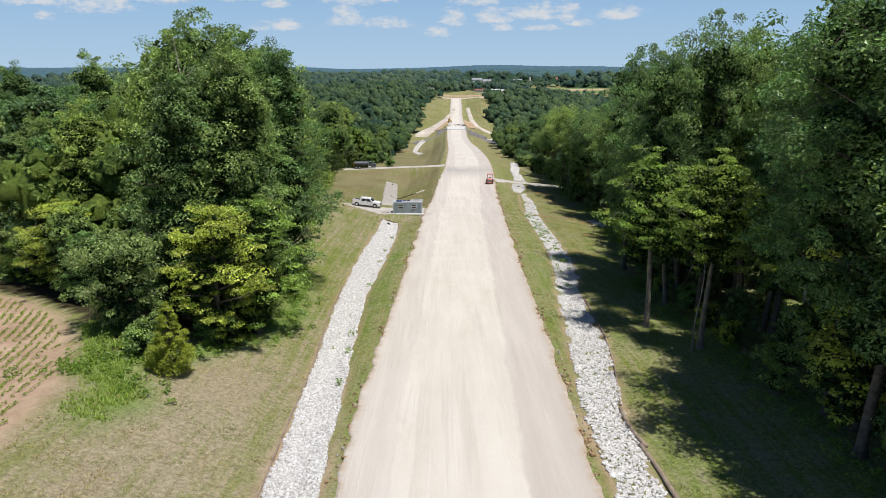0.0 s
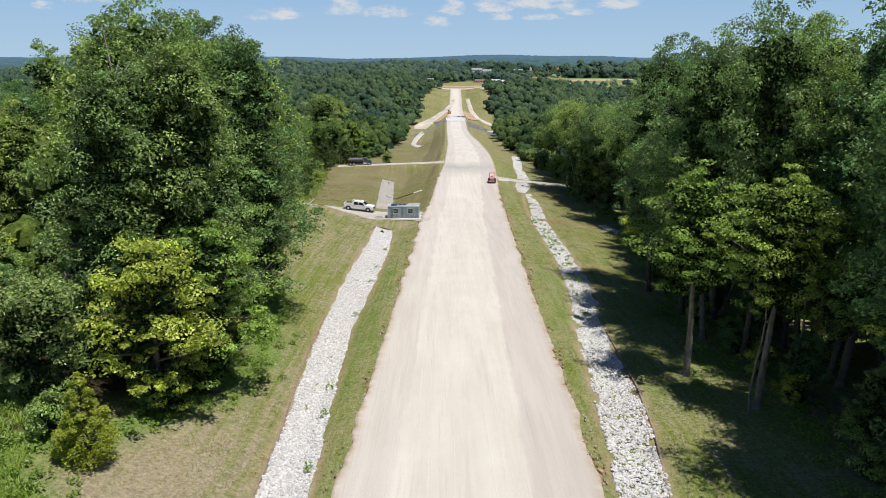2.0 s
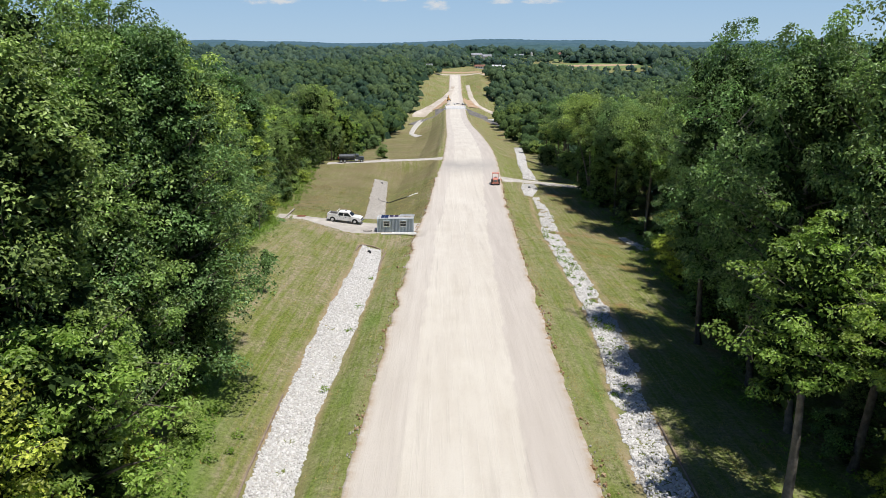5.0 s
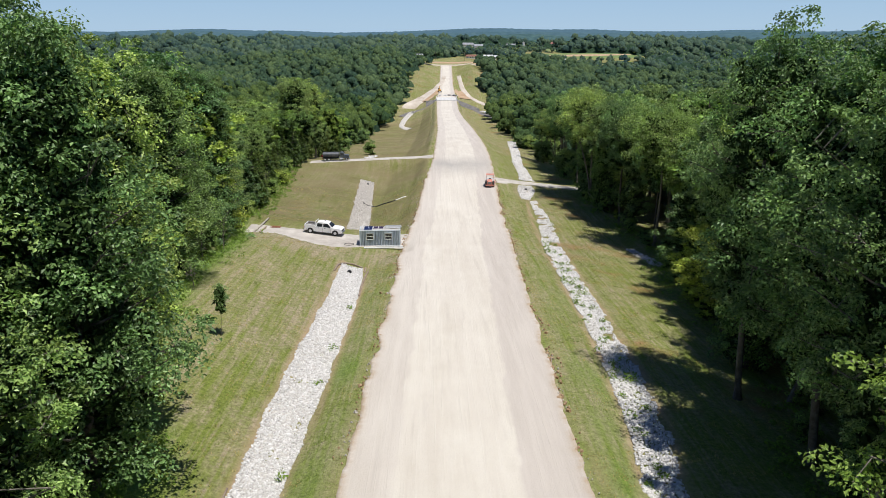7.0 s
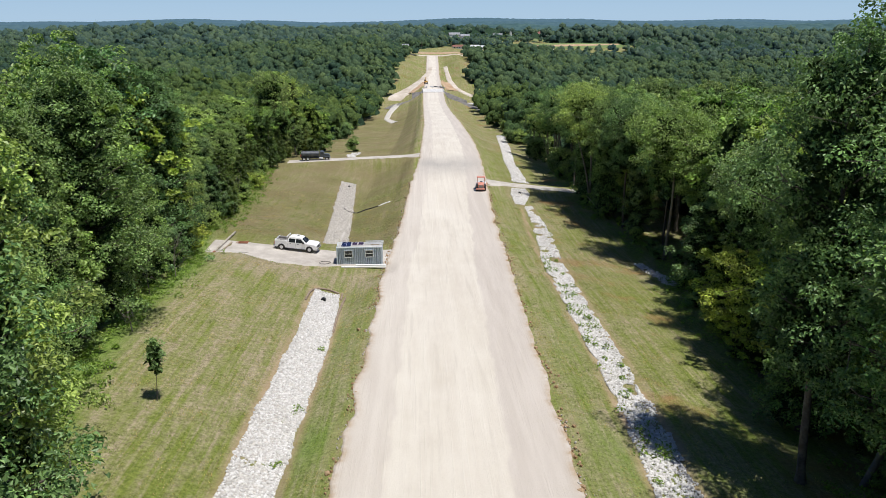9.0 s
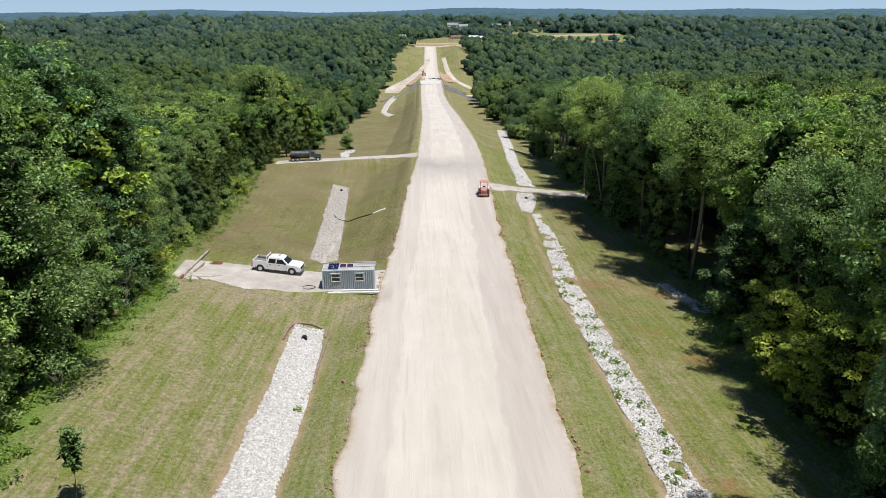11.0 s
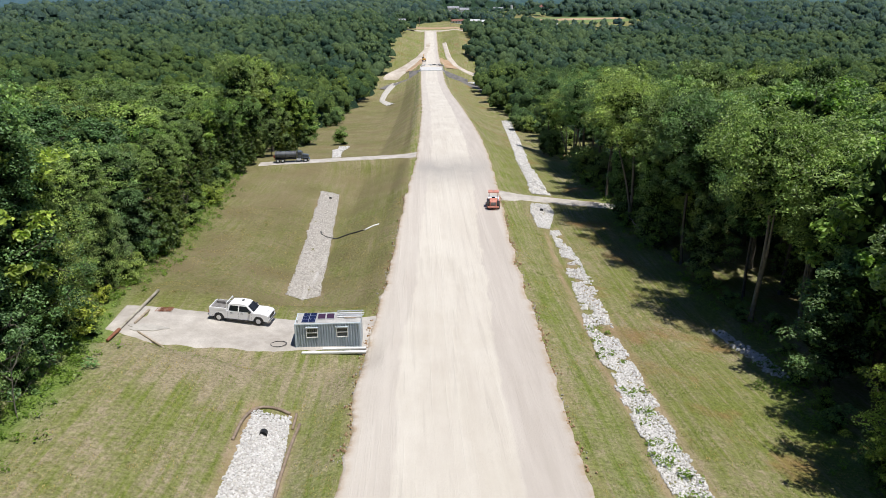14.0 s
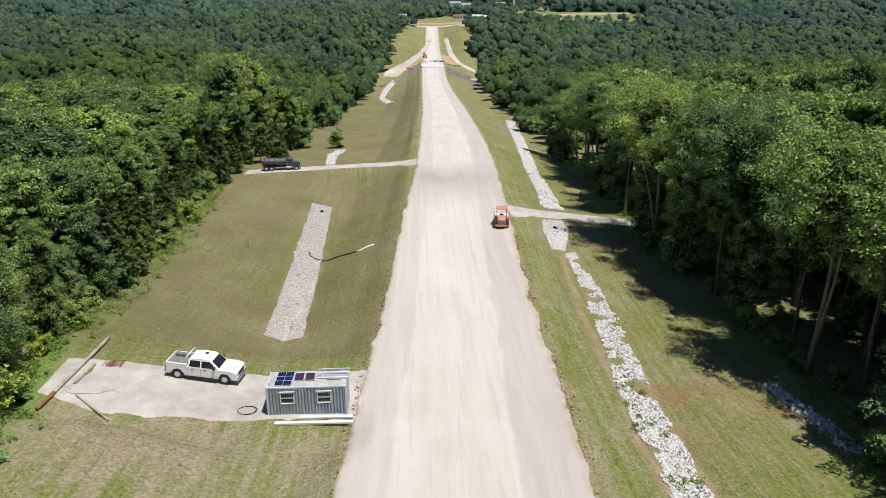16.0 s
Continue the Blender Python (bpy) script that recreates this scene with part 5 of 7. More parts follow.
# (x from, to, y from, to, spacing, distance from the edge, crown radius, material, bulges a crown, leaf tufts a bulge, their size)
for lo_x, hi_x, lo_y, hi_y, step, gap, radius, mat, bulges, tufts, size in (
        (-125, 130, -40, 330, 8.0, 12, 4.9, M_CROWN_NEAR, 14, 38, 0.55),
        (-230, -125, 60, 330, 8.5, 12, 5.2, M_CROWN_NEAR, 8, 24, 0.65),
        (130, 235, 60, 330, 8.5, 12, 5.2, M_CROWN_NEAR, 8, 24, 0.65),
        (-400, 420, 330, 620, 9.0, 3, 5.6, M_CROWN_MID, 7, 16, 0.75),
        # from here on the crown colours carry painted haze
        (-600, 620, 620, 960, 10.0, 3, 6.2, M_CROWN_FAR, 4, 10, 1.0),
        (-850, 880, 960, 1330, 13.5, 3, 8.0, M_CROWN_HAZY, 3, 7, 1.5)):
    x, y = spots(lo_x, hi_x, lo_y, hi_y, step)
    inner = clear(x, y)
    ok = (inner > np.where((y > 128) & (y < 296), np.maximum(gap, 44), gap)) & (np.abs(x) < np.maximum(22 + y * 0.62, 75)) & ((y > 60) | (x > 0))
    x, y, inner = x[ok], y[ok], inner[ok]
    n = len(x)
    tall = np.maximum(canopy_top(x, y), 11) * np.clip(0.62 + inner / 40, 0.62, 1) + far_rng.uniform(-4.5, 4.5, n) + np.where((y < 200) & (x > 0), 6, 0)
    tall = tall * np.interp(y, (560, 680, 950, 1100), (1, 0.74, 0.74, 1))
    tall = np.minimum(tall, low_growth(x, y) * far_rng.uniform(0.7, 1.15, n))
    r = np.minimum(radius * far_rng.uniform(0.52, 1.35, n), tall * 0.5)
    h = np.minimum(tall * 0.6, r * far_rng.uniform(0.85, 1.35, n))
    c = np.stack([x, y, land(x, y) + tall - h], -1)
    tint = far_rng.uniform(0, 1, n) * 0.8 + 0.2 * (0.5 + 0.5 * np.sin(x / 31 + y / 47))
    v, f, m = lumps(far_rng, c, r * 0.74, h * 0.76, 7, 3)
    lc, lr = lobes(far_rng, c, r, h, bulges)
    lt = np.repeat(tint, bulges) + far_rng.normal(0, 0.10, n * bulges)
    lv, lf, lm = lumps(far_rng, lc, lr, lr * 0.85, 5 if lo_y < 600 else 4, 3)
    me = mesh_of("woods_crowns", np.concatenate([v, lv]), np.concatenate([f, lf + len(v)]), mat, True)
    # cores tinted darker than the bulges, as shade between them
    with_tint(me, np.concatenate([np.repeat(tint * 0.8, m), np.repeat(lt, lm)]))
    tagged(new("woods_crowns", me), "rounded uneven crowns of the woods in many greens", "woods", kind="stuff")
    if tufts:
        kind = np.repeat(far_rng.choice(3, n, p=[p for _, p, _ in LEAF_KINDS]), bulges)
        for j, (_, _, key) in enumerate(LEAF_KINDS):
            sel = kind == j
            cv, cf = clumps(far_rng, lc[sel], lr[sel] * 1.02, tufts, size, 0.85)
            # far tufts shifted dimmer and bluer, haze put into the tint
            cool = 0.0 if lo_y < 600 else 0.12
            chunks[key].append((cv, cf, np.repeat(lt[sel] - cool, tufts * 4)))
for leaf, _, key in LEAF_KINDS:
    base, vs, fs, ts = 0, [], [], []
    for v, f, tint in chunks[key]:
        vs.append(v), fs.append(f + base), ts.append(tint)
        base += len(v)
    me = with_tint(mesh_of("woods_leaves", np.concatenate(vs), np.concatenate(fs), leaf), np.concatenate(ts))
    tagged(new("woods_leaves", me), "leaf tufts on the crowns of the woods", "woods", kind="stuff")

# ---- the crossing and the far hillside ----
M_EARTH = plain("orange_earth", (0.40, 0.26, 0.15), (0.54, 0.40, 0.27), 0.2, 0.95, fine=1.5)
M_HAUL = plain("haul_track", (0.46, 0.39, 0.31), (0.66, 0.60, 0.52), 0.12, 0.95, fine=0.8)
M_DARK_ROCK = plain("grey_slope_rock", (0.13, 0.125, 0.12), (0.24, 0.225, 0.21), 0.5, 0.95, fine=2.0)
M_CONCRETE = plain("concrete", (0.55, 0.54, 0.52), (0.70, 0.69, 0.66), 0.6, 0.85)
M_FIELD = plain("hay_field", (0.12, 0.185, 0.060), (0.21, 0.275, 0.10), 0.05, 0.95, fine=0.6)


def draped(name, points, widths, lift, material, label, category="track", kind="structure"):
    """A strip of ground along a line of places."""
    p = np.array(points, float)
    seg = np.concatenate([[0], np.cumsum(np.hypot(*np.diff(p, axis=0).T))])
    t = np.linspace(0, seg[-1], max(6, int(seg[-1] / 3)))
    x, y = np.interp(t, seg, p[:, 0]), np.interp(t, seg, p[:, 1])
    x, y = np.convolve(np.pad(x, 2, mode="edge"), np.ones(5) / 5, "valid"), np.convolve(np.pad(y, 2, mode="edge"), np.ones(5) / 5, "valid")
    w = np.interp(t, seg, widths) / 2 * (1 + 0.12 * wobble(t * 0, t, 0.15, 2))
    dx, dy = np.gradient(x), np.gradient(y)
    ln = np.hypot(dx, dy) + 1e-9
    u = np.linspace(-1, 1, 9)
    gx = x[:, None] + (dy / ln * w)[:, None] * u[None]
    gy = y[:, None] - (dx / ln * w)[:, None] * u[None]
    gz = land(gx, gy) + lift
    gz[:, 0] -= lift + 0.3
    gz[:, -1] -= lift + 0.3
    ny, nx = gx.shape
    i = np.arange(nx * ny).reshape(ny, nx)
    faces = np.stack([i[:-1, :-1], i[:-1, 1:], i[1:, 1:], i[1:, :-1]], -1).reshape(-1, 4)
    return tagged(new(name, mesh_of(name, np.stack([gx, gy, gz], -1).reshape(-1, 3), faces, material, True)), label, category, kind=kind)


draped("haul_track_down_the_bank", ((11.5, 770), (9.5, 740), (4.5, 704), (-5, 674), (-16, 655), (-23, 634)), (4, 5, 8, 13, 14, 12), 0.5, M_HAUL, "pale earth haul track down the bank")
draped("haul_track_to_the_woods", ((25, 770), (25.5, 740), (26.5, 707), (31, 674), (39, 660), (47, 652)), (4, 4, 5, 5, 5, 6), 0.5, M_HAUL, "pale earth haul track towards the woods")
draped("bare_bank_beside_the_haul_track", ((4, 690), (-3, 668), (-10, 656)), (9, 17, 12), 0.4, M_EARTH, "bare orange earth bank", "bank")
draped("bare_bank_by_the_crossing", ((22.5, 700), (23.5, 680), (29, 664)), (6, 13, 14), 0.4, M_EARTH, "bare orange earth bank", "bank")
draped("stream_bank_rocks", ((-1, 640), (-9, 634), (-18, 617), (-24, 600)), (9, 9, 7, 5), 0.35, M_DARK_ROCK, "dark grey rock on the stream bank", "rock bank")
draped("stream_bank_rocks_by_the_woods", ((22, 640), (33, 629), (41, 607), (47, 588)), (9, 8, 6, 5), 0.35, M_DARK_ROCK, "dark grey rock on the stream bank", "rock bank")
draped("rock_chute_at_the_crossing", ((26, 646), (36, 641), (47, 610)), (4, 4, 5), 0.6, M_CONCRETE, "pale grey rock chute beside the crossing", "rock lining")
draped("rock_chute_in_the_valley", ((-12, 640), (-17.5, 612), (-20.5, 585), (-21.5, 558), (-17, 532), (-14, 512)), (5, 5, 4.5, 4, 6, 5), 0.35, M_BED, "white rock chute curving down the valley side", "rock lining")
draped("cross_road", ((-50, 862), (0, 856), (20, 855), (60, 852), (120, 862)), (4, 6, 8, 6, 4), 0.4, M_HAUL, "pale unpaved cross road at the top of the rise")
draped("bare_ground_at_the_top", ((-5, 880), (30, 876), (75, 872)), (10, 14, 8), 0.45, M_EARTH, "bare red-brown earth along the cross road", "bank")
draped("far_hay_field", ((-308, 744), (-242, 740)), (46, 46), 0.3, M_FIELD, "pale green hay field among the woods", "field")
draped("far_pasture", ((140, 1185), (266, 1185)), (60, 66), 0.3, M_FIELD, "pale pasture on the far hill", "field")
draped("far_earthworks", ((118, 1050), (190, 1062), (268, 1074)), (9, 15, 7), 0.5, M_EARTH, "bare orange earthworks on the far hill", "field")

draped("far_meadow", ((112, 1052), (190, 1062), (272, 1072)), (36, 44, 30), 0.2, M_FIELD, "green meadow round the far earthworks", "field")

deck = tagged(empty("bridge"), "pale concrete bridge deck over the stream", "bridge")
dz = float(road_z(632))
part("deck", box(bmesh.new(), (3.2, 629, dz - 0.9), (19.4, 653, dz + 0.22), 0.1), M_CONCRETE, deck)
for x in (3.2, 19.0):
    part("barrier", box(bmesh.new(), (x, 629.5, dz + 0.22), (x + 0.4, 652.5, dz + 1.0), 0.06), M_CONCRETE, deck)
for y in (633, 648):
    part("abutment", box(bmesh.new(), (2.0, y, dz - 7), (20.5, y + 1.2, dz - 0.9), 0.1), M_CONCRETE, deck)

for side, far_x, far_y, drop in ((-1, -5.0, 636, 1.2), (1, 37.0, 634, 7.0)):
    x0 = 3.0 if side < 0 else 19.6
    bm = bmesh.new()
    top_a, top_b = Vector((x0, 636, dz - 0.1)), Vector((far_x, far_y, dz - drop))
    for k in range(6):
        a, b = top_a.lerp(top_b, k / 6), top_a.lerp(top_b, (k + 1) / 6)
        quad = [bm.verts.new(q) for q in (a, b, b + Vector((0, -5, -4.5)), a + Vector((0, -5, -4.5)))]
        bm.faces.new(quad if side < 0 else quad[::-1])
        back = [bm.verts.new(q) for q in (a, b, b + Vector((0, 3, -3)), a + Vector((0, 3, -3)))]
        bm.faces.new(back[::-1] if side < 0 else back)
    # dark grey here includes the shade of the bank
    part("wing_slope", bm, M_DARK_ROCK, deck, "dark grey slope beside the bridge, shade put into its colour")

# houses and sheds on the far hill
M_WALL_WHITE = plain("white_siding", (0.68, 0.68, 0.66), (0.80, 0.80, 0.78), 0.4, 0.7)
M_ROOF_RED = plain("red_roof", (0.20, 0.085, 0.065), (0.28, 0.13, 0.10), 0.4, 0.7)
M_ROOF_GREY = plain("grey_roof", (0.22, 0.23, 0.25), (0.36, 0.37, 0.40), 0.4, 0.6)
M_ROOF_PALE = plain("pale_metal_roof", (0.50, 0.51, 0.52), (0.68, 0.69, 0.70), 0.4, 0.5)
M_DARK_GLASS = plain("dark_glass", (0.03, 0.035, 0.04), (0.06, 0.07, 0.08), 0.4, 0.1, spec=0.6)


def house(name, x, y, length, deep, tall, roof_mat, label, turn=0.0):
    root = tagged(empty(name, pose(x, y, float(land(x, y)) + 0.1, 0, 0, turn)), label, "house")
    part("wall", box(bmesh.new(), (-length / 2, -deep / 2, -1), (length / 2, deep / 2, tall), 0.05), M_WALL_WHITE, root)
    bm = bmesh.new()
    h, o = deep * 0.32, 0.5
    vs = [bm.verts.new(v) for v in ((-length / 2 - o, -deep / 2 - o, tall), (length / 2 + o, -deep / 2 - o, tall), (length / 2 + o, deep / 2 + o, tall), (-length / 2 - o, deep / 2 + o, tall), (-length / 2 - o, 0, tall + h), (length / 2 + o, 0, tall + h))]
    for f in ((0, 1, 5, 4), (2, 3, 4, 5), (3, 0, 4), (1, 2, 5), (3, 2, 1, 0)):
        bm.faces.new([vs[i] for i in f])
    part("roof", bm, roof_mat, root)
    for k in range(int(length // 3)):
        a = -length / 2 + 1.2 + k * 3
        part("window", box(bmesh.new(), (a, -deep / 2 - 0.06, 1.0), (a + 1.1, -deep / 2 + 0.02, 2.2)), M_DARK_GLASS, root)
    return root


house("house", 55, 1236, 16, 9, 6, M_ROOF_GREY, "white two-storey house with grey roof on the far hill")
house("house", 69, 1200, 13, 9, 5, M_ROOF_GREY, "white house with grey roof among the trees")
house("long_shed", 47, 952, 14, 6, 2.4, M_ROOF_RED, "long low shed with a red roof", 4)
house("shed", 67, 966, 10, 7, 3.0, M_ROOF_PALE, "pale shed with a pale metal roof", -6)
house("shed", 80, 974, 11, 6, 2.8, M_ROOF_PALE, "low shed with a pale metal roof", -3)
house("shed", 156, 978, 13, 9, 4, M_ROOF_PALE, "pale metal-roofed shed by the earthworks", 12)
house("house", -16, 925, 10, 7, 3, M_ROOF_GREY, "small white house by the cross road", 5)
house("house", 195, 1288, 34, 11, 5, M_ROOF_RED, "long farm house with a red roof on the far hill", 4)
house("house", 122, 1245, 14, 9, 4, M_ROOF_GREY, "grey-roofed farm house beside the silo", 8)
house("house", -148, 566, 9, 7, 3.5, M_ROOF_GREY, "small white farm building in the woods", 20)
tower = tagged(empty("silo", pose(142, 1245, float(land(142, 1245)))), "tall white silo on the far hill", "silo")
part("barrel", rod(bmesh.new(), (0, 0, -1), (0, 0, 9), 1.7, 1.7, 18), M_WALL_WHITE, tower)
part("cap", rod(bmesh.new(), (0, 0, 9), (0, 0, 10.2), 1.8, 0.3, 18), M_ROOF_GREY, tower)

M_POLE = plain("weathered_pole", (0.16, 0.13, 0.10), (0.28, 0.24, 0.19), 1.0, 0.9)
pole = tagged(empty("utility_pole"), "wooden utility pole with a cross-arm", "utility pole", "utility poles along the cross road")
part("post", rod(bmesh.new(), (0, 0, 0), (0, 0, 10), 0.17, 0.12, 8), M_POLE, pole)
part("cross_arm", box(bmesh.new(), (-1.2, -0.08, 9.2), (1.2, 0.08, 9.4)), M_POLE, pole)
for k, (x, y) in enumerate(((-28, 902), (4, 900), (36, 898), (68, 896), (104, 898))):
    m = pose(x, y, float(land(x, y)), 0, 0, 5)
    if k:
        copy_thing(pole, m)
    else:
        pole.matrix_world = m

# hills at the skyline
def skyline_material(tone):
    """Hills with the haze of distance put into the colour: from dark cool green to blue."""
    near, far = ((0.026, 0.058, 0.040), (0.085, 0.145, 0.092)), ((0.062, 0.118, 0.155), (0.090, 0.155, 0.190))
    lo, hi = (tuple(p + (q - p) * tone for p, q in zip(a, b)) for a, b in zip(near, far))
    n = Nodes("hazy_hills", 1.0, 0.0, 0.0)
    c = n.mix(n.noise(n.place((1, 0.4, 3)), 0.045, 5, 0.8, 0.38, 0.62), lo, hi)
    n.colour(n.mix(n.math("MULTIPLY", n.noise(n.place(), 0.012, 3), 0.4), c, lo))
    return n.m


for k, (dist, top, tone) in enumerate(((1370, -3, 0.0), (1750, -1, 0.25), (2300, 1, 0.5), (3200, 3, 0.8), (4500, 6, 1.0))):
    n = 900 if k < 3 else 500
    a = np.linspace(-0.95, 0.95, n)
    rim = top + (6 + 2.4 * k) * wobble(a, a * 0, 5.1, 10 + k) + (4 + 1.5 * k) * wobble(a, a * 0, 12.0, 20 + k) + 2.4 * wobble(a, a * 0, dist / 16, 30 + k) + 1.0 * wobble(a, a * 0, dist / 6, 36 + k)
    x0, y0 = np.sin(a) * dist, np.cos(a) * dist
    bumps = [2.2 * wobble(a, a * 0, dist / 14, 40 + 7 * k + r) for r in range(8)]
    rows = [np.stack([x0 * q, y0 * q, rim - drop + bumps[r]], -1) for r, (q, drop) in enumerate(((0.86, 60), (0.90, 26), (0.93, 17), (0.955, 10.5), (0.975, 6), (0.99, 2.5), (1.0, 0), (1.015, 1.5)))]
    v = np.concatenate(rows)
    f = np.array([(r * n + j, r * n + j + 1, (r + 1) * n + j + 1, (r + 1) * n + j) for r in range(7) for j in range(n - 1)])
    tagged(new("backdrop_hills", mesh_of("backdrop_hills", v, f, skyline_material(tone), True)), "low wooded hills at the skyline, coloured with blue haze", "hills", kind="structure")

# machines at the crossing
M_YELLOW = plain("yellow_machine_paint", (0.50, 0.26, 0.04), (0.62, 0.36, 0.08), 0.8, 0.5)
M_TRACK_STEEL = plain("dark_track_steel", (0.04, 0.038, 0.036), (0.10, 0.09, 0.08), 1.0, 0.8)


def excavator(x, y, turn, label):
    m = pose(x, y, float(land(x, y)) + 0.25, 0, 0, turn)
    car = tagged(empty("excavator", m), label, "excavator")
    for s in (-1, 1):
        part("track", box(bmesh.new(), (-2.1, s * 1.15 - 0.3, 0), (2.1, s * 1.15 + 0.3, 0.95), 0.25), M_TRACK_STEEL, car)
    part("house", box(bmesh.new(), (-2.3, -1.3, 1.1), (1.3, 1.3, 2.2), 0.12), M_YELLOW, car)
    part("cab", box(bmesh.new(), (0.0, 0.2, 1.9), (1.5, 1.3, 3.1), 0.1), M_DARK_GLASS, car)
    part("boom", rod(bmesh.new(), (1.0, -0.3, 1.8), (4.2, -0.3, 4.6), 0.32, 0.26, 8), M_YELLOW, car)
    part("stick", rod(bmesh.new(), (4.1, -0.3, 4.7), (5.8, -0.3, 1.6), 0.24, 0.18, 8), M_YELLOW, car)
    part("bucket", box(bmesh.new(), (5.2, -0.9, 0.5), (6.3, 0.3, 1.6), 0.15), M_TRACK_STEEL, car)


excavator(6.2, 678, 95, "orange-yellow excavator standing beside the far road")
rubble_rng = random.Random(9)
for k in range(14):
    x, y = rubble_rng.uniform(5.5, 19.5), rubble_rng.uniform(655, 662)
    w, d, h = rubble_rng.uniform(0.7, 1.7), rubble_rng.uniform(0.4, 0.8), rubble_rng.uniform(0.4, 1.0)
    block = part("concrete_block", box(bmesh.new(), (-w, -d, 0), (w, d, h), 0.08), M_CONCRETE if k % 3 else M_DARK_ROCK, None)
    block.matrix_world = pose(x, y, float(land(x, y)) + 0.2, rubble_rng.uniform(-4, 4), 0, rubble_rng.uniform(0, 180))
    tagged(block, "pale concrete block by the bridge" if k % 3 else "dark grey block by the bridge", "concrete block", "blocks by the bridge")

# ---- things: site office, vehicles, pipes and timber ----
def smooth(ob):
    for p in ob.data.polygons:
        p.use_smooth = True
    return ob


def extrude_profile(bm, profile, y0, y1, bevel=0.0):
    """A solid from a side profile of (x, z), between two y."""
    a = [bm.verts.new((x, y0, z)) for x, z in profile]
    b = [bm.verts.new((x, y1, z)) for x, z in profile]
    bm.faces.new(a)
    bm.faces.new(b[::-1])
    n = len(a)
    for i in range(n):
        bm.faces.new((a[(i + 1) % n], a[i], b[i], b[(i + 1) % n]))
    if bevel:
        bmesh.ops.bevel(bm, geom=bm.edges[:], offset=bevel, segments=2, profile=0.6, affect="EDGES")
    bmesh.ops.recalc_face_normals(bm, faces=bm.faces[:])
    return bm


M_STEEL_BLUE = plain("grey_blue_painted_steel", (0.52, 0.60, 0.66), (0.64, 0.72, 0.77), 0.9, 0.55, 0.0, 0.4, 0.1)
M_ROOF_STEEL = plain("weathered_roof_steel", (0.40, 0.39, 0.37), (0.58, 0.57, 0.54), 1.1, 0.6, 0.0, 0.4, 0.15)
M_RUST = plain("rust", (0.20, 0.075, 0.04), (0.36, 0.16, 0.09), 2.0, 0.85, bump=0.3)
M_GALV = plain("galvanised_metal", (0.55, 0.57, 0.59), (0.72, 0.74, 0.76), 1.5, 0.4, 0.4, 0.5)
M_WHITE = plain("white_paint", (0.74, 0.74, 0.72), (0.84, 0.84, 0.82), 0.8, 0.45, 0.0, 0.5)
M_CAR_WHITE = plain("white_car_paint", (0.82, 0.82, 0.81), (0.88, 0.88, 0.87), 0.5, 0.4, 0.0, 0.4, 0.0)
M_RUBBER = plain("black_rubber", (0.02, 0.02, 0.02), (0.05, 0.048, 0.045), 4.0, 0.8)
M_RIM = plain("alloy_rim", (0.55, 0.55, 0.56), (0.70, 0.70, 0.71), 3.0, 0.4, 0.4)
M_CHROME = plain("chrome", (0.55, 0.55, 0.56), (0.68, 0.68, 0.69), 2.0, 0.2, 0.9)
M_BLACK = plain("black_plastic", (0.02, 0.02, 0.022), (0.045, 0.045, 0.048), 3.0, 0.6)
M_BED_GREY = plain("grey_bed_liner", (0.16, 0.15, 0.14), (0.28, 0.27, 0.26), 3.0, 0.8)
M_RED_LAMP = plain("red_lamp", (0.35, 0.02, 0.02), (0.5, 0.04, 0.03), 2.0, 0.3)
M_LAMP = plain("clear_lamp", (0.6, 0.6, 0.6), (0.8, 0.8, 0.8), 2.0, 0.1, 0.2)
M_SOLAR = plain("solar_cell", (0.010, 0.014, 0.05), (0.02, 0.028, 0.09), 3.0, 0.12, 0.0, 0.7)
M_SOLAR_RED = plain("dull_solar_cell", (0.055, 0.025, 0.05), (0.08, 0.04, 0.07), 3.0, 0.2, 0.0, 0.6)
M_ORANGE = plain("orange_paint", (0.55, 0.205, 0.145), (0.67, 0.31, 0.235), 1.2, 0.5, 0.0, 0.4)
M_TANK = plain("dark_grey_tank", (0.085, 0.092, 0.10), (0.15, 0.16, 0.17), 1.0, 0.4, 0.2)
M_CAB = plain("dark_blue_grey_cab", (0.07, 0.085, 0.10), (0.12, 0.135, 0.15), 1.5, 0.35, 0.1)
M_TIMBER = plain("weathered_timber", (0.30, 0.24, 0.17), (0.50, 0.42, 0.32), 2.0, 0.9, bump=0.4)
M_GREEN_PIPE = plain("flaking_painted_pipe", (0.30, 0.26, 0.20), (0.52, 0.48, 0.40), 0.9, 0.7, bump=0.1)
M_PIPE = plain("black_corrugated_pipe", (0.012, 0.012, 0.013), (0.035, 0.035, 0.036), 3.0, 0.5)
M_WATTLE = plain("straw_erosion_roll", (0.24, 0.18, 0.13), (0.38, 0.30, 0.23), 1.6, 0.95, bump=0.6)


# -- site office: a shipping container with windows
OFFICE_AT = pose(-10.42, 152.3, 0.68, 0, 0, 1.2)
office = tagged(empty("site_office", OFFICE_AT), "grey-blue shipping container used as a site office, two white windows", "container")
L, W, H = 6.06, 2.44, 2.59
WINDOWS = (1.10, 3.86)


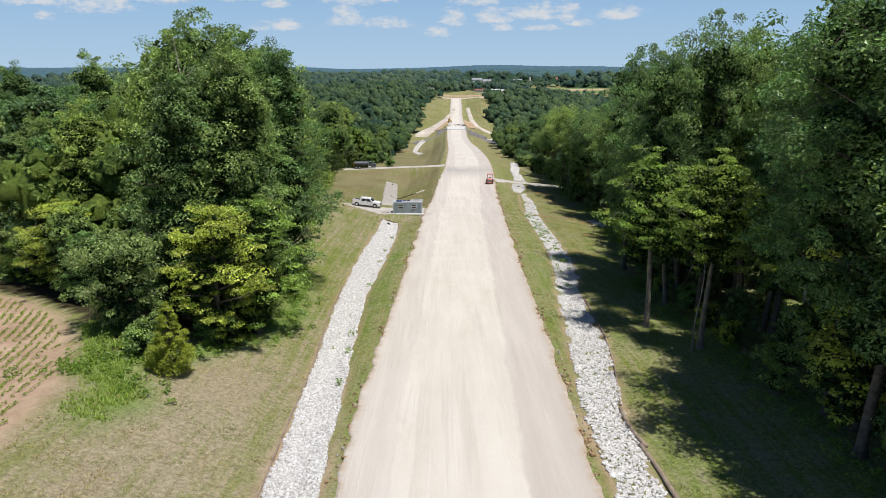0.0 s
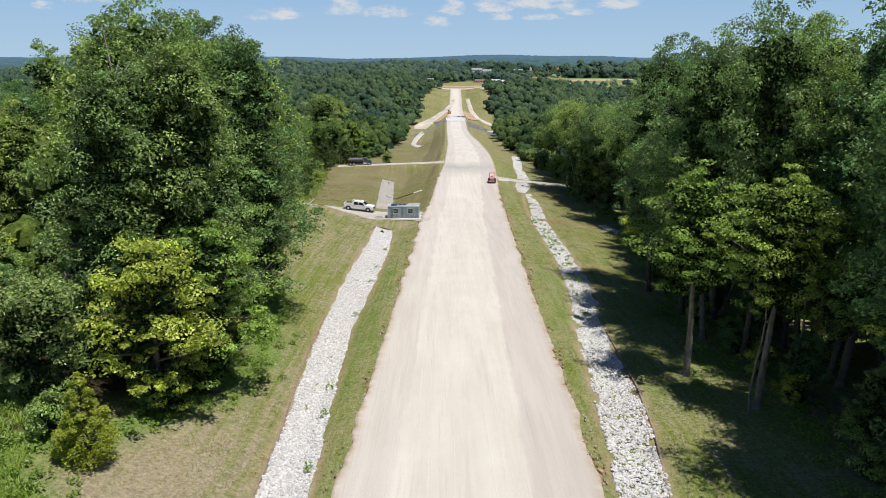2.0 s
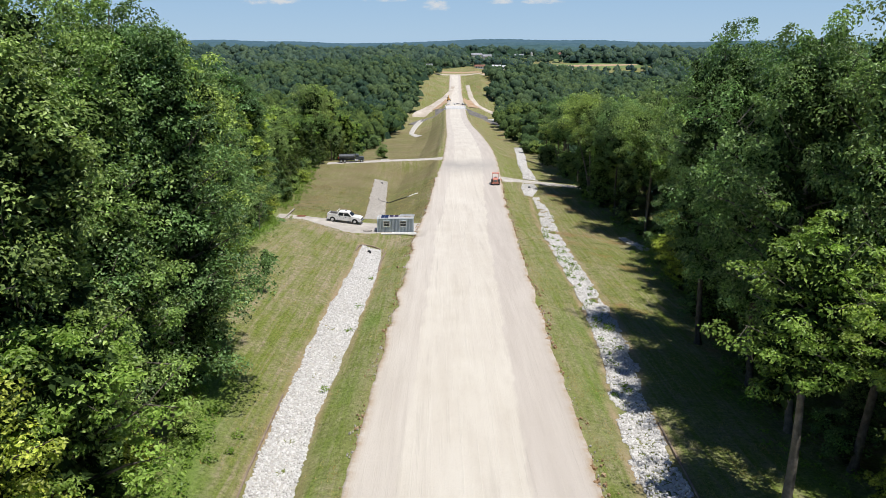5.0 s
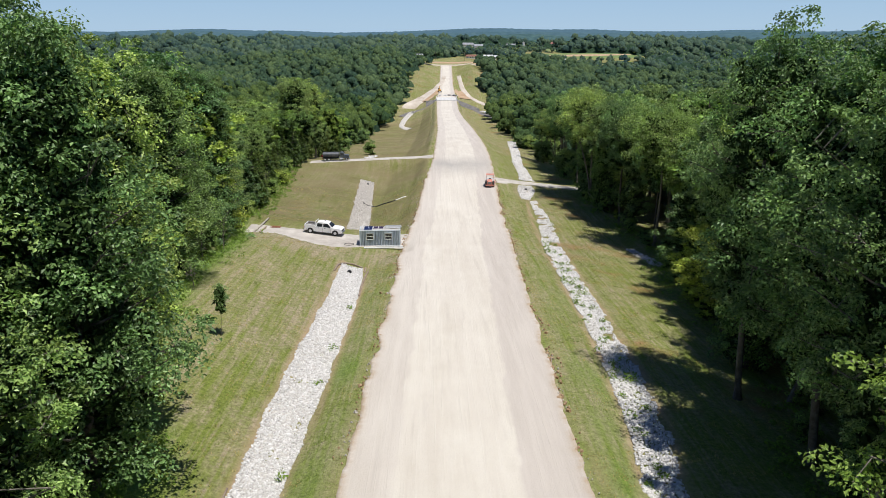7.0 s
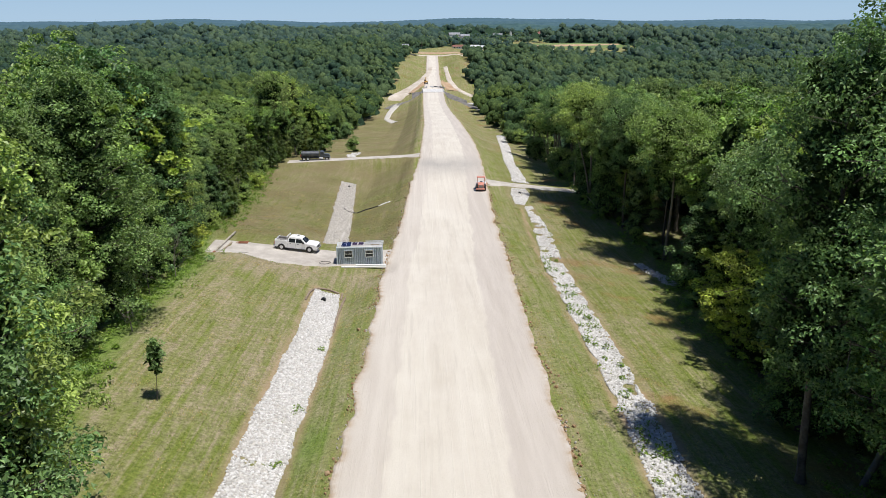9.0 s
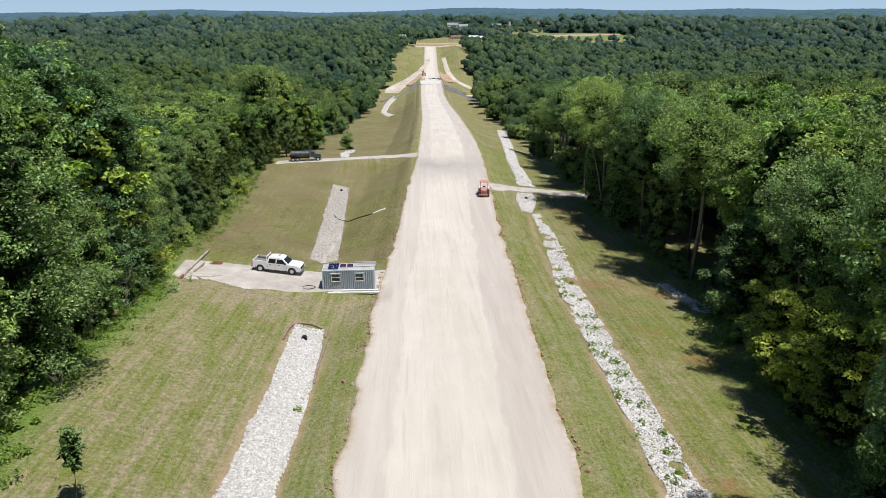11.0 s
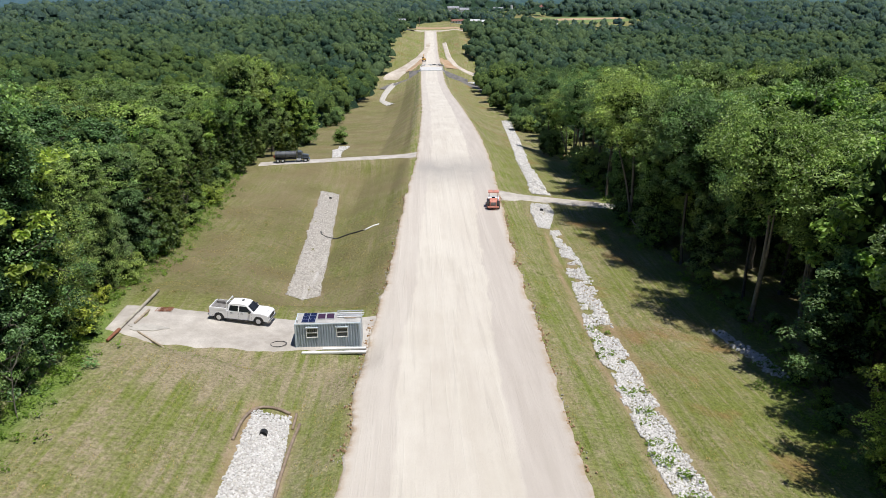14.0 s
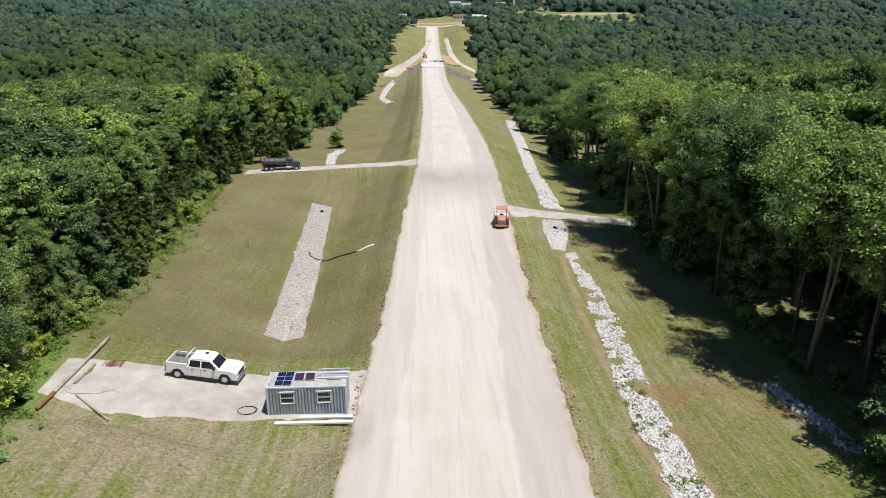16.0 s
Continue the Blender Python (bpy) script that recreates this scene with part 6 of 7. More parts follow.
def corrugated(length, depth, z0, z1, ribs, holes=()):
    """A ribbed wall along x at y 0, with its ribs standing out by depth."""
    bm = bmesh.new()
    xs, step = [], length / ribs
    for i in range(ribs):
        for f, d in ((0, 0), (0.32, 0), (0.5, 1), (0.82, 1)):
            xs.append((i * step + f * step, -depth * d))
    xs.append((length, 0))
    cuts = sorted({z0, z1, *(z for h in holes for z in h[2:])})
    grid = [[bm.verts.new((x, y, z)) for x, y in xs] for z in cuts]
    for k in range(len(cuts) - 1):
        for i in range(len(xs) - 1):
            mx, mz = (xs[i][0] + xs[i + 1][0]) / 2, (cuts[k] + cuts[k + 1]) / 2
            if not any(h[0] < mx < h[1] and h[2] < mz < h[3] for h in holes):
                bm.faces.new((grid[k][i], grid[k][i + 1], grid[k + 1][i + 1], grid[k + 1][i]))
    bmesh.ops.solidify(bm, geom=bm.faces[:], thickness=0.02)
    return bm


HOLES = [(x, x + 0.95, 1.22, 2.12) for x in WINDOWS]
front = part("front_wall", corrugated(L - 0.3, 0.05, 0.14, H - 0.12, 24, [(a - 0.15, b - 0.15, c, d) for a, b, c, d in HOLES]), M_STEEL_BLUE, office)
front.location = (0.15, 0.06, 0)
back = part("back_wall", corrugated(L - 0.3, 0.05, 0.14, H - 0.12, 24), M_STEEL_BLUE, office)
back.location, back.rotation_euler = (L - 0.15, W - 0.06, 0), (0, 0, math.pi)
end = part("end_wall", corrugated(W - 0.3, 0.05, 0.14, H - 0.12, 8), M_STEEL_BLUE, office)
end.location, end.rotation_euler = (0.06, W - 0.15, 0), (0, 0, -math.pi / 2)
roof = part("roof", box(bmesh.new(), (0.06, 0.06, H - 0.12), (L - 0.06, W - 0.06, H - 0.045)), M_ROOF_STEEL, office, "weathered ribbed steel roof")
for i in range(24):
    x = 0.1 + i * (L - 0.2) / 24
    part("rib", box(bmesh.new(), (x, 0.08, H - 0.044), (x + (L - 0.2) / 48, W - 0.08, H - 0.015)), M_ROOF_STEEL, roof)
part("floor", box(bmesh.new(), (0.05, 0.05, 0.05), (L - 0.05, W - 0.05, 0.16)), M_BLACK, office)
for x in (0, L - 0.15):
    for y in (0, W - 0.15):
        part("corner_post", box(bmesh.new(), (x, y, 0), (x + 0.15, y + 0.15, H), 0.015), M_STEEL_BLUE, office)
for z, t in ((0.03, 0.15), (H - 0.13, 0.12)):
    for y in (0.01, W - 0.09):
        part("rail", box(bmesh.new(), (0.15, y, z), (L - 0.15, y + 0.08, z + t), 0.01), M_STEEL_BLUE, office)
    part("rail", box(bmesh.new(), (0.02, 0.15, z), (0.1, W - 0.15, z + t), 0.01), M_STEEL_BLUE, office)
for k in range(2):
    leaf = part("door", box(bmesh.new(), (L - 0.10, 0.16 + k * 1.07, 0.16), (L - 0.05, 1.21 + k * 1.07, H - 0.13), 0.01), M_STEEL_BLUE, office)
    for y in (0.45, 0.85):
        part("lock_rod", rod(bmesh.new(), (L + 0.02, y + k * 1.07, 0.2), (L + 0.02, y + k * 1.07, H - 0.15), 0.022, sides=6), M_GALV, leaf)
for x in WINDOWS:
    w = part("window", box(bmesh.new(), (x - 0.02, 0.10, 1.2), (x + 0.97, 0.14, 2.14)), M_BLACK, office)
    for lo, hi in (((x - 0.07, -0.03, 1.16), (x + 1.02, 0.1, 1.24)), ((x - 0.07, -0.03, 2.08), (x + 1.02, 0.1, 2.16)), ((x - 0.07, -0.03, 1.24), (x + 0.01, 0.1, 2.08)), ((x + 0.94, -0.03, 1.24), (x + 1.02, 0.1, 2.08)), ((x + 0.01, 0.0, 1.63), (x + 0.94, 0.09, 1.70))):
        part("window_frame", box(bmesh.new(), lo, hi, 0.008), M_WHITE, w, "white window frame")
    for z in (1.25, 1.70):
        part("pane", box(bmesh.new(), (x + 0.02, 0.05, z), (x + 0.93, 0.065, z + 0.37)), M_DARK_GLASS, w)
    for q in range(5):
        part("blind_slat", box(bmesh.new(), (x + 0.08 + q * 0.18, 0.03, 1.72), (x + 0.13 + q * 0.18, 0.045, 2.06)), M_BED_GREY, w)
    part("hood", box(bmesh.new(), (x - 0.12, -0.09, 2.17), (x + 1.07, 0.1, 2.23), 0.01), M_STEEL_BLUE, w)
part("vent", rod(bmesh.new(), (0.25, 0.5, H - 0.03), (0.25, 0.5, H + 0.22), 0.08, sides=10), M_WHITE, office)
for x in (0.35, 2.9, 5.5):
    part("block", box(bmesh.new(), (x, 0.1, -0.2), (x + 0.35, W - 0.1, 0.05), 0.02), M_TIMBER, office)


def solar(name, x, y, w, d, cells, cell_mat, label):
    """A framed panel lying on the container's roof, slightly raised at the back."""
    p = tagged(empty(name, OFFICE_AT @ pose(x, y, H + 0.01, 3, 0, 0)), label, "solar panel", "solar panels on the site office")
    part("frame", box(bmesh.new(), (0, 0, 0), (w, d, 0.035), 0.004), M_GALV, p)
    for i in range(cells):
        part("cell", box(bmesh.new(), (0.03 + i * (w - 0.03) / cells, 0.03, 0.036), ((i + 1) * (w - 0.03) / cells, d - 0.03, 0.042)), cell_mat, p)


for row in range(3):
    solar("solar_panel", 0.62 + 0.02 * row, 0.28 + row * 0.68, 1.28, 0.62, 2, M_SOLAR, "dark blue solar panel on the container roof")
for k in range(2):
    solar("solar_panel", 2.02 + k * 0.82, 0.95, 0.74, 1.05, 1, M_SOLAR_RED, "dull purple-black solar panel on the container roof")
lumber_rng = random.Random(3)
for k in range(7):
    y = 1.25 + k * 0.16
    stud = part("metal_stud", box(bmesh.new(), (3.7 + lumber_rng.uniform(0, 0.5), y, H + 0.02 + 0.07 * (k % 2)), (6.1 + lumber_rng.uniform(-.2, .2), y + 0.12, H + 0.09 + 0.07 * (k % 2)), 0.006), M_GALV if k % 3 else M_WHITE, None)
    stud.matrix_world = OFFICE_AT @ pose(0, 0.05 * k, 0, 0, 0, lumber_rng.uniform(-2, 1))
    tagged(stud, "loose galvanised metal stud on the container roof", "metal stud", "metal studs on the site office")
board = part("board", box(bmesh.new(), (4.5, 0.98, H + 0.02), (5.6, 1.1, H + 0.07), 0.006), M_TIMBER, None)
board.matrix_world = OFFICE_AT
tagged(board, "short timber board lying on the container roof", "board")

for x0, x1, y, h in ((-9.7, -3.85, 150.95, 0.16), (-7.9, -3.9, 151.75, 0.14)):
    beam = part("white_beam", box(bmesh.new(), (x0, y, 0), (x1, y + 0.32, h), 0.02), M_WHITE, None)
    beam.location = (0, 0, float(land((x0 + x1) / 2, y)) + 0.08)
    tagged(beam, "long white painted beam lying before the container", "beam", "white beams by the container")


def coil(name, x, y, radius, tube, turns, material, label):
    pts = []
    rng = random.Random(4)
    for i in range(turns * 28 + 1):
        a = 2 * math.pi * i / 28
        r = radius * (1 + 0.06 * math.sin(a * 1.3 + 1))
        pts.append(((x + r * math.cos(a), y + 0.8 * r * math.sin(a), float(land(x, y)) + 0.1 + tube + 0.03 * (i // 28)), tube))
    v, f = tubes([pts], 6)
    return tagged(new(name, mesh_of(name, v, f, material, True)), label, "hose")


coil("hose_coil", -12.1, 153.0, 0.72, 0.02, 2, M_PIPE, "coiled black hose on the gravel")


# -- wheels, shared by the vehicles
def wheel(parent, x, y, z, radius, width, rim_mat, name="wheel"):
    """A wheel with tyre and dished rim; y is its outer side's sign times the offset."""
    out = 1 if y > 0 else -1
    root = new(name)
    root.parent = parent
    root.location = (x, y, z)
    bm = bmesh.new()
    rod(bm, (0, -width / 2, 0), (0, width / 2, 0), radius, sides=24)
    bmesh.ops.bevel(bm, geom=[e for e in bm.edges if abs(e.verts[0].co.y - e.verts[1].co.y) < 1e-6 and len(e.link_faces) == 2], offset=width * 0.18, segments=2, affect="EDGES")
    part("tyre", bm, M_RUBBER, root)
    rim = rod(bmesh.new(), (0, out * width * 0.30, 0), (0, out * width * 0.53, 0), radius * 0.60, radius * 0.56, 16)
    for k in range(6):
        a = k * math.pi / 3
        box(rim, (-0.03, out * width * 0.53 - 0.01, radius * 0.12), (0.03, out * width * 0.53 + 0.015, radius * 0.5), at=Matrix.Rotation(a, 4, "Y"))
    part("rim", rim, rim_mat, root)
    return root


# -- pickup truck; x points forwards
def pickup(m):
    car = tagged(empty("pickup_truck", m), "white four-door pickup truck with an open bed, parked on gravel", "pickup truck")
    hw = 1.0
    low = [(-2.95, 0.62), (-2.93, 1.16), (-1.16, 1.18), (1.36, 1.18), (1.52, 1.23), (2.30, 1.21), (2.78, 1.14), (2.98, 1.00), (3.05, 0.62), (2.95, 0.42), (2.54, 0.42), (2.48, 0.70), (2.30, 0.92), (1.98, 0.98), (1.70, 0.92), (1.52, 0.70), (1.46, 0.38), (-1.40, 0.38), (-1.47, 0.70), (-1.65, 0.92), (-1.95, 0.98), (-2.25, 0.92), (-2.43, 0.70), (-2.49, 0.45), (-2.90, 0.45)]
    bm = extrude_profile(bmesh.new(), low, -hw, hw, 0.045)
    part("body", bm, M_CAR_WHITE, car)
    cab = bmesh.new()
    prof = [(-1.15, 1.15), (-1.12, 1.70), (-1.00, 1.87), (-0.20, 1.93), (0.60, 1.91), (0.80, 1.83), (1.56, 1.20)]
    a = [cab.verts.new((x, -0.96 + (0.20 if z > 1.5 else 0), z)) for x, z in prof]
    b = [cab.verts.new((x, 0.96 - (0.20 if z > 1.5 else 0), z)) for x, z in prof]
    cab.faces.new(a), cab.faces.new(b[::-1])
    for i in range(len(a)):
        k = (i + 1) % len(a)
        cab.faces.new((a[k], a[i], b[i], b[k]))
    bmesh.ops.bevel(cab, geom=cab.edges[:], offset=0.06, segments=3, profile=0.6, affect="EDGES")
    bmesh.ops.recalc_face_normals(cab, faces=cab.faces[:])
    part("cab", cab, M_CAR_WHITE, car)

    def pane(name, corners):
        g = bmesh.new()
        f = g.faces.new([g.verts.new(c) for c in corners])
        bmesh.ops.solidify(g, geom=[f], thickness=0.012)
        bmesh.ops.recalc_face_normals(g, faces=g.faces[:])
        part(name, g, M_DARK_GLASS, car)

    pane("windscreen", ((1.49, -0.80, 1.29), (1.49, 0.80, 1.29), (0.90, 0.70, 1.79), (0.90, -0.70, 1.79)))
    pane("rear_window", ((-1.17, -0.70, 1.30), (-1.17, 0.70, 1.30), (-1.14, 0.62, 1.68), (-1.14, -0.62, 1.68)))
    hood = bmesh.new()
    box(hood, (1.62, -0.62, 1.20), (2.66, 0.62, 1.25), 0.03)
    part("hood_bulge", hood, M_CAR_WHITE, car)
    for s in (-1, 1):
        for x0, x1, x2, x3 in ((-0.98, -0.06, -0.06, -0.88), (0.06, 1.30, 0.74, 0.06)):
            pane("side_window", ((x0, s * 0.962, 1.24), (x1, s * 0.962, 1.24), (x2, s * 0.80, 1.74), (x3, s * 0.80, 1.74)))
        part("mirror", box(bmesh.new(), (1.06, s * 1.06 - 0.13, 1.22), (1.22, s * 1.06 + 0.13, 1.46), 0.03), M_BLACK, car)
        for x in (-0.80, 0.25):
            part("door_handle", box(bmesh.new(), (x, s * 1.005 - 0.02, 1.02), (x + 0.22, s * 1.005 + 0.02, 1.07), 0.008), M_BLACK, car)
        for x in (-1.05, 0.0, 1.30):
            part("door_seam", box(bmesh.new(), (x - 0.008, s * 1.0 - 0.004, 0.50), (x + 0.008, s * 1.0 + 0.004, 1.14)), M_BLACK, car)
        part("headlight", box(bmesh.new(), (2.76, s * 0.78 - 0.21, 0.82), (3.03, s * 0.78 + 0.21, 1.03), 0.03), M_LAMP, car)
        part("tail_light", box(bmesh.new(), (-2.98, s * 0.9 - 0.10, 0.76), (-2.88, s * 0.9 + 0.115, 1.12), 0.02), M_RED_LAMP, car)
        part("running_board", box(bmesh.new(), (-1.35, s * 0.98 - 0.1, 0.36), (1.4, s * 0.98 + 0.1, 0.41), 0.02), M_BLACK, car)
        part("bed_wall", box(bmesh.new(), (-2.93, s * 0.93 - 0.07, 1.10), (-1.18, s * 0.93 + 0.07, 1.42), 0.02), M_CAR_WHITE, car)
        part("tool_box", box(bmesh.new(), (-2.75, s * 0.66 - 0.2, 1.2), (-1.30, s * 0.66 + 0.2, 1.46), 0.02), M_BED_GREY, car)
        part("rack_post", box(bmesh.new(), (-1.26, s * 0.84 - 0.035, 1.3), (-1.18, s * 0.84 + 0.035, 2.0), 0.01), M_WHITE, car)
        part("mud_flap", box(bmesh.new(), (-2.56, s * 0.88 - 0.14, 0.3), (-2.53, s * 0.88 + 0.14, 0.7)), M_BLACK, car)
        for x in (-1.95, 2.0):
            wheel(car, x, s * 0.89, 0.43, 0.43, 0.28, M_RIM)
            arch = bmesh.new()
            rod(arch, (x, s * 0.60, 0.50), (x, s * 0.99, 0.50), 0.47, sides=20)
            part("wheel_arch", arch, M_BLACK, car)
    part("rack_bar", box(bmesh.new(), (-1.26, -0.88, 1.94), (-1.18, 0.88, 2.02), 0.01), M_WHITE, car)
    part("tailgate", box(bmesh.new(), (-2.97, -0.86, 0.68), (-2.88, 0.86, 1.40), 0.02), M_CAR_WHITE, car)
    part("bed_floor", box(bmesh.new(), (-2.88, -0.86, 1.16), (-1.18, 0.86, 1.20)), M_BED_GREY, car)
    part("grille", box(bmesh.new(), (2.97, -0.56, 0.68), (3.05, 0.56, 1.0), 0.02), M_BLACK, car)
    part("front_bumper", box(bmesh.new(), (2.88, -0.99, 0.42), (3.15, 0.99, 0.64), 0.06), M_CHROME, car)
    part("rear_bumper", box(bmesh.new(), (-3.12, -0.96, 0.46), (-2.90, 0.96, 0.64), 0.04), M_CHROME, car)
    part("roof_hatch", box(bmesh.new(), (-0.05, 0.12, 1.925), (0.2, 0.42, 1.955), 0.01), M_BLACK, car)
    return car


pickup(pose(-16.5, 157.85, float(land(-16.5, 157.8)) + 0.08, 0, 4.5, -8.0))


# -- water tanker; x points forwards
def tanker(m):
    car = tagged(empty("tanker_truck", m), "dark grey water tanker truck parked at the edge of the woods", "tanker truck")
    tank = bmesh.new()
    rod(tank, (-4.0, 0, 1.95), (1.25, 0, 1.95), 0.98, sides=28)
    for v in tank.verts:
        v.co.z = 1.95 + (v.co.z - 1.95) * 0.82
    bmesh.ops.bevel(tank, geom=[e for e in tank.edges if abs(e.verts[0].co.x - e.verts[1].co.x) < 1e-6], offset=0.1, segments=2, affect="EDGES")
    t = part("tank", tank, M_TANK, car)
    for x in (-3.6, -1.4, 0.9):
        part("band", rod(bmesh.new(), (x, 0, 1.95), (x + 0.06, 0, 1.95), 0.99, sides=28), M_BLACK, t).scale = (1, 1, 1)
    for x in (-2.6, -0.4):
        part("hatch", rod(bmesh.new(), (x, 0, 2.72), (x, 0, 2.86), 0.24, sides=14), M_BLACK, t)
    part("frame", box(bmesh.new(), (-4.1, -0.45, 0.72), (4.2, 0.45, 1.0), 0.02), M_BLACK, car)
    cab = extrude_profile(bmesh.new(), [(1.55, 0.95), (1.55, 2.55), (1.7, 2.7), (2.45, 2.68), (2.75, 2.0), (2.8, 0.95)], -1.05, 1.05, 0.05)
    part("cab", cab, M_CAB, car)
    part("hood", extrude_profile(bmesh.new(), [(2.8, 0.9), (2.78, 1.95), (4.15, 1.78), (4.3, 1.6), (4.3, 0.85)], -0.72, 0.72, 0.06), M_CAB, car)
    part("grille", box(bmesh.new(), (4.27, -0.5, 0.95), (4.36, 0.5, 1.65), 0.03), M_CHROME, car)
    part("bumper", box(bmesh.new(), (4.25, -1.15, 0.5), (4.5, 1.15, 0.8), 0.04), M_CHROME, car)
    for s in (-1, 1):
        part("exhaust_stack", rod(bmesh.new(), (1.45, s * 0.95, 1.0), (1.45, s * 0.95, 3.1), 0.08, sides=10), M_CHROME, car)
        part("fender", box(bmesh.new(), (2.85, s * 0.95 - 0.2, 1.02), (4.2, s * 0.95 + 0.2, 1.16), 0.05), M_CAB, car)
        part("side_window", box(bmesh.new(), (1.75, s * 1.045 - 0.02, 1.85), (2.5, s * 1.045 + 0.02, 2.45), 0.01), M_DARK_GLASS, car)
        part("mirror", box(bmesh.new(), (2.7, s * 1.3 - 0.08, 1.8), (2.78, s * 1.3 + 0.08, 2.3), 0.02), M_CHROME, car)
        part("fuel_tank", rod(bmesh.new(), (1.3, s * 0.85, 0.75), (2.4, s * 0.85, 0.75), 0.3, sides=14), M_GALV, car)
        for x in (-3.3, -2.1, 3.5):
            wheel(car, x, s * 0.98, 0.52, 0.52, 0.3 if x > 0 else 0.5, M_GALV)
    part("windscreen", box(bmesh.new(), (2.62, -0.9, 2.02), (2.66, 0.9, 2.55), 0.01, at=Matrix()), M_DARK_GLASS, car)
    part("spray_bar", rod(bmesh.new(), (-4.15, -1.1, 0.8), (-4.15, 1.1, 0.8), 0.07, sides=8), M_RUST, car)
    part("pump", box(bmesh.new(), (-4.35, -0.4, 1.2), (-4.0, 0.4, 1.7), 0.05), M_RED_LAMP, car)
    return car


tanker(pose(-26.2, 248.7, float(land(-26.5, 248.6)) + 0.07, 0, 0, 5) @ Matrix.Diagonal((0.86, 0.86, 0.86, 1)))


# -- soil roller; its engine end points to -y
def roller(m):
    car = tagged(empty("soil_roller", m), "orange soil roller with an open canopy, parked on the road", "road roller")
    part("engine_cover", extrude_profile(bmesh.new(), [(-2.2, 0.75), (-2.25, 1.45), (-1.9, 1.7), (-0.45, 1.75), (-0.45, 0.75)], -0.62, 0.62, 0.06), M_ORANGE, car)
    part("grille", box(bmesh.new(), (-2.30, -0.42, 0.9), (-2.22, 0.42, 1.42), 0.02), M_BED_GREY, car)
    part("bumper", box(bmesh.new(), (-2.42, -0.95, 0.45), (-2.2, 0.95, 0.75), 0.04), M_ORANGE, car)
    part("platform", box(bmesh.new(), (-0.55, -0.85, 0.85), (0.75, 0.85, 1.0), 0.03), M_BLACK, car)
    part("seat", extrude_profile(bmesh.new(), [(-0.35, 1.0), (-0.4, 1.9), (-0.25, 1.9), (-0.15, 1.4), (0.2, 1.38), (0.2, 1.0)], -0.25, 0.25, 0.03), M_BLACK, car)
    part("console", box(bmesh.new(), (0.45, -0.3, 1.0), (0.7, 0.3, 1.65), 0.04), M_BLACK, car)
    for x in (-0.5, 0.7):
        for s in (-1, 1):
            part("canopy_post", box(bmesh.new(), (x - 0.05, s * 0.75 - 0.05, 0.95), (x + 0.05, s * 0.75 + 0.05, 2.75), 0.015), M_ORANGE, car)
    part("canopy", box(bmesh.new(), (-0.75, -0.92, 2.72), (0.95, 0.92, 2.84), 0.04), M_ORANGE, car)
    part("beacon", rod(bmesh.new(), (0.1, 0, 2.84), (0.1, 0, 3.0), 0.08, sides=10), M_LAMP, car)
    for s in (-1, 1):
        part("tail_light", box(bmesh.new(), (-2.32, s * 0.5 - 0.06, 1.5), (-2.24, s * 0.5 + 0.06, 1.6), 0.01), M_RED_LAMP, car)
        wheel(car, -1.25, s * 0.86, 0.72, 0.72, 0.5, M_ORANGE)
        part("drum_frame", box(bmesh.new(), (0.6, s * 1.08 - 0.08, 0.6), (3.0, s * 1.08 + 0.08, 0.9), 0.03), M_ORANGE, car)
    part("front_beam", box(bmesh.new(), (2.85, -1.1, 0.6), (3.05, 1.1, 0.9), 0.03), M_ORANGE, car)
    part("drum", rod(bmesh.new(), (1.9, -1.0, 0.74), (1.9, 1.0, 0.74), 0.74, sides=32), M_GALV, car)
    return car


roller(pose(13.0, 204.6, float(land(13.0, 204.6)) + 0.16, 0, 0, 84) @ Matrix.Diagonal((0.92, 0.92, 0.92, 1)))


# -- pipes, timber, rolls and drains
def lying(name, a, b, r, material, label, category, lift=0.0, sides=12, wob=0.0):
    """A round piece lying on the ground from a to b."""
    n = 14
    pts = []
    for i in range(n):
        t = i / (n - 1)
        x, y = a[0] + (b[0] - a[0]) * t, a[1] + (b[1] - a[1]) * t
        z = max(float(land(a[0], a[1])) * (1 - t) + float(land(b[0], b[1])) * t, float(land(x, y)) + 0.0)
        pts.append(((x + wob * math.sin(7 * t), y, z + r * 0.9 + 0.05 + lift), r * (1 - 0.15 * t)))
    pts = [(pts[0][0], 0.01)] + pts + [(pts[-1][0], 0.01)]
    v, f = tubes(pts and [pts], sides)
    return tagged(new(name, mesh_of(name, v, f, material, True)), label, category)


long_pipe = lying("steel_pipe", (-26.2, 162.9), (-26.85, 152.4), 0.16, M_GREEN_PIPE, "long steel pipe with flaking pale paint across the gravel", "pipe")
lying("rusty_pipe", (-26.75, 153.6), (-26.95, 151.3), 0.17, M_RUST, "rusty open pipe end in the grass", "pipe")
lying("timber_pole", (-25.6, 158.3), (-25.9, 155.2), 0.13, M_TIMBER, "grey timber pole beside the steel pipe", "timber", sides=8)
lying("timber_pole", (-25.1, 153.6), (-21.5, 150.5), 0.09, M_TIMBER, "thin timber pole in the grass", "timber", sides=8)
rack = tagged(empty("rusty_mesh_mat"), "flat mat of rusty reinforcing bars on the gravel", "steel mesh")
for k in range(8):
    z = float(land(-24.3, 158.8)) + 0.12
    part("bar", rod(bmesh.new(), (-25.2, 158.3 + k * 0.14, z), (-23.4, 158.2 + k * 0.14, z + 0.0), 0.025, sides=5), M_RUST, rack)
for k in range(5):
    part("bar", rod(bmesh.new(), (-25.0 + k * 0.35, 158.2, z + 0.04), (-25.0 + k * 0.35, 159.35, z + 0.04), 0.025, sides=5), M_RUST, rack)


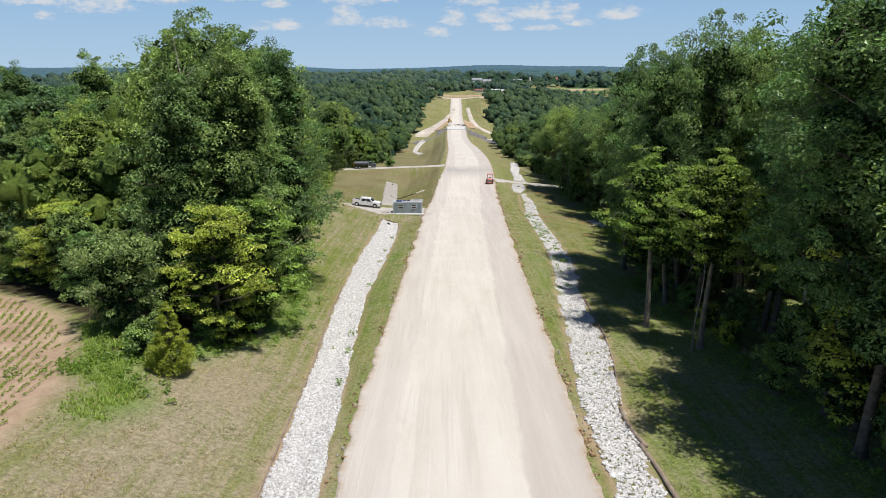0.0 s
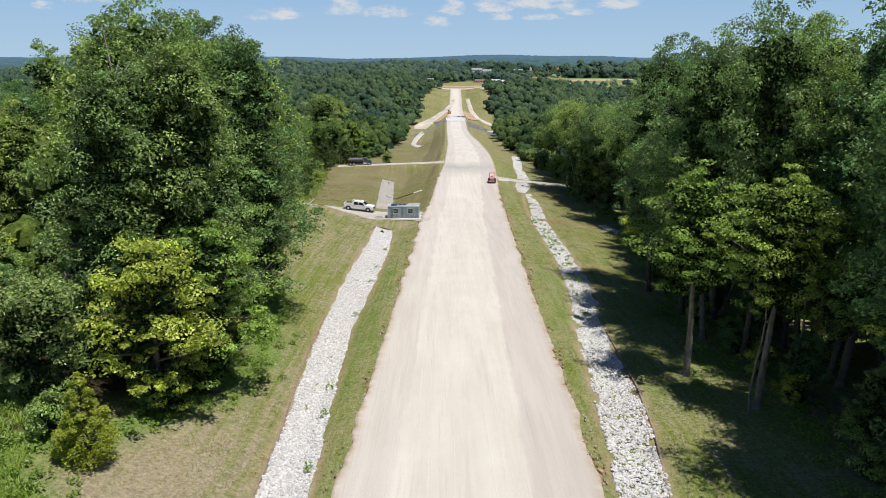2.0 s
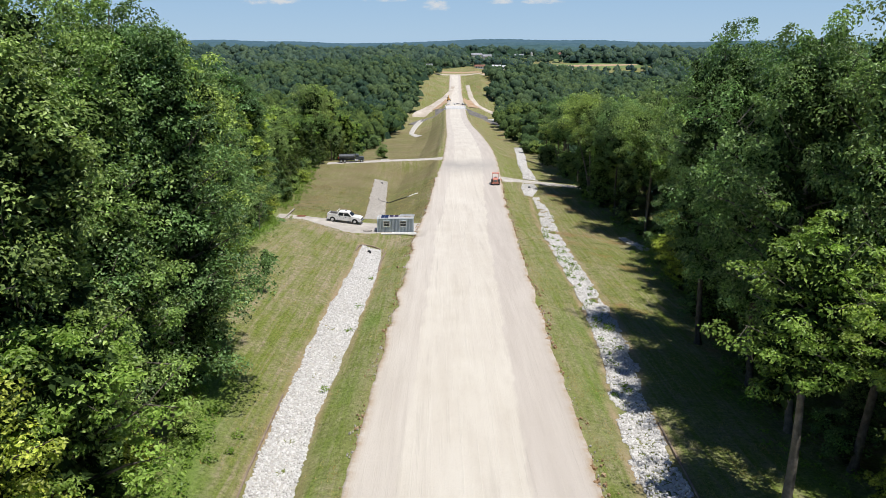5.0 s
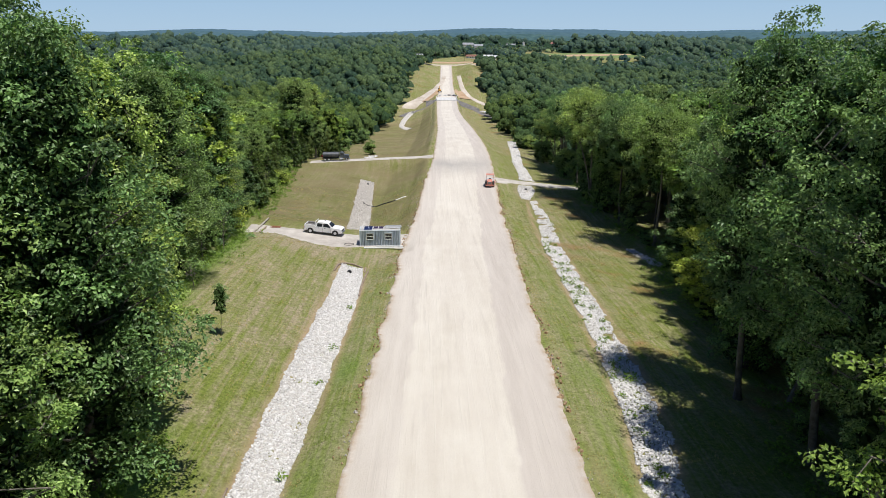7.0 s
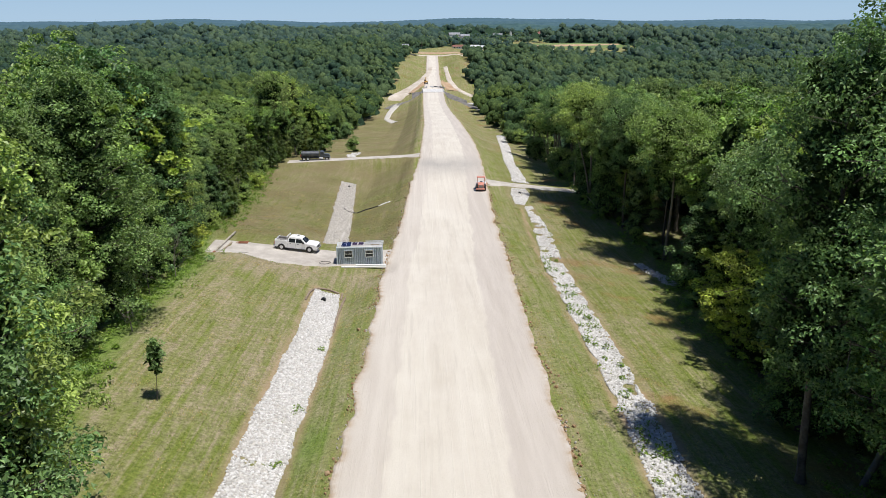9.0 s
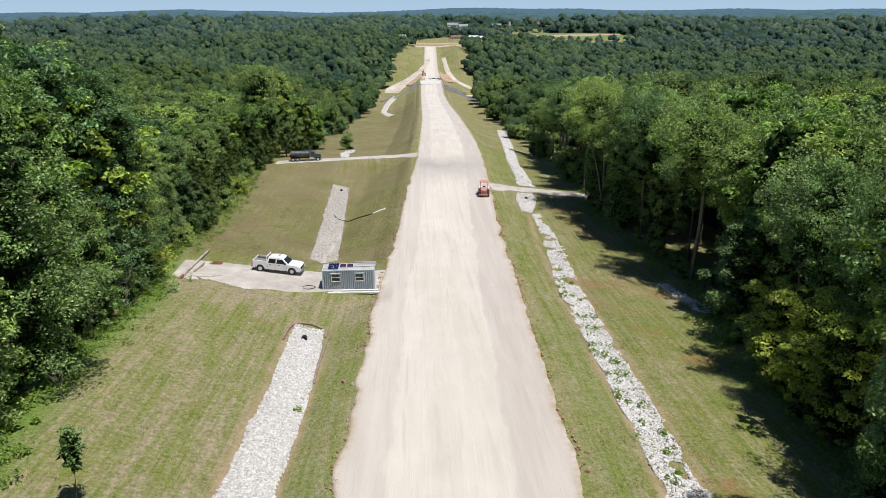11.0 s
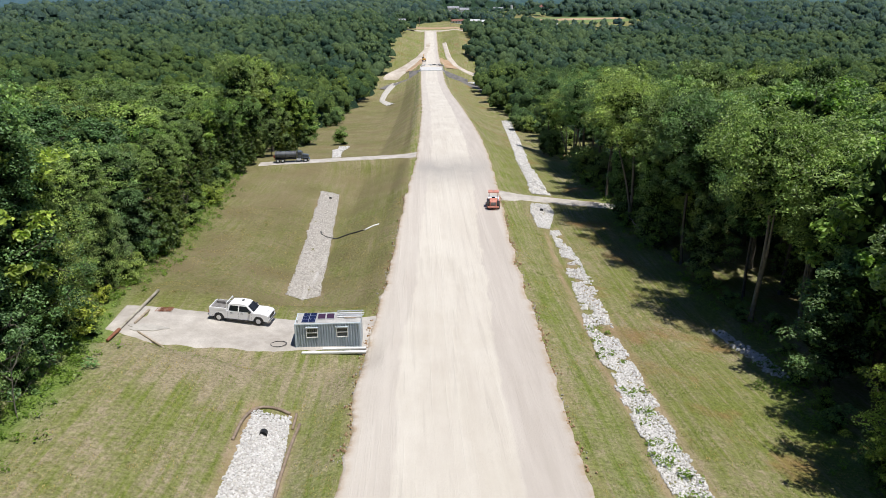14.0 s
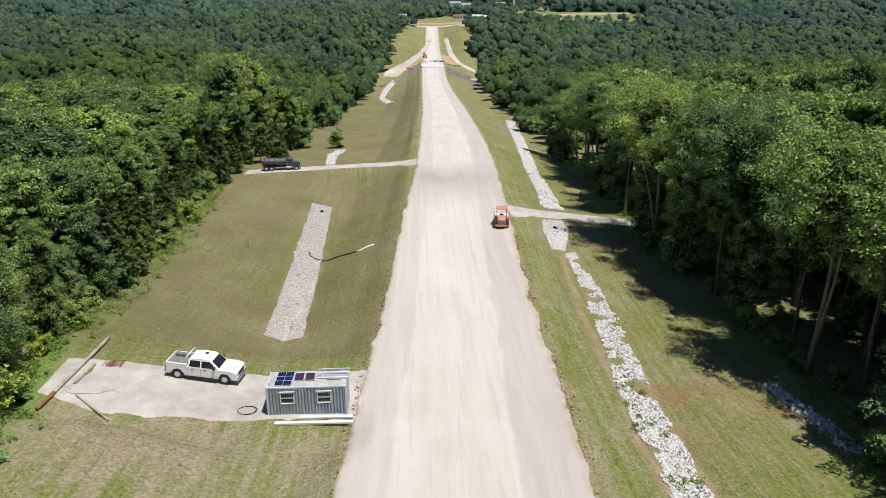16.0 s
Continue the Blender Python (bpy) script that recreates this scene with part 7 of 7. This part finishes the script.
def snake(name, points, r, material, label, category, sides=8, lift=0.0, ribs=False):
    """A flexible tube along places on the ground."""
    p = np.array(points, float)
    seg = np.concatenate([[0], np.cumsum(np.hypot(*np.diff(p, axis=0).T))])
    n = max(8, int(seg[-1] / (0.16 if ribs else 0.45)))
    t = np.linspace(0, seg[-1], n)
    k = np.ones(5) / 5
    x, y = (np.convolve(np.pad(np.interp(t, seg, p[:, i]), 2, mode="reflect", reflect_type="odd"), k, "valid") for i in (0, 1))
    z = land(x, y) + r * 0.75 + lift
    rr = r * (1 + 0.10 * wobble(t, t * 0, 1.1, 6)) * (1 + (0.08 * (np.arange(n) % 2) if ribs else 0))
    path = [((x[0], y[0], z[0]), 0.01)] + [((a, b, c), q) for a, b, c, q in zip(x, y, z, rr)] + [((x[-1], y[-1], z[-1]), 0.01)]
    v, f = tubes([path], sides)
    return tagged(new(name, mesh_of(name, v, f, material, True)), label, category)


snake("drain_hose", ((-14.5, 203.0), (-14.3, 201.6), (-13.4, 200.6), (-10.1, 200.9), (-7.3, 200.1)), 0.11, M_PIPE, "black corrugated drain hose lying across the grass", "hose", ribs=True)
snake("white_pipe", ((-7.5, 200.1), (-5.2, 201.2)), 0.12, M_WHITE, "white plastic pipe at the end of the drain hose", "pipe")
M_CLOTH = plain("dusty_cloth", (0.40, 0.375, 0.335), (0.58, 0.55, 0.50), 1.2, 0.95, bump=0.4, fine=6)
sheet_rng = np.random.default_rng(77)
bm = bmesh.new()
ring = []
for k in range(22):
    a = 2 * math.pi * k / 22
    q = 1 + 0.12 * math.sin(3 * a + 1) + 0.12 * math.sin(5 * a) + sheet_rng.uniform(-.06, .06)
    ring.append((-24.6 + 1.75 * q * math.cos(a), 154.6 + 0.72 * q * math.sin(a)))
top_ring = [bm.verts.new((x, y, float(land(x, y)) + 0.12 + sheet_rng.uniform(0, .03))) for x, y in ring]
low_ring = [bm.verts.new((x * 1.0, y, float(land(x, y)) + 0.06)) for x, y in ring]
hub = bm.verts.new((-24.6, 154.6, float(land(-24.6, 154.6)) + 0.16))
for k in range(22):
    bm.faces.new((hub, top_ring[k], top_ring[(k + 1) % 22]))
    bm.faces.new((top_ring[k], low_ring[k], low_ring[(k + 1) % 22], top_ring[(k + 1) % 22]))
tagged(part("ground_cloth", bm, M_CLOTH, None), "crumpled pale grey cloth lying flat on the gravel", "cloth")
ROLL = "straw erosion roll staked along the ditch"
snake("erosion_roll", ((-11.9, 134.6), (-11.9, 137.6), (-11.5, 139.6), (-10.6, 140.4), (-9.6, 140.4), (-8.9, 139.9)), 0.12, M_WATTLE, ROLL, "erosion roll")
snake("erosion_roll", ((-8.45, 140.0), (-8.4, 137.8)), 0.11, M_WATTLE, ROLL, "erosion roll")
snake("erosion_roll", ((-8.0, 138.6), (-8.15, 136), (-8.2, 131.5), (-8.1, 127)), 0.12, M_WATTLE, ROLL, "erosion roll")
snake("erosion_roll", ((12.9, 32.0), (12.75, 36), (12.7, 39.5), (12.45, 42.5)), 0.15, M_WATTLE, ROLL, "erosion roll")
snake("erosion_roll", ((12.75, 42.2), (12.4, 45.0), (12.55, 48.2)), 0.15, M_WATTLE, ROLL, "erosion roll")
snake("erosion_roll", ((-10.3, 30), (-10.3, 38), (-10.6, 48), (-10.7, 56), (-11.6, 72), (-11.8, 84)), 0.07, M_WATTLE, "thin straw erosion roll along the edge of the rocks", "erosion roll")
snake("erosion_roll", ((12.75, 49), (14.3, 58), (15.2, 66), (15.9, 80)), 0.08, M_WATTLE, "thin straw erosion roll along the edge of the rocks", "erosion roll")


def drain(x, y, way, label, r=0.28):
    """A culvert mouth: an open pipe ring, with a black disc for the dark inside."""
    z = float(land(x, y)) + 0.16
    root = tagged(empty("drain_pipe", pose(x, y, z, 0, 0, way)), label, "drain")
    bm = bmesh.new()
    n = 20
    rings = [[bm.verts.new((q * math.cos(2 * math.pi * k / n), d, q * math.sin(2 * math.pi * k / n))) for k in range(n)] for q, d in ((r, 0.2), (r, -0.2), (r * 0.82, -0.2), (r * 0.82, 0.2))]
    for a, b in zip(rings, rings[1:]):
        for k in range(n):
            bm.faces.new((a[k], a[(k + 1) % n], b[(k + 1) % n], b[k]))
    bmesh.ops.recalc_face_normals(bm, faces=bm.faces[:])
    part("pipe", bm, M_PIPE, root)
    # black disc added as the shade inside the pipe
    part("bore_shade_disc", rod(bmesh.new(), (0, -0.06, 0), (0, -0.02, 0), r * 0.83, sides=n), M_BLACK, root)
    return root


drain(-10.25, 136.6, 0, "black culvert pipe mouth among white rocks")
drain(-15.45, 225.0, 0, "black culvert pipe mouth at the head of the rock chute")
drain(21.2, 206.9, 0, "black culvert pipe mouth in the rock apron")


# -- bare and dead trees, bushes in the open
def bare_tree(seed, height, x, y, label, spread=0.35, thick=0.12, lean=(0, 0), limbs=9, material=None):
    """A leafless tree: a crooked stem with thin branches."""
    rng = np.random.default_rng(seed)
    pts = [(np.array([lean[0] * h + 0.25 * math.sin(h * 0.6 + seed), lean[1] * h + 0.2 * math.cos(h * 0.5 + seed), h]), thick * (1 - 0.85 * h / height)) for h in np.linspace(0, height, 8)]
    root = tagged(empty("dead_tree", pose(x, y, float(land(x, y)) - 0.15)), label, "dead tree")
    v, f = tubes([pts], 7)
    part("trunk", mesh_of("trunk", v, f, material or M_BARK_PALE, True), None, root)
    for k in range(limbs):
        i = int(rng.integers(2, 7))
        a, ln = rng.uniform(0, 6.28), height * spread * rng.uniform(0.4, 1)
        p0 = pts[i][0]
        p2 = p0 + np.array([math.cos(a) * ln * 0.6, math.sin(a) * ln * 0.6, ln * rng.uniform(0.3, 0.9)])
        p1 = (p0 + p2) / 2 + rng.normal(size=3) * ln * 0.08
        v, f = tubes([[(p0, thick * 0.4), (p1, thick * 0.25), (p2, 0.012)]], 5)
        part("branch", mesh_of("branch", v, f, material or M_BARK_PALE, True), None, root)
    return root


bare_tree(3, 24.0, -22.9, 65.0, "tall bare dead tree with a bleached stem above the woods", 0.10, 0.2, (0.02, 0.0), 8, M_DEAD)
bare_tree(51, 2.4, 34.9, 190.5, "pale fallen trunk leaning at the edge of the woods", 0.5, 0.17, (-0.75, 3.4), 4, M_DEAD)
bare_tree(4, 12, 22.2, 61.5, "thin pale crooked tree with few leaves", 0.16, 0.11, (0.03, 0.04), 5)
bare_tree(5, 13, 26.0, 64.0, "thin pale tree stem in the shade", 0.15, 0.12, (0.05, 0.02), 4)
bare_tree(6, 9, 30.5, 60.0, "broken pale tree stub at the edge of the woods", 0.05, 0.3, (0.02, 0.03), 2, M_DEAD)
bare_tree(7, 16, 29.0, 98.5, "long leaning pale trunk at the edge of the woods", 0.15, 0.24, (0.28, 0.05), 6)
bare_tree(8, 5, 29.5, 88.5, "broken dead trunk leaning in the undergrowth", 0.1, 0.2, (0.35, -0.2), 3, M_DEAD)
bare_tree(9, 5, 31.3, 89.5, "broken dead trunk leaning in the undergrowth", 0.1, 0.18, (-0.25, 0.1), 2, M_DEAD)
for k, (x, y) in enumerate(((-25.0, 117.5), (-26.5, 122.0), (-27.0, 128.5), (-25.6, 133.0), (-33.0, 172.0), (-34.6, 186.0), (-36.0, 203.0), (-36.5, 212.0), (-38.0, 233.0), (-21.4, 92.0), (-22.8, 98.5))):
    bare_tree(20 + k, 3.2 + 1.7 * ((k * 5) % 4) / 3, x + 0.8, y, "leafless grey bush at the edge of the woods", 0.6, 0.05, (0.05 * (k % 3 - 1), 0.03), 14)
put(SHRUB[0], -22.0, 313.0, 4.6, 40, 1.2, "single round green bush on the grass bank")
rock_bed("rock_patch_by_the_bush", ((255, 275, 292, 307), (-17.3, -19.4, -20.8, -20.5), (1.0, 1.0, 1.3, 1.4)), "trail of white rocks below a bush", 0.4, 6, 31)

# ---- tufts, weeds and crop rows ----
def tufts(name, rng, x, y, height, spread, blades, material, label):
    """Bent grass blades in tufts, as loose triangles."""
    n = len(x)
    bx = np.repeat(x, blades) + rng.normal(size=n * blades) * spread
    by = np.repeat(y, blades) + rng.normal(size=n * blades) * spread
    bz = land(bx, by) - 0.02
    h = height * rng.uniform(0.5, 1.3, n * blades)
    a = rng.uniform(0, 2 * np.pi, n * blades)
    lean = h * rng.uniform(0.3, 1.1, n * blades)
    w = 0.022 + 0.05 * h
    base = np.stack([bx, by, bz], -1)
    side = np.stack([-np.sin(a) * w, np.cos(a) * w, 0 * w], -1)
    tip = base + np.stack([np.cos(a) * lean, np.sin(a) * lean, h], -1)
    v = np.stack([base - side, base + side, tip], 1).reshape(-1, 3)
    me = mesh_of(name, v, np.arange(len(v)).reshape(-1, 3), material)
    return tagged(new(name, me), label, "grass", kind="stuff")


M_STRAW = leafy("dry_grass_blades", (0.22, 0.19, 0.075), (0.50, 0.42, 0.20), 0.25)
M_BLADE = leafy("green_grass_blades", (0.19, 0.225, 0.045), (0.36, 0.395, 0.115), 0.3)
M_WEED = leafy("weed_leaves", (0.13, 0.22, 0.035), (0.32, 0.45, 0.09), 0.4)
M_LUSH = leafy("lush_grass_blades", (0.17, 0.27, 0.045), (0.36, 0.49, 0.11), 0.35)
M_CROP = leafy("crop_leaves", (0.12, 0.20, 0.03), (0.30, 0.42, 0.09), 0.4)
grass_rng = np.random.default_rng(12)
gx_ = grass_rng.uniform(-34, 36, 90000)
gy_ = 24 + 190 * grass_rng.uniform(0, 1, 90000) ** 1.25
lo_, hi_ = road_edges(np.arange(0, 260, 1.0))
off = (gx_ < np.interp(gy_, np.arange(0, 260, 1.0), lo_) - 0.3) | (gx_ > np.interp(gy_, np.arange(0, 260, 1.0), hi_) + 0.3)
off &= (gx_ > left_edge(gy_) - 0.5) & (gx_ < right_edge(gy_) + 1) & (in_field(gx_, gy_) < 0.5)
for ys, xs, hw in (DITCH_LEFT, DITCH_RIGHT, DITCH_BASIN):
    off &= ~((np.abs(gx_ - np.interp(gy_, ys, xs)) < np.interp(gy_, ys, hw) + 0.25) & (gy_ > ys[0]) & (gy_ < ys[-1] + 0.5))
off &= ~((gx_ < -2) & (np.abs(gy_ - 155.7) < 4.9) & (gx_ > -29)) & ~((np.abs(gy_ - 212) < 2.4) & (gx_ > 12))
gx_, gy_ = gx_[off], gy_[off]
patchy = wobble(gx_, gy_, 0.22, 15) + 0.5 * wobble(gx_ * 3, gy_ * 0.4, 0.5, 19)
dry_ = patchy > 0.02
tufts("dry_grass_tufts", grass_rng, gx_[dry_], gy_[dry_], 0.11, 0.12, 4, M_STRAW, "dry straw-coloured tufts in the mown grass")
tufts("green_grass_tufts", grass_rng, gx_[~dry_], gy_[~dry_], 0.11, 0.12, 4, M_BLADE, "green tufts in the mown grass")

# tall weeds along the woods, in the ditch, at the field corner
wx, wy, wr = [], [], []
for side, count in ((-1, 900), (1, 420)):
    y = grass_rng.uniform(46 if side < 0 else 34, 240, count)
    e = left_edge(y) if side < 0 else right_edge(y)
    wx.append(e - side * grass_rng.normal(0.3, 1.3, count))
    wy.append(y)
y = grass_rng.uniform(45, 60, 110)
x = grass_rng.uniform(-29, -17, 110)
ok = (in_field(x, y) < -0.5) & (in_field(x, y) > -6.5)
wx.append(x[ok])
wy.append(y[ok])
y = grass_rng.uniform(84, 158, 60)
wx.append(np.interp(y, DITCH_RIGHT[0], DITCH_RIGHT[1]) + grass_rng.uniform(-1.6, 1.0, 60))
wy.append(y)
y = np.array((52.5, 60.5, 66.0, 86.0, 101.0, 109.0, 122.0))
wx.append(np.interp(y, DITCH_LEFT[0], DITCH_LEFT[1]) + 1.1)
wy.append(y)
wx, wy = np.concatenate(wx), np.concatenate(wy)
keep_w = ~((np.abs(wy - 250) < 6) & (wx < 0)) & ~((np.abs(wy - 212) < 3.5) & (wx > 0)) & ~((np.abs(wy - 155.7) < 5.2) & (wx > -28.5) & (wx < 0))
wx, wy = wx[keep_w], wy[keep_w]
v, f = sprays(grass_rng, np.stack([wx, wy, land(wx, wy) + 0.15], -1), grass_rng.uniform(0.3, 0.75, len(wx)), 26, 0.2, 0.9, 0.5)
tagged(new("weeds", mesh_of("weeds", v, f, M_WEED)), "bright green tall weeds along the edge of the woods", "weeds", kind="stuff")

# tall bright grass at the field corner
lx, ly = grass_rng.uniform(-30, -15, 9000), grass_rng.uniform(32, 60, 9000)
ok = (in_field(lx, ly) < -0.3) & (in_field(lx, ly) > -3.6 - 2.2 * wobble(lx, ly, 0.4, 31)) & (ly > 41)
tufts("tall_green_grass", grass_rng, lx[ok], ly[ok], 0.24, 0.14, 6, M_LUSH, "tall bright green grass between field and mown slope")

# young crop in curved rows
cxs, cys = [], []
for k in range(60):
    t = np.arange(0, 60, 0.32)
    r = 6 + k * 0.76
    ang = t / max(r, 8)
    x, y = -24.2 - k * 0.76 + 4.5 * (1 - np.cos(np.clip((t - 14) / 26, 0, 1.5))) * -1.6, 26 + t * 0.8
    ok = in_field(x, y) > 1.6
    cxs.append(x[ok])
    cys.append(y[ok])
cxs, cys = np.concatenate(cxs), np.concatenate(cys)
thin = wobble(cxs, cys, 0.25, 23) + grass_rng.uniform(-0.4, 0.4, len(cxs)) > -0.25
cxs, cys = cxs[thin] + grass_rng.normal(size=thin.sum()) * 0.06, cys[thin]
v, f = sprays(grass_rng, np.stack([cxs, cys, land(cxs, cys) + 0.08], -1), np.full(len(cxs), 0.17), 8, 0.13, 0.8, 0.8)
tagged(new("crop_seedlings", mesh_of("crop_seedlings", v, f, M_CROP)), "rows of young green crop seedlings in bare soil", "crop", kind="stuff")

# clods and spilled stone along the road's edges
M_CLOD = rock("brown_clods", (0.30, 0.19, 0.10), (0.52, 0.38, 0.24))
def spill(name, edge, sign, seed, label, material, size, count):
    rng = np.random.default_rng(seed)
    y = rng.uniform(24, 215, count)
    lo, hi = road_edges(y)
    x = (lo if edge == 0 else hi) + sign * np.abs(rng.normal(0, 0.35, count)) - sign * 0.1
    keep = wobble(y * 0, y, 0.16, seed) + rng.uniform(-.25, .25, count) > 0.05
    x, y = x[keep], y[keep]
    shapes = [stones(rng, 4) for _ in range(6)]
    vs, fs, base = [], [], 0
    for i in range(len(x)):
        v, f = shapes[i % 6]
        s = size * rng.lognormal(0, 0.35)
        vs.append(v * s + np.array([x[i], y[i], float(land(x[i], y[i])) + 0.10]))
        fs.append(f + base)
        base += len(v)
    tagged(new(name, mesh_of(name, np.concatenate(vs), np.concatenate(fs), material)), label, "clods", kind="stuff")


spill("clods_along_the_bank", 0, -1, 41, "brown clods along the ragged gravel edge", M_CLOD, 0.17, 900)
spill("clods_below_the_woods", 1, 1, 42, "orange-brown clods along the ragged gravel edge", M_CLOD, 0.2, 1300)
spill("stones_along_the_bank", 0, -1, 43, "pale loose stones along the gravel edge", M_ROCK_GREY, 0.13, 700)
spill("stones_below_the_woods", 1, 1, 44, "pale loose stones along the gravel edge", M_ROCK_GREY, 0.13, 700)
